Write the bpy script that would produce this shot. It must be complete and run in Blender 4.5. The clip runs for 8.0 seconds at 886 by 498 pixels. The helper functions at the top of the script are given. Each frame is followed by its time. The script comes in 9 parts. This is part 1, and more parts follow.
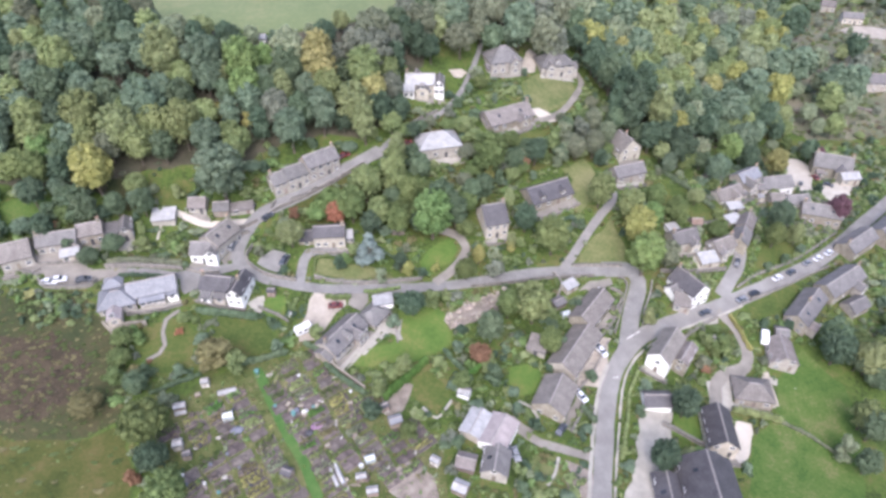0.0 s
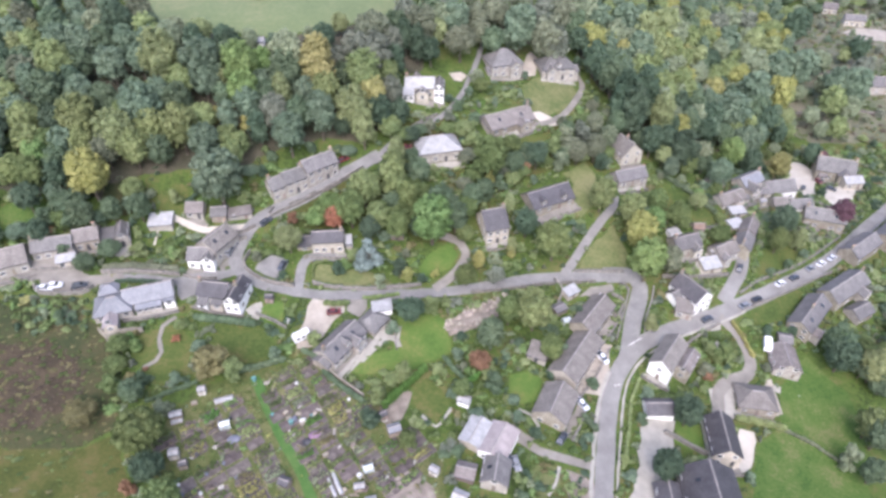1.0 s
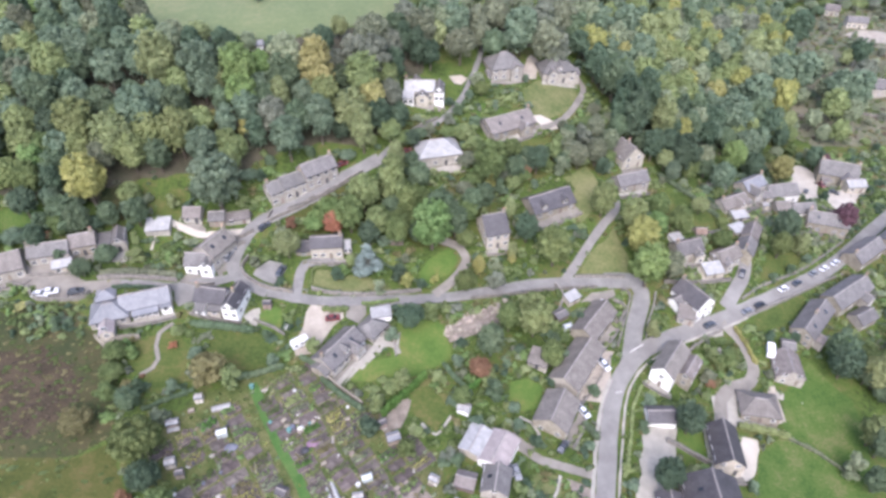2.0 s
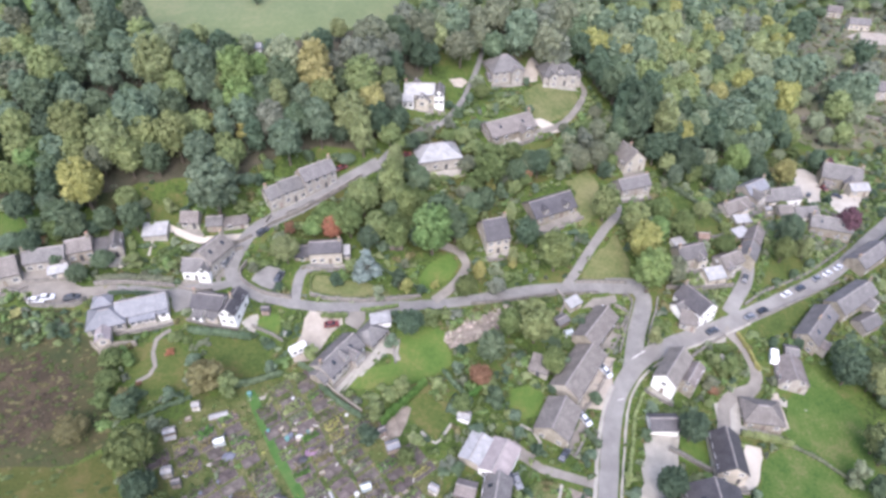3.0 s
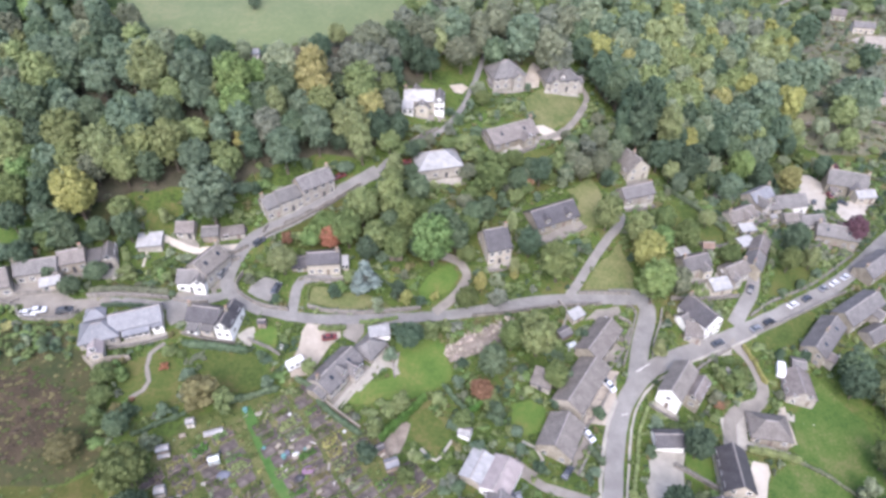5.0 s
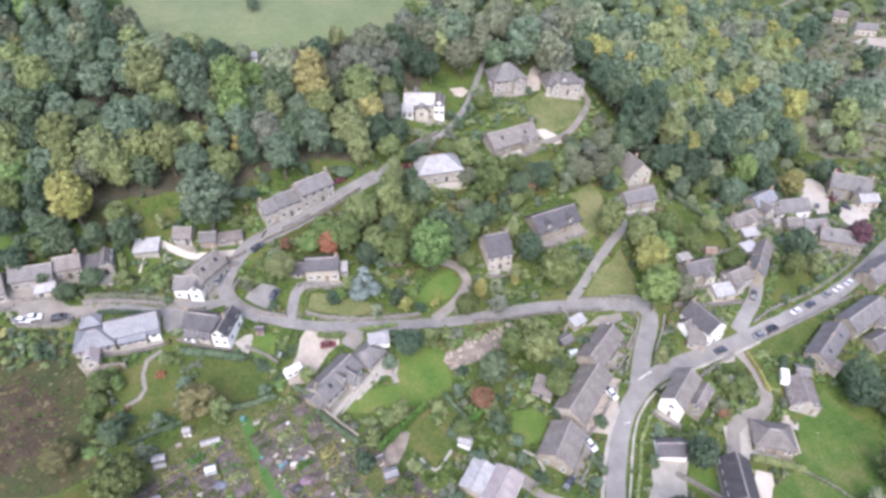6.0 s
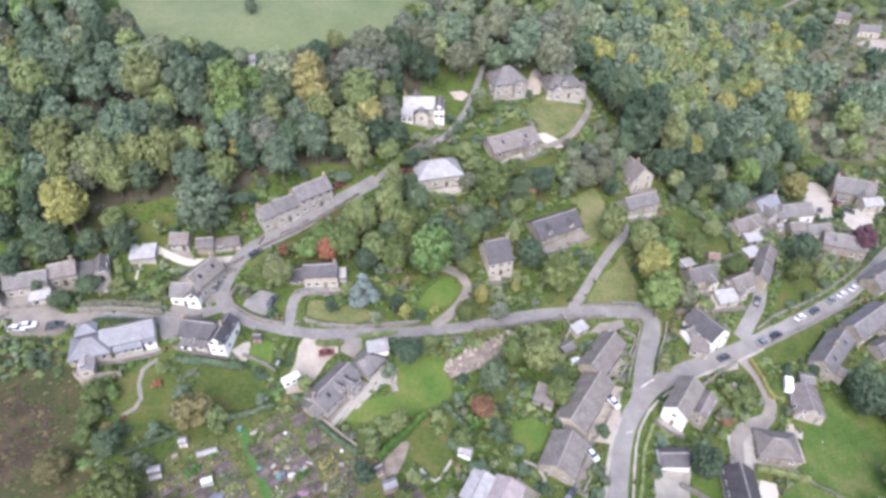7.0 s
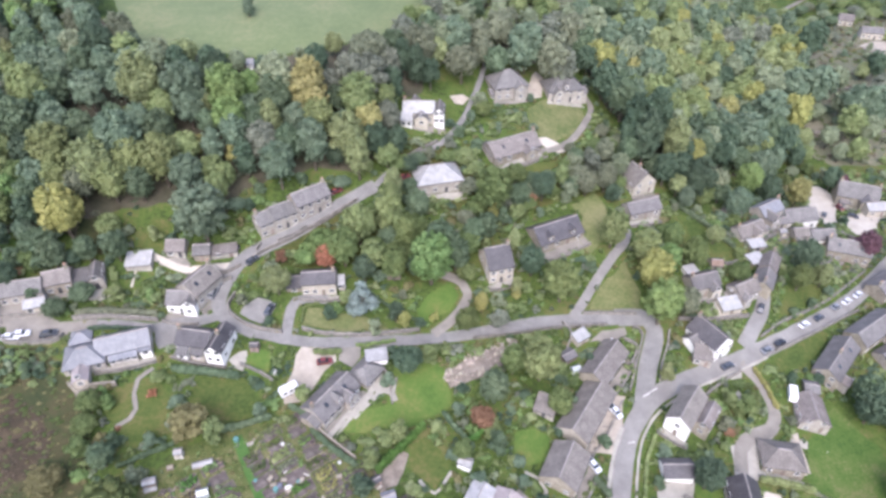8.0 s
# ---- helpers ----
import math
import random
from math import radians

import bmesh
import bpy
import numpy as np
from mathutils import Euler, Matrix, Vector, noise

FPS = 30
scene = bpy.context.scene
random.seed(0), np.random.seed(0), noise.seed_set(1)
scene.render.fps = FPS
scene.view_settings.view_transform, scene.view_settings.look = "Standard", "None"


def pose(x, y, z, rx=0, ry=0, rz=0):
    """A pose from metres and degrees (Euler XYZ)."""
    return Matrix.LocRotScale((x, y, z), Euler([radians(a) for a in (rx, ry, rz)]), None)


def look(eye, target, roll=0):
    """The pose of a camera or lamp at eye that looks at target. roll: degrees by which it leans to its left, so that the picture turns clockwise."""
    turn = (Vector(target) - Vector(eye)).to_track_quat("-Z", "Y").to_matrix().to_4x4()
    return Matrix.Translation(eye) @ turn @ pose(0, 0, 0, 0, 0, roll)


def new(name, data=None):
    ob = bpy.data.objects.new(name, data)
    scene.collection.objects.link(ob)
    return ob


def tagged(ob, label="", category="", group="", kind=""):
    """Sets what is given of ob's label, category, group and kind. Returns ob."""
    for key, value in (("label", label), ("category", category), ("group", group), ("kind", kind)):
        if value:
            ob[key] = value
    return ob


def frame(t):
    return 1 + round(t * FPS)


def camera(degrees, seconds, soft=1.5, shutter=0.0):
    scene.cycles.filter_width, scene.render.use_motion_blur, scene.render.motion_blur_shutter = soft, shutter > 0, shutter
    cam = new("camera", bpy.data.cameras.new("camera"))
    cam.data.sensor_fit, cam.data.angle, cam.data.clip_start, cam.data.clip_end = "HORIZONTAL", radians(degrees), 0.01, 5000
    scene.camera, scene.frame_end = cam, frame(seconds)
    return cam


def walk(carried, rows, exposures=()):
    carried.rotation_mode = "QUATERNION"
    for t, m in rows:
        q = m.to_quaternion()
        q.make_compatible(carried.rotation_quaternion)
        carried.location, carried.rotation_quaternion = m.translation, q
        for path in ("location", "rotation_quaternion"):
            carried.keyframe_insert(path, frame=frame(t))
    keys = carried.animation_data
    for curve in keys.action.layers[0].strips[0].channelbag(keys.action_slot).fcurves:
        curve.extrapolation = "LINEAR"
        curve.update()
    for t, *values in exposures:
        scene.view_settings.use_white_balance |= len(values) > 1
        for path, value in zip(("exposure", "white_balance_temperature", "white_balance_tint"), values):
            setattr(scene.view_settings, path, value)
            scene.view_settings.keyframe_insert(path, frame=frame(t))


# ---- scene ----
from mathutils import geometry

# ---- camera and its flight ----
cam = camera(70, 8.0, soft=3.1)
PATH = [
    (0, look((0.00, 0.00, 144.48), (0.00, 153.21, 15.92))),
    (1, look((0.26, 2.43, 144.43), (0.08, 155.75, 16.01))),
    (2.25, look((0.42, 5.35, 144.41), (0.11, 158.77, 16.11))),
    (3.5, look((0.45, 8.25, 144.41), (0.08, 161.73, 16.18))),
    (4.5, look((0.43, 10.64, 144.43), (0.04, 164.14, 16.22))),
    (5.25, look((0.41, 12.52, 144.45), (-0.00, 166.02, 16.25))),
    (6, look((0.42, 14.49, 144.46), (-0.01, 167.99, 16.25))),
    (7, look((0.48, 17.33, 144.48), (-0.00, 170.81, 16.24))),
    (8, look((0.63, 20.45, 144.48), (0.05, 173.90, 16.21))),
]
walk(cam, PATH, exposures=[(0, 1.55, 5720, 19)])

# ---- sky and sun: a hazy, overcast autumn day ----
world = bpy.data.worlds.new("sky")
scene.world = world
world.use_nodes = True
sky = world.node_tree.nodes.new("ShaderNodeTexSky")
sky.sky_type = "NISHITA"
sky.sun_disc = False
sky.sun_elevation = radians(48)
sky.sun_rotation = radians(186)
sky.dust_density = 4.0
sky.air_density = 1.0
world.node_tree.nodes["Background"].inputs["Strength"].default_value = 0.148
world.node_tree.links.new(sky.outputs["Color"], world.node_tree.nodes["Background"].inputs["Color"])
lamp = bpy.data.lights.new("sun", "SUN")
lamp.energy = 1.4
lamp.angle = radians(75)
lamp.color = (1.0, 0.95, 0.88)
sun = new("sun", lamp)
sun.matrix_world = look((-8, -80, 96), (0, 0, 0))

# ---- terrain: heights of the valley side on a 40 m grid ----
X0, Y0, STEP = -160.0, 60.0, 40.0
HEIGHTS = np.array([
    [3.1, 3.6, 4.4, 3.4, 1.5, 1.4, -4.1, -12.8, -18.1, -19.6, -18.8],
    [16.5, 16.6, 13.6, 10.6, 5.2, -0.5, -7.4, -15.6, -19.2, -16.9, -13.4],
    [30.2, 29.5, 18.6, 16.7, 12.1, 5.4, 3.5, -6.7, -13.6, -12.2, -8.6],
    [42.7, 42.2, 37.0, 29.8, 23.1, 22.2, 17.5, 3.3, -5.1, -6.9, -5.7],
    [55.2, 55.3, 59.3, 56.5, 40.1, 36.9, 24.1, -1.3, -8.3, -5.1, -3.6],
    [64.6, 60.1, 61.3, 62.7, 50.7, 42.4, 25.1, -2.7, -12.0, -5.7, -2.0],
    [64.5, 59.9, 58.8, 60.7, 58.3, 48.7, 31.1, 8.8, -3.5, -4.3, 0.0],
    [61.3, 60.8, 61.8, 64.0, 64.0, 56.7, 41.8, 21.1, 4.2, -0.2, 6.3],
])


def spline_weights(u, n):
    u = np.clip(u, 0, n - 1 - 1e-9)
    i = np.floor(u).astype(int)
    f = u - i
    w = np.stack([(1 - f) ** 3 / 6, (3 * f**3 - 6 * f**2 + 4) / 6, (-3 * f**3 + 3 * f**2 + 3 * f + 1) / 6, f**3 / 6], -1)
    return np.clip(np.stack([i - 1, i, i + 1, i + 2], -1), 0, n - 1), w


def heights(x, y):
    """Ground heights for arrays of x and y: a cubic spline over the grid, level beyond it."""
    ix, wx = spline_weights((np.asarray(x, float) - X0) / STEP, HEIGHTS.shape[1])
    iy, wy = spline_weights((np.asarray(y, float) - Y0) / STEP, HEIGHTS.shape[0])
    z = 0.0
    for a in range(4):
        for b in range(4):
            z = z + wy[..., a] * wx[..., b] * HEIGHTS[iy[..., a], ix[..., b]]
    return z


def ground_z(x, y):
    return float(heights(np.array([x]), np.array([y]))[0])


# ---- materials ----
def material(name, stops, scale, fine=8.0, rough=0.85, bump=0.25, tint=0.0, island=0.0, metallic=0.0, stretch=(1, 1, 1), spec=0.3, coords="Object", leaf=0.0, fine_amount=0.45):
    """A surface whose colour wanders between the stops with a broad noise, broken up by a fine one; tint varies it from
    object to object, island from leaf to leaf."""
    m = bpy.data.materials.new(name)
    m.use_nodes = True
    nt = m.node_tree
    bsdf = nt.nodes["Principled BSDF"]
    bsdf.inputs["Roughness"].default_value = rough
    bsdf.inputs["Metallic"].default_value = metallic
    bsdf.inputs["Specular IOR Level"].default_value = spec
    co = nt.nodes.new("ShaderNodeTexCoord")
    mp = nt.nodes.new("ShaderNodeMapping")
    mp.inputs["Scale"].default_value = stretch
    nt.links.new(co.outputs[coords], mp.inputs["Vector"])
    broad = nt.nodes.new("ShaderNodeTexNoise")
    broad.inputs["Scale"].default_value = scale
    broad.inputs["Detail"].default_value = 5
    broad.inputs["Roughness"].default_value = 0.6
    grain = nt.nodes.new("ShaderNodeTexNoise")
    grain.inputs["Scale"].default_value = scale * fine
    grain.inputs["Detail"].default_value = 4
    for n in (broad, grain):
        nt.links.new(mp.outputs["Vector"], n.inputs["Vector"])
    mix = nt.nodes.new("ShaderNodeMath")
    mix.operation = "MULTIPLY_ADD"
    mix.inputs[1].default_value = fine_amount
    nt.links.new(grain.outputs["Fac"], mix.inputs[0])
    sub = nt.nodes.new("ShaderNodeMath")
    sub.operation = "SUBTRACT"
    sub.inputs[1].default_value = fine_amount / 2
    nt.links.new(broad.outputs["Fac"], sub.inputs[0])
    nt.links.new(sub.outputs[0], mix.inputs[2])
    ramp = nt.nodes.new("ShaderNodeValToRGB")
    el = ramp.color_ramp.elements
    while len(el) < len(stops):
        el.new(0.5)
    for n, (e, c) in enumerate(zip(el, stops)):
        e.position = 0.3 + 0.4 * n / (len(stops) - 1)
        e.color = (*c, 1)
    nt.links.new(mix.outputs[0], ramp.inputs["Fac"])
    colour = ramp.outputs["Color"]
    if tint or island:
        hsv = nt.nodes.new("ShaderNodeHueSaturation")
        value = None
        if tint:
            info = nt.nodes.new("ShaderNodeObjectInfo")
            rng = nt.nodes.new("ShaderNodeMapRange")
            rng.inputs["To Min"].default_value = 1 - tint
            rng.inputs["To Max"].default_value = 1 + tint
            nt.links.new(info.outputs["Random"], rng.inputs["Value"])
            value = rng.outputs["Result"]
            hue = nt.nodes.new("ShaderNodeMapRange")
            hue.inputs["To Min"].default_value = 0.5 - 0.09 * tint
            hue.inputs["To Max"].default_value = 0.5 + 0.07 * tint
            turn = nt.nodes.new("ShaderNodeMath")
            turn.operation = "FRACT"
            times = nt.nodes.new("ShaderNodeMath")
            times.operation = "MULTIPLY"
            times.inputs[1].default_value = 7.31
            nt.links.new(info.outputs["Random"], times.inputs[0])
            nt.links.new(times.outputs[0], turn.inputs[0])
            nt.links.new(turn.outputs[0], hue.inputs["Value"])
            nt.links.new(hue.outputs["Result"], hsv.inputs["Hue"])
        if island:
            geo = nt.nodes.new("ShaderNodeNewGeometry")
            rng = nt.nodes.new("ShaderNodeMapRange")
            rng.inputs["To Min"].default_value = 1 - island
            rng.inputs["To Max"].default_value = 1 + island
            nt.links.new(geo.outputs["Random Per Island"], rng.inputs["Value"])
            if value is None:
                value = rng.outputs["Result"]
            else:
                both = nt.nodes.new("ShaderNodeMath")
                both.operation = "MULTIPLY"
                nt.links.new(value, both.inputs[0])
                nt.links.new(rng.outputs["Result"], both.inputs[1])
                value = both.outputs[0]
        nt.links.new(value, hsv.inputs["Value"])
        nt.links.new(colour, hsv.inputs["Color"])
        colour = hsv.outputs["Color"]
    nt.links.new(colour, bsdf.inputs["Base Color"])
    if bump:
        b = nt.nodes.new("ShaderNodeBump")
        b.inputs["Strength"].default_value = bump
        b.inputs["Distance"].default_value = 0.1
        nt.links.new(grain.outputs["Fac"], b.inputs["Height"])
        nt.links.new(b.outputs["Normal"], bsdf.inputs["Normal"])
    if leaf:
        thin = nt.nodes.new("ShaderNodeBsdfTranslucent")
        nt.links.new(colour, thin.inputs["Color"])
        blend = nt.nodes.new("ShaderNodeMixShader")
        blend.inputs["Fac"].default_value = leaf
        nt.links.new(bsdf.outputs["BSDF"], blend.inputs[1])
        nt.links.new(thin.outputs["BSDF"], blend.inputs[2])
        nt.links.new(blend.outputs["Shader"], nt.nodes["Material Output"].inputs["Surface"])
    return m


def coursed(m, width, height, depth, mortar=(0.1, 0.1, 0.1), amount=0.35):
    """Adds the courses of slates or stones to a material: joints darken a little and lie lower."""
    nt = m.node_tree
    bsdf = nt.nodes["Principled BSDF"]
    co = nt.nodes.new("ShaderNodeTexCoord")
    brick = nt.nodes.new("ShaderNodeTexBrick")
    brick.inputs["Scale"].default_value = 1.0
    brick.inputs["Brick Width"].default_value = width
    brick.inputs["Row Height"].default_value = height
    brick.inputs["Mortar Size"].default_value = 0.02
    brick.inputs["Color1"].default_value = (1, 1, 1, 1)
    brick.inputs["Color2"].default_value = (0.72, 0.72, 0.72, 1)
    brick.inputs["Mortar"].default_value = (*mortar, 1)
    nt.links.new(co.outputs["UV"], brick.inputs["Vector"])
    old = bsdf.inputs["Base Color"].links[0].from_socket
    mul = nt.nodes.new("ShaderNodeMix")
    mul.data_type = "RGBA"
    mul.blend_type = "MULTIPLY"
    mul.inputs["Factor"].default_value = amount
    nt.links.new(old, mul.inputs["A"])
    nt.links.new(brick.outputs["Color"], mul.inputs["B"])
    nt.links.new(mul.outputs["Result"], bsdf.inputs["Base Color"])
    return m


GRASS = material("meadow grass", [(0.026, 0.040, 0.011), (0.041, 0.063, 0.015), (0.057, 0.086, 0.018), (0.067, 0.077, 0.023), (0.093, 0.090, 0.033)], 0.09, 11, bump=0.6, fine_amount=0.8, spec=0.12)
LAWN = material("mown lawn", [(0.046, 0.083, 0.017), (0.061, 0.102, 0.021), (0.076, 0.109, 0.025), (0.105, 0.116, 0.034)], 0.13, 9, bump=0.3, fine_amount=0.55, spec=0.12)
PASTURE = material("pasture", [(0.034, 0.065, 0.014), (0.049, 0.085, 0.018), (0.066, 0.094, 0.024), (0.098, 0.104, 0.040)], 0.12, 12, bump=0.5, fine_amount=0.8, spec=0.12)
HILL_FIELD = material("hill pasture", [(0.086, 0.110, 0.047), (0.103, 0.127, 0.055), (0.137, 0.144, 0.070)], 0.05, 12, bump=0.3, fine_amount=0.6)
DRY_GRASS = material("dry grass", [(0.058, 0.077, 0.027), (0.081, 0.095, 0.034), (0.104, 0.110, 0.046), (0.131, 0.127, 0.060)], 0.12, 9, bump=0.4, fine_amount=0.7, spec=0.12)
BRACKEN = material("dead bracken", [(0.020, 0.017, 0.008), (0.030, 0.021, 0.011), (0.040, 0.029, 0.016), (0.056, 0.042, 0.023)], 0.25, 8, bump=0.9, fine_amount=0.9)
SCRUB = material("rough scrub", [(0.017, 0.024, 0.006), (0.026, 0.033, 0.009), (0.035, 0.035, 0.011), (0.045, 0.039, 0.016)], 0.16, 9, bump=0.9, fine_amount=0.9)
ROUGH_PASTURE = material("rough pasture", [(0.026, 0.033, 0.009), (0.040, 0.049, 0.012), (0.054, 0.057, 0.016), (0.074, 0.064, 0.024)], 0.14, 11, bump=0.6, fine_amount=0.7, spec=0.12)
WOOD_FLOOR = material("woodland floor", [(0.026, 0.028, 0.014), (0.050, 0.046, 0.028), (0.078, 0.068, 0.045)], 0.15, 10, bump=0.6)
SOIL = material("dug soil", [(0.040, 0.032, 0.028), (0.068, 0.056, 0.050), (0.112, 0.096, 0.085)], 0.5, 7, bump=0.9, tint=0.25, fine_amount=0.8)
ASPHALT = material("worn asphalt", [(0.127, 0.118, 0.109), (0.157, 0.149, 0.136), (0.194, 0.185, 0.169)], 0.15, 20, bump=0.15, rough=0.9)
TARMAC = material("grey village tarmac", [(0.112, 0.107, 0.099), (0.141, 0.135, 0.125), (0.174, 0.167, 0.154)], 0.25, 14, bump=0.15, rough=0.9, fine_amount=0.7)
LANE = material("pale worn lane", [(0.122, 0.110, 0.094), (0.155, 0.141, 0.119), (0.194, 0.177, 0.152)], 0.2, 18, bump=0.2, rough=0.9)
PAVING = material("concrete paving", [(0.191, 0.178, 0.149), (0.238, 0.222, 0.188), (0.290, 0.272, 0.231)], 0.3, 12, bump=0.15)
GRAVEL = material("pale gravel", [(0.204, 0.178, 0.143), (0.255, 0.223, 0.180), (0.320, 0.286, 0.234)], 0.3, 16, bump=0.5)
PALE_YARD = material("pale concrete yard", [(0.277, 0.248, 0.206), (0.328, 0.297, 0.246), (0.386, 0.349, 0.294)], 0.15, 14, bump=0.1)
SLATE = coursed(material("grey slate", [(0.084, 0.078, 0.074), (0.114, 0.107, 0.101), (0.152, 0.142, 0.133)], 0.35, 7, fine_amount=0.9, rough=0.6, bump=0.2, tint=0.18), 0.5, 0.32, 0.02)
DARK_SLATE = coursed(material("dark slate", [(0.043, 0.040, 0.042), (0.060, 0.056, 0.058), (0.081, 0.076, 0.077)], 0.35, 7, fine_amount=0.9, rough=0.55, bump=0.2, tint=0.15), 0.5, 0.32, 0.02)
BLUE_SLATE = coursed(material("blue slate", [(0.125, 0.128, 0.136), (0.162, 0.164, 0.174), (0.199, 0.199, 0.206)], 0.35, 7, fine_amount=0.9, rough=0.5, bump=0.2, tint=0.1), 0.5, 0.32, 0.02)
STONE_TILE = coursed(material("stone roof tiles", [(0.101, 0.090, 0.079), (0.134, 0.120, 0.107), (0.175, 0.157, 0.140)], 0.35, 7, fine_amount=0.9, rough=0.8, bump=0.3, tint=0.15), 0.5, 0.36, 0.02)
BROWN_TILE = coursed(material("brown roof tiles", [(0.106, 0.090, 0.081), (0.142, 0.122, 0.111), (0.186, 0.163, 0.150)], 0.35, 7, fine_amount=0.9, rough=0.75, bump=0.3, tint=0.15), 0.4, 0.34, 0.02)
RED_TILE = coursed(material("red clay tiles", [(0.115, 0.075, 0.055), (0.155, 0.105, 0.081), (0.190, 0.150, 0.119)], 0.5, 9, rough=0.75, bump=0.3, tint=0.1), 0.4, 0.34, 0.02)
PINK_ROOF = material("faded pink sheet roof", [(0.180, 0.152, 0.144), (0.228, 0.197, 0.186), (0.277, 0.242, 0.229)], 0.4, 8, rough=0.6, bump=0.1)
PALE_ROOF = material("pale sheet roof", [(0.185, 0.182, 0.176), (0.245, 0.241, 0.234), (0.305, 0.300, 0.292)], 0.6, 8, rough=0.6, bump=0.1, tint=0.12, fine_amount=0.8)
LIMESTONE = coursed(material("limestone wall", [(0.202, 0.184, 0.156), (0.269, 0.249, 0.212), (0.344, 0.320, 0.276)], 0.6, 8, bump=0.5, tint=0.1), 0.5, 0.25, 0.02)
GRITSTONE = coursed(material("gritstone wall", [(0.157, 0.139, 0.106), (0.215, 0.193, 0.150), (0.281, 0.253, 0.199)], 0.6, 8, bump=0.5, tint=0.1), 0.5, 0.25, 0.02)
WHITE_WALL = material("white render", [(0.48, 0.47, 0.435), (0.59, 0.58, 0.54), (0.68, 0.67, 0.63)], 0.5, 9, rough=0.9, bump=0.1, fine_amount=0.8)
CREAM_WALL = material("cream render", [(0.248, 0.224, 0.180), (0.308, 0.281, 0.227), (0.369, 0.340, 0.281)], 0.5, 9, rough=0.9, bump=0.1, tint=0.08, fine_amount=0.8)
RIDGE = material("ridge tiles", [(0.134, 0.124, 0.120), (0.202, 0.183, 0.168), (0.252, 0.232, 0.216)], 1.0, 6, tint=0.1)
PAINT = material("white paint", [(0.52, 0.515, 0.5), (0.66, 0.655, 0.64)], 1.0, 6, rough=0.55, bump=0.0, tint=0.12)
METAL = material("galvanised steel", [(0.4, 0.41, 0.42), (0.52, 0.53, 0.54)], 1.0, 6, rough=0.4, metallic=0.8, bump=0.05)
PLASTIC = material("dark plastic", [(0.03, 0.03, 0.033), (0.05, 0.05, 0.055)], 1.0, 6, rough=0.5, bump=0.0)
CLAY = material("terracotta", [(0.36, 0.2, 0.13), (0.45, 0.27, 0.19)], 1.0, 6, tint=0.15)
TIMBER = material("weathered timber", [(0.1, 0.08, 0.063), (0.16, 0.13, 0.105), (0.23, 0.19, 0.155)], 0.8, 8, tint=0.3, bump=0.4, stretch=(1, 1, 5))
BARK = material("bark", [(0.05, 0.04, 0.03), (0.09, 0.075, 0.055), (0.13, 0.115, 0.09)], 0.8, 6, bump=0.8, stretch=(1, 1, 0.3))
RUBBER = material("tyre rubber", [(0.015, 0.015, 0.015), (0.03, 0.03, 0.03)], 2.0, 6, bump=0.1)
ROAD_PAINT = material("worn road paint", [(0.336, 0.324, 0.296), (0.437, 0.423, 0.392)], 1.5, 8, bump=0.0)
DRYSTONE = coursed(material("dry stone", [(0.109, 0.101, 0.088), (0.160, 0.148, 0.128), (0.227, 0.207, 0.180)], 0.9, 8, bump=0.6, tint=0.15), 0.45, 0.18, 0.02)
RUBBLE = material("limestone rubble", [(0.168, 0.145, 0.112), (0.235, 0.207, 0.160), (0.319, 0.286, 0.232)], 0.6, 8, tint=0.35, bump=0.6, island=0.15)


def glass(name, colour, rough):
    m = bpy.data.materials.new(name)
    m.use_nodes = True
    b = m.node_tree.nodes["Principled BSDF"]
    b.inputs["Base Color"].default_value = (*colour, 1)
    b.inputs["Roughness"].default_value = rough
    b.inputs["Specular IOR Level"].default_value = 0.6
    return m


PANE = glass("window glass", (0.025, 0.03, 0.035), 0.08)
GREENHOUSE_GLASS = glass("greenhouse glass", (0.22, 0.25, 0.245), 0.2)


def foliage(name, dark, mid, light):
    return material(name, [dark, mid, light], 0.22, 9, rough=0.75, bump=0.0, tint=0.16, island=0.24, leaf=0.42, spec=0.12)


ALLOTMENT_GROUND = material("trodden allotment ground", [(0.034, 0.049, 0.014), (0.052, 0.068, 0.019), (0.074, 0.080, 0.028), (0.115, 0.105, 0.052)], 0.25, 9, bump=0.7, fine_amount=0.9, spec=0.12)
VALLEY_GRASS = material("faded valley grass", [(0.059, 0.074, 0.037), (0.084, 0.092, 0.050), (0.113, 0.109, 0.069), (0.139, 0.128, 0.088)], 0.06, 12, bump=0.5, fine_amount=0.8)
GARDEN_GRASS = material("long garden grass", [(0.034, 0.054, 0.013), (0.049, 0.069, 0.017), (0.066, 0.078, 0.021), (0.088, 0.084, 0.030)], 0.12, 9, bump=0.4, fine_amount=0.8, spec=0.12)
PATH_GRASS = material("trodden path grass", [(0.034, 0.076, 0.018), (0.046, 0.094, 0.023), (0.072, 0.108, 0.033)], 0.3, 8, bump=0.3, spec=0.12)
PLOT_EARTH = material("stony earth", [(0.101, 0.084, 0.066), (0.155, 0.130, 0.105), (0.218, 0.189, 0.155)], 0.4, 9, bump=0.8, fine_amount=0.8)
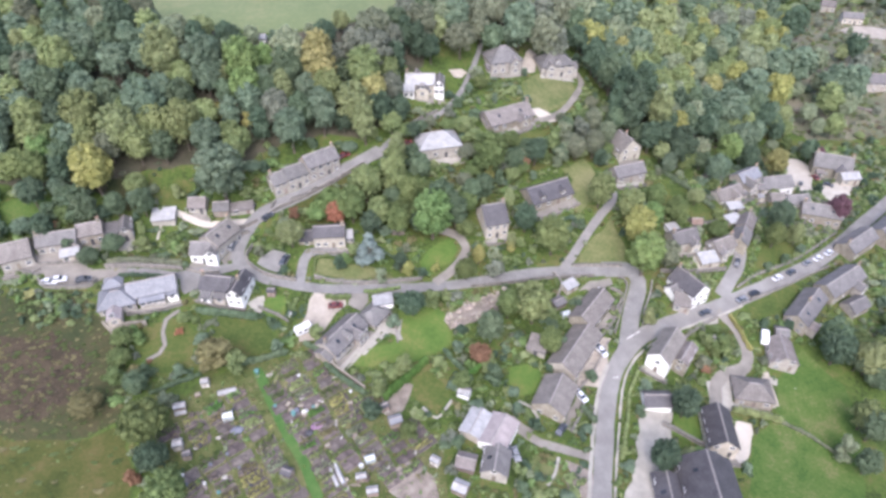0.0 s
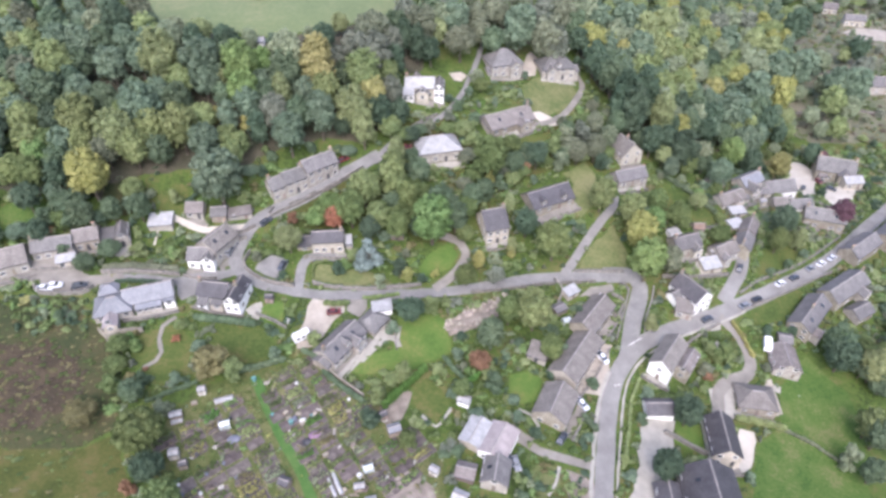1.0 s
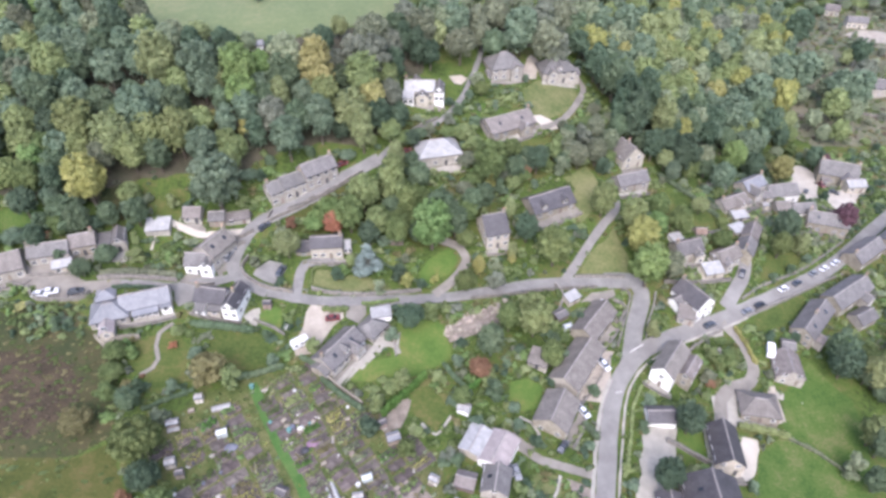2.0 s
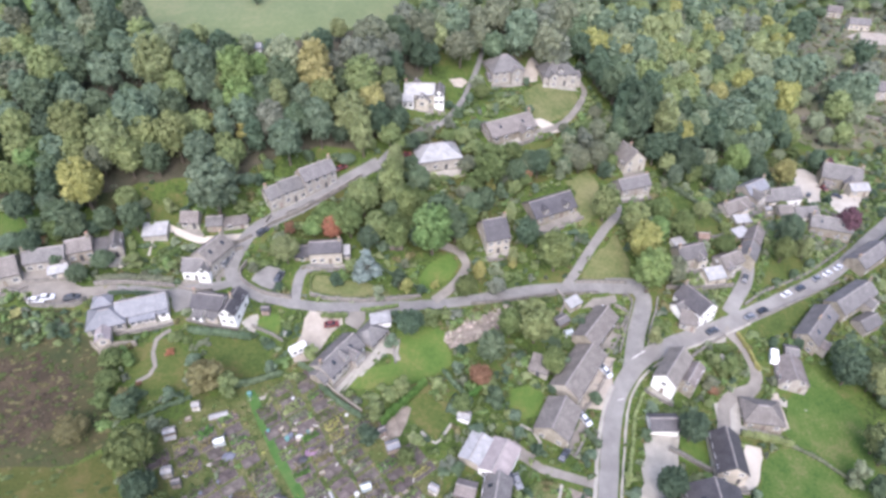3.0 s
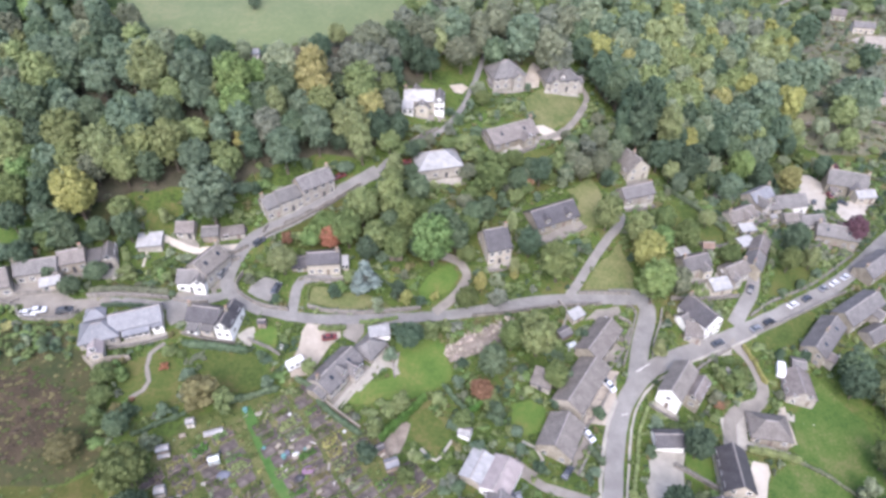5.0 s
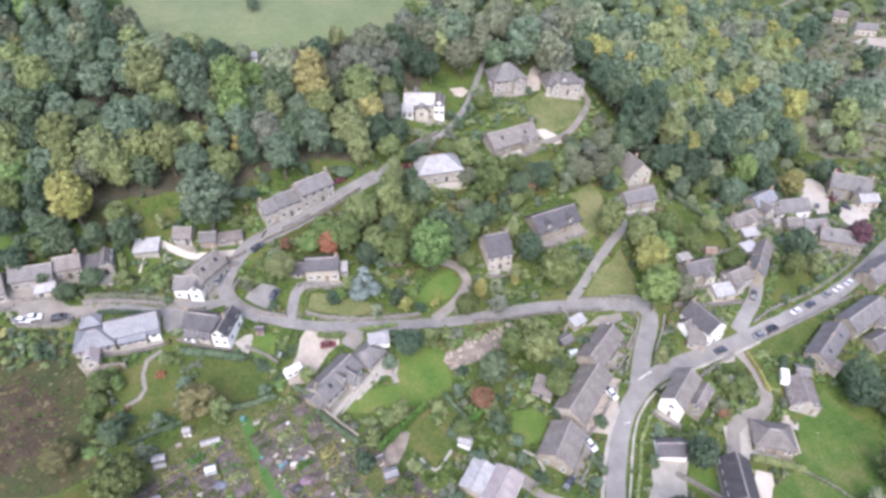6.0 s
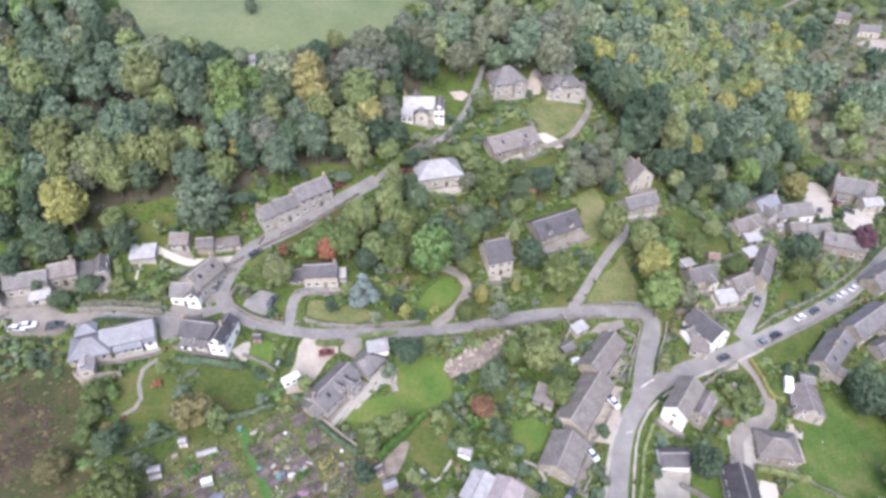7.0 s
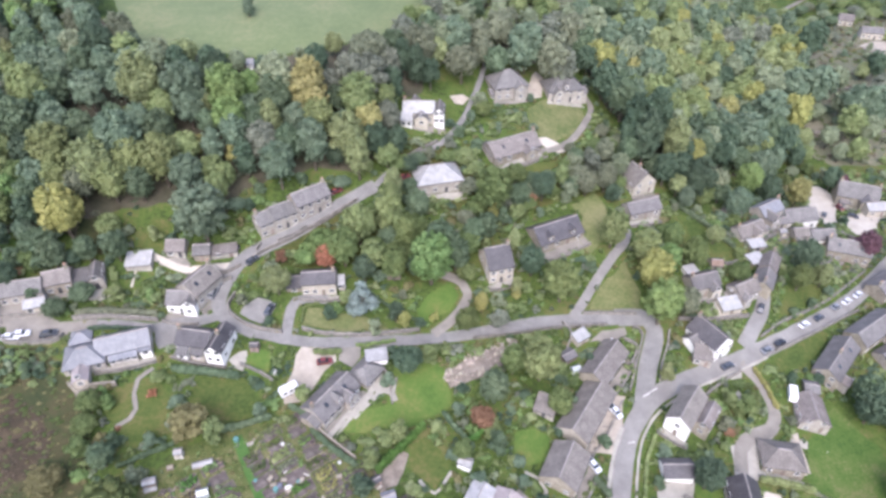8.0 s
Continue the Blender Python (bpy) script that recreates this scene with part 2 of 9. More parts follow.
# Ash, ochre, gold, brown: less red, more blue, for distance haze in the colour.
LEAF = {
    "ash": foliage("haze-tinted grey-green woodland leaves", (0.100, 0.140, 0.092), (0.134, 0.178, 0.115), (0.174, 0.219, 0.144)),
    "green": foliage("green leaves", (0.096, 0.132, 0.052), (0.128, 0.165, 0.064), (0.166, 0.203, 0.081)),
    "bright": foliage("bright green leaves", (0.114, 0.176, 0.062), (0.151, 0.217, 0.079), (0.194, 0.262, 0.101)),
    "dark": foliage("dark green leaves", (0.083, 0.118, 0.068), (0.111, 0.150, 0.087), (0.145, 0.186, 0.110)),
    "olive": foliage("olive leaves", (0.144, 0.183, 0.078), (0.187, 0.225, 0.095), (0.237, 0.271, 0.122)),
    "yellow": foliage("yellow autumn leaves", (0.213, 0.221, 0.078), (0.267, 0.271, 0.094), (0.325, 0.316, 0.124)),
    "ochre": foliage("yellow-green autumn leaves", (0.170, 0.198, 0.094), (0.217, 0.247, 0.114), (0.272, 0.300, 0.146)),
    "gold": foliage("golden autumn leaves", (0.215, 0.212, 0.088), (0.270, 0.260, 0.106), (0.330, 0.314, 0.140)),
    "brown": foliage("brown autumn leaves", (0.126, 0.140, 0.092), (0.160, 0.175, 0.113), (0.200, 0.214, 0.140)),
    "red": foliage("red autumn leaves", (0.29, 0.148, 0.080), (0.37, 0.195, 0.108), (0.45, 0.250, 0.142)),
    "rust": foliage("rust autumn leaves", (0.190, 0.118, 0.070), (0.245, 0.150, 0.090), (0.300, 0.190, 0.114)),
    "blue": foliage("blue spruce needles", (0.15, 0.188, 0.172), (0.192, 0.236, 0.216), (0.24, 0.29, 0.266)),
    "plum": foliage("dark plum leaves", (0.090, 0.052, 0.059), (0.123, 0.068, 0.078), (0.157, 0.093, 0.099)),
    "grey": foliage("grey bare twigs", (0.126, 0.14, 0.104), (0.16, 0.176, 0.13), (0.196, 0.212, 0.158)),
    "deep": foliage("deep green leaves", (0.055, 0.084, 0.053), (0.075, 0.109, 0.068), (0.101, 0.139, 0.088)),
    "sage": foliage("grey-green leaves", (0.151, 0.181, 0.112), (0.196, 0.228, 0.139), (0.249, 0.280, 0.177)),
    "privet": foliage("fresh clipped privet", (0.075, 0.150, 0.036), (0.100, 0.188, 0.046), (0.132, 0.226, 0.062)),
    "turf": foliage("long grass", (0.073, 0.104, 0.035), (0.096, 0.128, 0.044), (0.131, 0.149, 0.058)),
    "straw": foliage("dry grass blades", (0.130, 0.119, 0.057), (0.167, 0.155, 0.074), (0.213, 0.196, 0.098)),
    "bracken": foliage("dead bracken fronds", (0.076, 0.061, 0.045), (0.104, 0.081, 0.060), (0.136, 0.110, 0.078)),
}


# ---- building blocks ----
class Geo:
    """Collects faces for one mesh."""

    def __init__(self):
        self.v, self.f = [], []

    def add(self, verts, faces):
        n = len(self.v)
        self.v += [tuple(p) for p in verts]
        self.f += [tuple(n + i for i in face) for face in faces]
        return self

    def box(self, x0, x1, y0, y1, z0, z1):
        return self.hexa([(x0, y0, z0), (x1, y0, z0), (x1, y1, z0), (x0, y1, z0), (x0, y0, z1), (x1, y0, z1), (x1, y1, z1), (x0, y1, z1)])

    def hexa(self, p):
        return self.add(p, [(3, 2, 1, 0), (4, 5, 6, 7), (0, 1, 5, 4), (1, 2, 6, 5), (2, 3, 7, 6), (3, 0, 4, 7)])

    def prism(self, ring, axis, a, b):
        """A ring of 2D points swept along the axis from a to b."""
        n = len(ring)
        def place(p, s):
            return (s, p[0], p[1]) if axis == "x" else (p[0], s, p[1]) if axis == "y" else (p[0], p[1], s)
        pts = [place(p, a) for p in ring] + [place(p, b) for p in ring]
        faces = [(i, (i + 1) % n, n + (i + 1) % n, n + i) for i in range(n)]
        return self.add(pts, faces + [tuple(range(n - 1, -1, -1)), tuple(range(n, 2 * n))])

    def tube(self, x, y, z0, z1, r0, r1, sides=8):
        lo = [(x + r0 * math.cos(2 * math.pi * i / sides), y + r0 * math.sin(2 * math.pi * i / sides), z0) for i in range(sides)]
        hi = [(x + r1 * math.cos(2 * math.pi * i / sides), y + r1 * math.sin(2 * math.pi * i / sides), z1) for i in range(sides)]
        faces = [(i, (i + 1) % sides, sides + (i + 1) % sides, sides + i) for i in range(sides)]
        return self.add(lo + hi, faces + [tuple(range(sides - 1, -1, -1)), tuple(range(sides, 2 * sides))])

    def mesh(self, name, mat, smooth=False):
        me = bpy.data.meshes.new(name)
        me.from_pydata(self.v, [], self.f)
        bm = bmesh.new()
        bm.from_mesh(me)
        bmesh.ops.recalc_face_normals(bm, faces=bm.faces)
        layer = bm.loops.layers.uv.new("UVMap")
        up = Vector((0, 0, 1))
        for face in bm.faces:
            u = up.cross(face.normal)
            u = u.normalized() if u.length > 1e-4 else Vector((1, 0, 0))
            w = face.normal.cross(u)
            for loop in face.loops:
                loop[layer].uv = (loop.vert.co.dot(u), loop.vert.co.dot(w))
            face.smooth = smooth
        bm.to_mesh(me)
        bm.free()
        me.materials.append(mat)
        return me

    def part(self, name, mat, parent=None, label="", smooth=False):
        ob = new(name, self.mesh(name, mat, smooth))
        ob.parent = parent
        return tagged(ob, label)


def child(name, me, parent, m=None, mat=None):
    ob = new(name, me)
    ob.parent = parent
    if m is not None:
        ob.matrix_basis = m
    if mat is not None:
        ob.material_slots[0].link = "OBJECT"
        ob.material_slots[0].material = mat
    return ob


def anchor(name, x, y, turn=0.0, dz=0.0, z=None):
    e = new(name)
    e.empty_display_size = 0.5
    e.matrix_basis = pose(x, y, (ground_z(x, y) if z is None else z) + dz, 0, 0, turn)
    return e


def smooth_line(points, step=2.0):
    """Catmull-Rom through the points, sampled about every step metres."""
    p = [np.array(q, float) for q in points]
    p = [2 * p[0] - p[1], *p, 2 * p[-1] - p[-2]]
    out = []
    for a, b, c, d in zip(p, p[1:], p[2:], p[3:]):
        n = max(1, int(np.linalg.norm(c - b) / step))
        for t in np.arange(n) / n:
            out.append(0.5 * (2 * b + (c - a) * t + (2 * a - 5 * b + 4 * c - d) * t**2 + (3 * b - a - 3 * c + d) * t**3))
    return np.array(out + [p[-2]])


def sideways(line):
    d = np.gradient(line, axis=0)
    d /= np.linalg.norm(d, axis=1)[:, None] + 1e-9
    return np.stack([-d[:, 1], d[:, 0]], 1)


TAKEN = []  # discs (x, y, r) where no tree may stand


def ribbon(name, width, mat, points, label="", lift=0.1, offset=0.0, thick=0.4, ragged=0.12, kind="structure", category="", step=2.0):
    """A strip of road or path laid over the ground along the points, with worn edges."""
    line = smooth_line(points, step)
    side = sideways(line)
    rng = np.random.RandomState(int(abs(points[0][0] * 7 + points[0][1] * 13)) % 10007)
    cols = np.linspace(-0.5, 0.5, 5)
    wob = rng.uniform(-ragged, ragged, (len(line), 2))
    rows = []
    for c in cols:
        w = c * width + offset + (wob[:, 0] if c == -0.5 else wob[:, 1] if c == 0.5 else 0.0)
        q = line + side * np.reshape(w, (-1, 1))
        rows.append(np.c_[q, heights(q[:, 0], q[:, 1]) + lift])
    pts = np.stack(rows, 1)
    g = Geo()
    n = len(line)
    top = pts.reshape(-1, 3)
    low = np.concatenate([pts[:, 0] - (0, 0, thick), pts[:, 4] - (0, 0, thick)])
    faces = []
    for i in range(n - 1):
        for k in range(4):
            faces.append((5 * i + k, 5 * i + 5 + k, 5 * i + 6 + k, 5 * i + 1 + k))
        faces.append((5 * i, 5 * n + i, 5 * n + i + 1, 5 * i + 5))
        faces.append((5 * i + 4, 5 * i + 9, 6 * n + i + 1, 6 * n + i))
    g.add(np.concatenate([top, low]).tolist(), faces)
    for q in line[::2]:
        TAKEN.append((q[0], q[1], width / 2 + 0.6 + abs(offset)))
        if width > 2:
            SIGHT.extend([(q[0], q[1] - 4, 3.5), (q[0], q[1] - 8, 3.5)])
    ob = g.part(name, mat, None, label)
    return tagged(ob, label, category or name.replace("_", " "), kind=kind)


def inside(poly, x, y):
    odd = False
    for (ax, ay), (bx, by) in zip(poly, [*poly[1:], poly[0]]):
        if (ay > y) != (by > y) and x < (bx - ax) * (y - ay) / (by - ay) + ax:
            odd = not odd
    return odd


def patch(name, mat, poly, label="", lift=0.05, step=3.0, wobble=0.7, keep=False, category="", kind="structure"):
    """A piece of ground with its own cover, draped over the terrain."""
    rng = random.Random(int(abs(poly[0][0] * 11 + poly[0][1] * 5)))
    edge = []
    for (ax, ay), (bx, by) in zip(poly, [*poly[1:], poly[0]]):
        n = max(1, int(math.hypot(bx - ax, by - ay) / step))
        for i in range(n):
            edge.append((ax + (bx - ax) * i / n + rng.uniform(-wobble, wobble), ay + (by - ay) * i / n + rng.uniform(-wobble, wobble)))
    pts = [Vector(p) for p in edge]
    xs, ys = [p[0] for p in edge], [p[1] for p in edge]
    x = min(xs) + step / 2
    while x < max(xs):
        y = min(ys) + step / 2
        while y < max(ys):
            if inside(edge, x, y):
                pts.append(Vector((x, y)))
            y += step
        x += step
    n = len(edge)
    vs, _, fs, *_ = geometry.delaunay_2d_cdt(pts, [(i, (i + 1) % n) for i in range(n)], [], 1, 1e-4)
    xy = np.array([(v.x, v.y) for v in vs])
    z = heights(xy[:, 0], xy[:, 1]) + lift
    me = bpy.data.meshes.new(name)
    me.from_pydata(np.c_[xy, z].tolist(), [], [tuple(f) for f in fs])
    me.materials.append(mat)
    for f in me.polygons:
        f.use_smooth = True
    if keep:
        KEPT.append(edge)
    return tagged(new(name, me), label, category or name.replace("_", " "), kind=kind)


KEPT = []  # open ground where nothing is scattered


SIGHT = []  # discs on the valley side of houses and lanes where only low plants grow


def open_view(x, y):
    return not any((x - a) ** 2 + (y - b) ** 2 < c * c for a, b, c in near_cells(x, y, SIGHT, "sight"))


CELLS, PLACED = {}, []


def near_cells(x, y, discs, key):
    """The discs of a list that lie about a place, kept in 8 m cells."""
    count, cells = CELLS.setdefault(key, [0, {}])
    for d in discs[count:]:
        cells.setdefault((int(d[0] // 8), int(d[1] // 8)), []).append(d)
    CELLS[key][0] = len(discs)
    i, j = int(x // 8), int(y // 8)
    for a in (i - 1, i, i + 1):
        for b in (j - 1, j, j + 1):
            yield from cells.get((a, b), ())


def free(x, y, r=0.0):
    if any((x - a) ** 2 + (y - b) ** 2 < (c + r) ** 2 for a, b, c in near_cells(x, y, TAKEN, "taken")):
        return False
    return not any(inside(e, x, y) for e in KEPT)


# ---- house parts ----
CACHE = {}


def house(name, x, y, turn, label, category="house", group="village houses", dz=0.0):
    return tagged(anchor(name, x, y, turn, dz), label, category, group)


def window_meshes(w, h):
    key = ("window", round(w, 1), round(h, 1))
    if key not in CACHE:
        g = Geo()
        t = 0.09
        g.box(-w / 2, -w / 2 + t, -0.05, 0.02, 0, h).box(w / 2 - t, w / 2, -0.05, 0.02, 0, h)
        g.box(-w / 2 + t, w / 2 - t, -0.05, 0.02, 0, t).box(-w / 2 + t, w / 2 - t, -0.05, 0.02, h - t, h)
        g.box(-0.035, 0.035, -0.045, 0.02, t, h - t)
        p = Geo().box(-w / 2 + t, w / 2 - t, -0.02, 0.0, t, h - t)
        s = Geo().box(-w / 2 - 0.1, w / 2 + 0.1, -0.12, 0.02, -0.12, -0.003)
        CACHE[key] = (g.mesh("window", PAINT), p.mesh("pane", PANE), s.mesh("sill", LIMESTONE))
    return CACHE[key]


def window(h, m, w=1.2, ht=1.25):
    a, b, c = window_meshes(w, ht)
    ob = child("window", a, h, m)
    child("pane", b, ob)
    child("sill", c, ob)
    return ob


def side_pose(side, s, z, x0, x1, y0, y1):
    """The pose of something on a wall: s from 0 to 1 along it, seen from outside."""
    if side == "front":
        return pose(x0 + (x1 - x0) * s, y0, z)
    if side == "back":
        return pose(x1 - (x1 - x0) * s, y1, z, 0, 0, 180)
    if side == "left":
        return pose(x0, y1 - (y1 - y0) * s, z, 0, 0, -90)
    return pose(x1, y0 + (y1 - y0) * s, z, 0, 0, 90)


def volume(h, x0, x1, y0, y1, eaves=4.8, pitch=35, roof="x", wall=None, cover=None, over=0.3, front=3, left=0, right=0, back=0, storeys=2, door=True, chimneys="", verge=None, base=0.0, lights=0, sunk=4.0, win=1.35, dormers=0):
    """One range of a house: walls up to the eaves, gables, roof, chimneys, windows and a door."""
    wall = wall or LIMESTONE
    cover = cover or SLATE
    tan = math.tan(radians(pitch))
    xm, ym, e = (x0 + x1) / 2, (y0 + y1) / 2, base + eaves
    low = base - sunk
    g, r, rt = Geo(), Geo(), 0.22
    ridge = Geo()
    if roof == "x":
        top = e + (ym - y0) * tan
        g.prism([(y0, low), (y1, low), (y1, e), (ym, top - 0.05), (y0, e)], "x", x0, x1)
        for s in (-1, 1):
            ye = y0 - over if s < 0 else y1 + over
            ze = e - over * tan
            r.prism([(ye, ze), (ym, top), (ym, top + rt), (ye, ze + rt)], "x", x0 - over * 0.7, x1 + over * 0.7)
        ridge.prism([(ym - 0.22, top + rt - 0.12), (ym + 0.22, top + rt - 0.12), (ym + 0.1, top + rt + 0.1), (ym - 0.1, top + rt + 0.1)], "x", x0 - over * 0.7, x1 + over * 0.7)
    elif roof == "y":
        top = e + (xm - x0) * tan
        g.prism([(x0, low), (x1, low), (x1, e), (xm, top - 0.05), (x0, e)], "y", y0, y1)
        for s in (-1, 1):
            xe = x0 - over if s < 0 else x1 + over
            ze = e - over * tan
            r.prism([(xe, ze), (xm, top), (xm, top + rt), (xe, ze + rt)], "y", y0 - over * 0.7, y1 + over * 0.7)
        ridge.prism([(xm - 0.22, top + rt - 0.12), (xm + 0.22, top + rt - 0.12), (xm + 0.1, top + rt + 0.1), (xm - 0.1, top + rt + 0.1)], "y", y0 - over * 0.7, y1 + over * 0.7)
    elif roof == "hip":
        g.box(x0, x1, y0, y1, low, e)
        a, b, c, d = x0 - over, x1 + over, y0 - over, y1 + over
        long_x = (b - a) >= (d - c)
        half = min(b - a, d - c) / 2
        top = e - over * tan + half * tan
        if long_x:
            k = [(a + half * 0.9, ym, top), (b - half * 0.9, ym, top)]
            sides = [(0, 1, 5, 4), (1, 2, 5), (2, 3, 4, 5), (3, 0, 4)]
        else:
            k = [(xm, c + half * 0.9, top), (xm, d - half * 0.9, top)]
            sides = [(0, 1, 4), (1, 2, 5, 4), (2, 3, 5), (3, 0, 4, 5)]
        ze = e - over * tan
        pts = [(a, c, ze + rt), (b, c, ze + rt), (b, d, ze + rt), (a, d, ze + rt)] + [(p[0], p[1], p[2] + rt) for p in k]
        pts += [(a, c, ze), (b, c, ze), (b, d, ze), (a, d, ze)]
        r.add(pts, sides + [(0, 6, 7, 1), (1, 7, 8, 2), (2, 8, 9, 3), (3, 9, 6, 0), (9, 8, 7, 6)])
        p, q = k
        if long_x:
            ridge.box(p[0], q[0], ym - 0.2, ym + 0.2, top + rt - 0.1, top + rt + 0.12)
        else:
            ridge.box(xm - 0.2, xm + 0.2, p[1], q[1], top + rt - 0.1, top + rt + 0.12)
    elif roof == "lean":
        top = e + (y1 - y0) * tan
        g.prism([(y0, low), (y1, low), (y1, top), (y0, e)], "x", x0, x1)
        r.prism([(y0 - over, e - over * tan), (y1, top), (y1, top + rt), (y0 - over, e - over * tan + rt)], "x", x0 - over * 0.5, x1 + over * 0.5)
    else:
        top = e
        g.box(x0, x1, y0, y1, low, e)
        r.box(x0 - over * 0.5, x1 + over * 0.5, y0 - over * 0.5, y1 + over * 0.5, e, e + 0.25)
    g.part("wall", wall, h)
    cover_part = r.part("roof", cover, h)
    if ridge.v:
        ridge.part("ridge", RIDGE, cover_part)
    if verge and roof == "y":
        for s in (-1, 1):
            v = Geo()
            xe = x0 - over if s < 0 else x1 + over
            v.prism([(xe, e - over * tan + rt), (xm, top + rt), (xm, top + rt + 0.1), (xe, e - over * tan + rt + 0.1)], "y", y0 - over * 0.7 - 0.02, y0 + 0.3)
            v.part("verge", verge, cover_part)
    # eaves gutters
    if roof in ("x", "hip", "lean"):
        Geo().box(x0 - 0.1, x1 + 0.1, y0 - over - 0.12, y0 - over, e - over * tan - 0.02, e - over * tan + 0.1).part("gutter", PLASTIC, h)
    for c in chimneys:
        if roof == "y":
            cx, cy = xm, {"l": y0 + 0.5, "r": y1 - 0.5, "m": ym}[c]
        else:
            cx, cy = {"l": x0 + 0.5, "r": x1 - 0.5, "m": xm}[c], ym
        st = Geo().box(cx - 0.42, cx + 0.42, cy - 0.35, cy + 0.35, top - 0.5, top + 1.25)
        st.box(cx - 0.5, cx + 0.5, cy - 0.43, cy + 0.43, top + 1.25, top + 1.4)
        stack = st.part("chimney", GRITSTONE, h)
        for dx in (-0.2, 0.2):
            Geo().tube(cx + dx, cy, top + 1.38, top + 1.85, 0.13, 0.1).part("pot", CLAY, stack)
    floor_h = 2.55
    for side, count in (("front", front), ("left", left), ("right", right), ("back", back)):
        for level in range(storeys):
            z = base + 0.95 + floor_h * level
            if z + 1.3 > e + 0.35 and roof != "y":
                continue
            for i in range(count):
                s = (i + 0.5) / count
                if side == "front" and door and level == 0 and i == count // 2:
                    d = Geo().box(-0.48, 0.48, -0.06, 0.02, 0, 2.05)
                    ob = d.part("door", random.Random(int(x1 * 10)).choice([TIMBER, TIMBER, PLASTIC]), h)
                    ob.matrix_basis = side_pose(side, s, base, x0, x1, y0, y1)
                    continue
                window(h, side_pose(side, s, z, x0, x1, y0, y1), win, 1.25)
    for i in range(lights):
        s = (i + 0.5) / lights
        if roof == "x":
            yy = y0 + (ym - y0) * 0.5
            rl = Geo().box(-0.45, 0.45, -0.65, 0.65, 0.0, 0.1)
            ob = rl.part("rooflight", PANE, cover_part)
            ob.matrix_basis = pose(x0 + (x1 - x0) * s, yy, e + (yy - y0) * tan + rt + 0.02, pitch, 0, 0)
        elif roof == "y":
            xx = x0 + (xm - x0) * 0.5
            rl = Geo().box(-0.65, 0.65, -0.45, 0.45, 0.0, 0.1)
            ob = rl.part("rooflight", PANE, cover_part)
            ob.matrix_basis = pose(xx, y0 + (y1 - y0) * s, e + (xx - x0) * tan + rt + 0.02, 0, -pitch, 0)
    for i in range(dormers):
        s = x0 + (x1 - x0) * (i + 0.5) / dormers
        dz0 = e + 0.2
        d = Geo().prism([(s - 0.9, dz0), (s + 0.9, dz0), (s + 0.9, dz0 + 1.5), (s, dz0 + 2.2), (s - 0.9, dz0 + 1.5)], "y", y0 + 0.4, ym - 0.3)
        dm = d.part("dormer", wall, cover_part)
        for sg in (-1, 1):
            Geo().prism([(s + sg * 1.15, dz0 + 1.32), (s, dz0 + 2.22), (s, dz0 + 2.37), (s + sg * 1.15, dz0 + 1.47)], "y", y0 + 0.15, ym - 0.2).part("dormer_roof", cover, dm)
        window(h, pose(s, y0 + 0.4, dz0 + 0.3), 1.1, 1.05)
    mw = h.matrix_basis
    n = max(1, int((x1 - x0) / 3))
    for i in range(n):
        for j in range(max(1, int((y1 - y0) / 3))):
            p = mw @ Vector((x0 + (x1 - x0) * (i + 0.5) / n, y0 + 1.5 + 3 * j, 0))
            TAKEN.append((p.x, p.y, 2.6))
            if j == 0 and y1 - y0 > 3.5:
                SIGHT.extend([(p.x, p.y - 4, 3.2), (p.x, p.y - 8, 3.2), (p.x, p.y - 12, 3.0)])
    return h


# ---- plants ----
def ico(level):
    bm = bmesh.new()
    bmesh.ops.create_icosphere(bm, subdivisions=level, radius=1.0)
    v = np.array([p.co for p in bm.verts])
    f = [tuple(p.index for p in face.verts) for face in bm.faces]
    bm.free()
    return v, f


ICO1 = ico(1)


def lobes_mesh(name, lobes, rng, density, size, core=0.9, jitter=0.7):
    """A crown of leaf clumps: small blades set over many lobes, with a darker mass inside."""
    vs, fs = [], []
    count = 0
    for cx, cy, cz, r, rz in lobes:
        c = np.array((cx, cy, cz))
        v = ICO1[0] * np.array((r, r, rz)) * core * rng.uniform(0.85, 1.1, (len(ICO1[0]), 1)) + c
        vs.append(v)
        fs += [tuple(count + i for i in f) for f in ICO1[1]]
        count += len(v)
        n = max(6, int(density * r * rz))
        d = rng.normal(size=(n, 3))
        d[:, 2] = d[:, 2] * 0.9 + 0.35
        d /= np.linalg.norm(d, axis=1)[:, None]
        p = c + d * np.array((r, r, rz)) * rng.uniform(0.84, 1.2, (n, 1))
        nrm = d + rng.normal(size=(n, 3)) * jitter * 0.6
        nrm /= np.linalg.norm(nrm, axis=1)[:, None]
        t = np.cross(nrm, rng.normal(size=(n, 3)))
        t /= np.linalg.norm(t, axis=1)[:, None] + 1e-9
        b = np.cross(nrm, t)
        s = size * rng.uniform(0.55, 1.5, (n, 1))
        q = np.stack([p - t * s - b * s * 0.7, p + t * s - b * s * 0.7 + nrm * s * 0.2, p + t * s * 0.9 + b * s * 0.7, p - t * s * 0.9 + b * s * 0.7 - nrm * s * 0.2], 1).reshape(-1, 3)
        vs.append(q)
        fs += [(count + 4 * i, count + 4 * i + 1, count + 4 * i + 2, count + 4 * i + 3) for i in range(n)]
        count += 4 * n
    return np.concatenate(vs), fs


def raw_mesh(name, v, f, mat=None):
    me = bpy.data.meshes.new(name)
    me.from_pydata(v.tolist(), [], f)
    me.materials.append(mat)
    return me


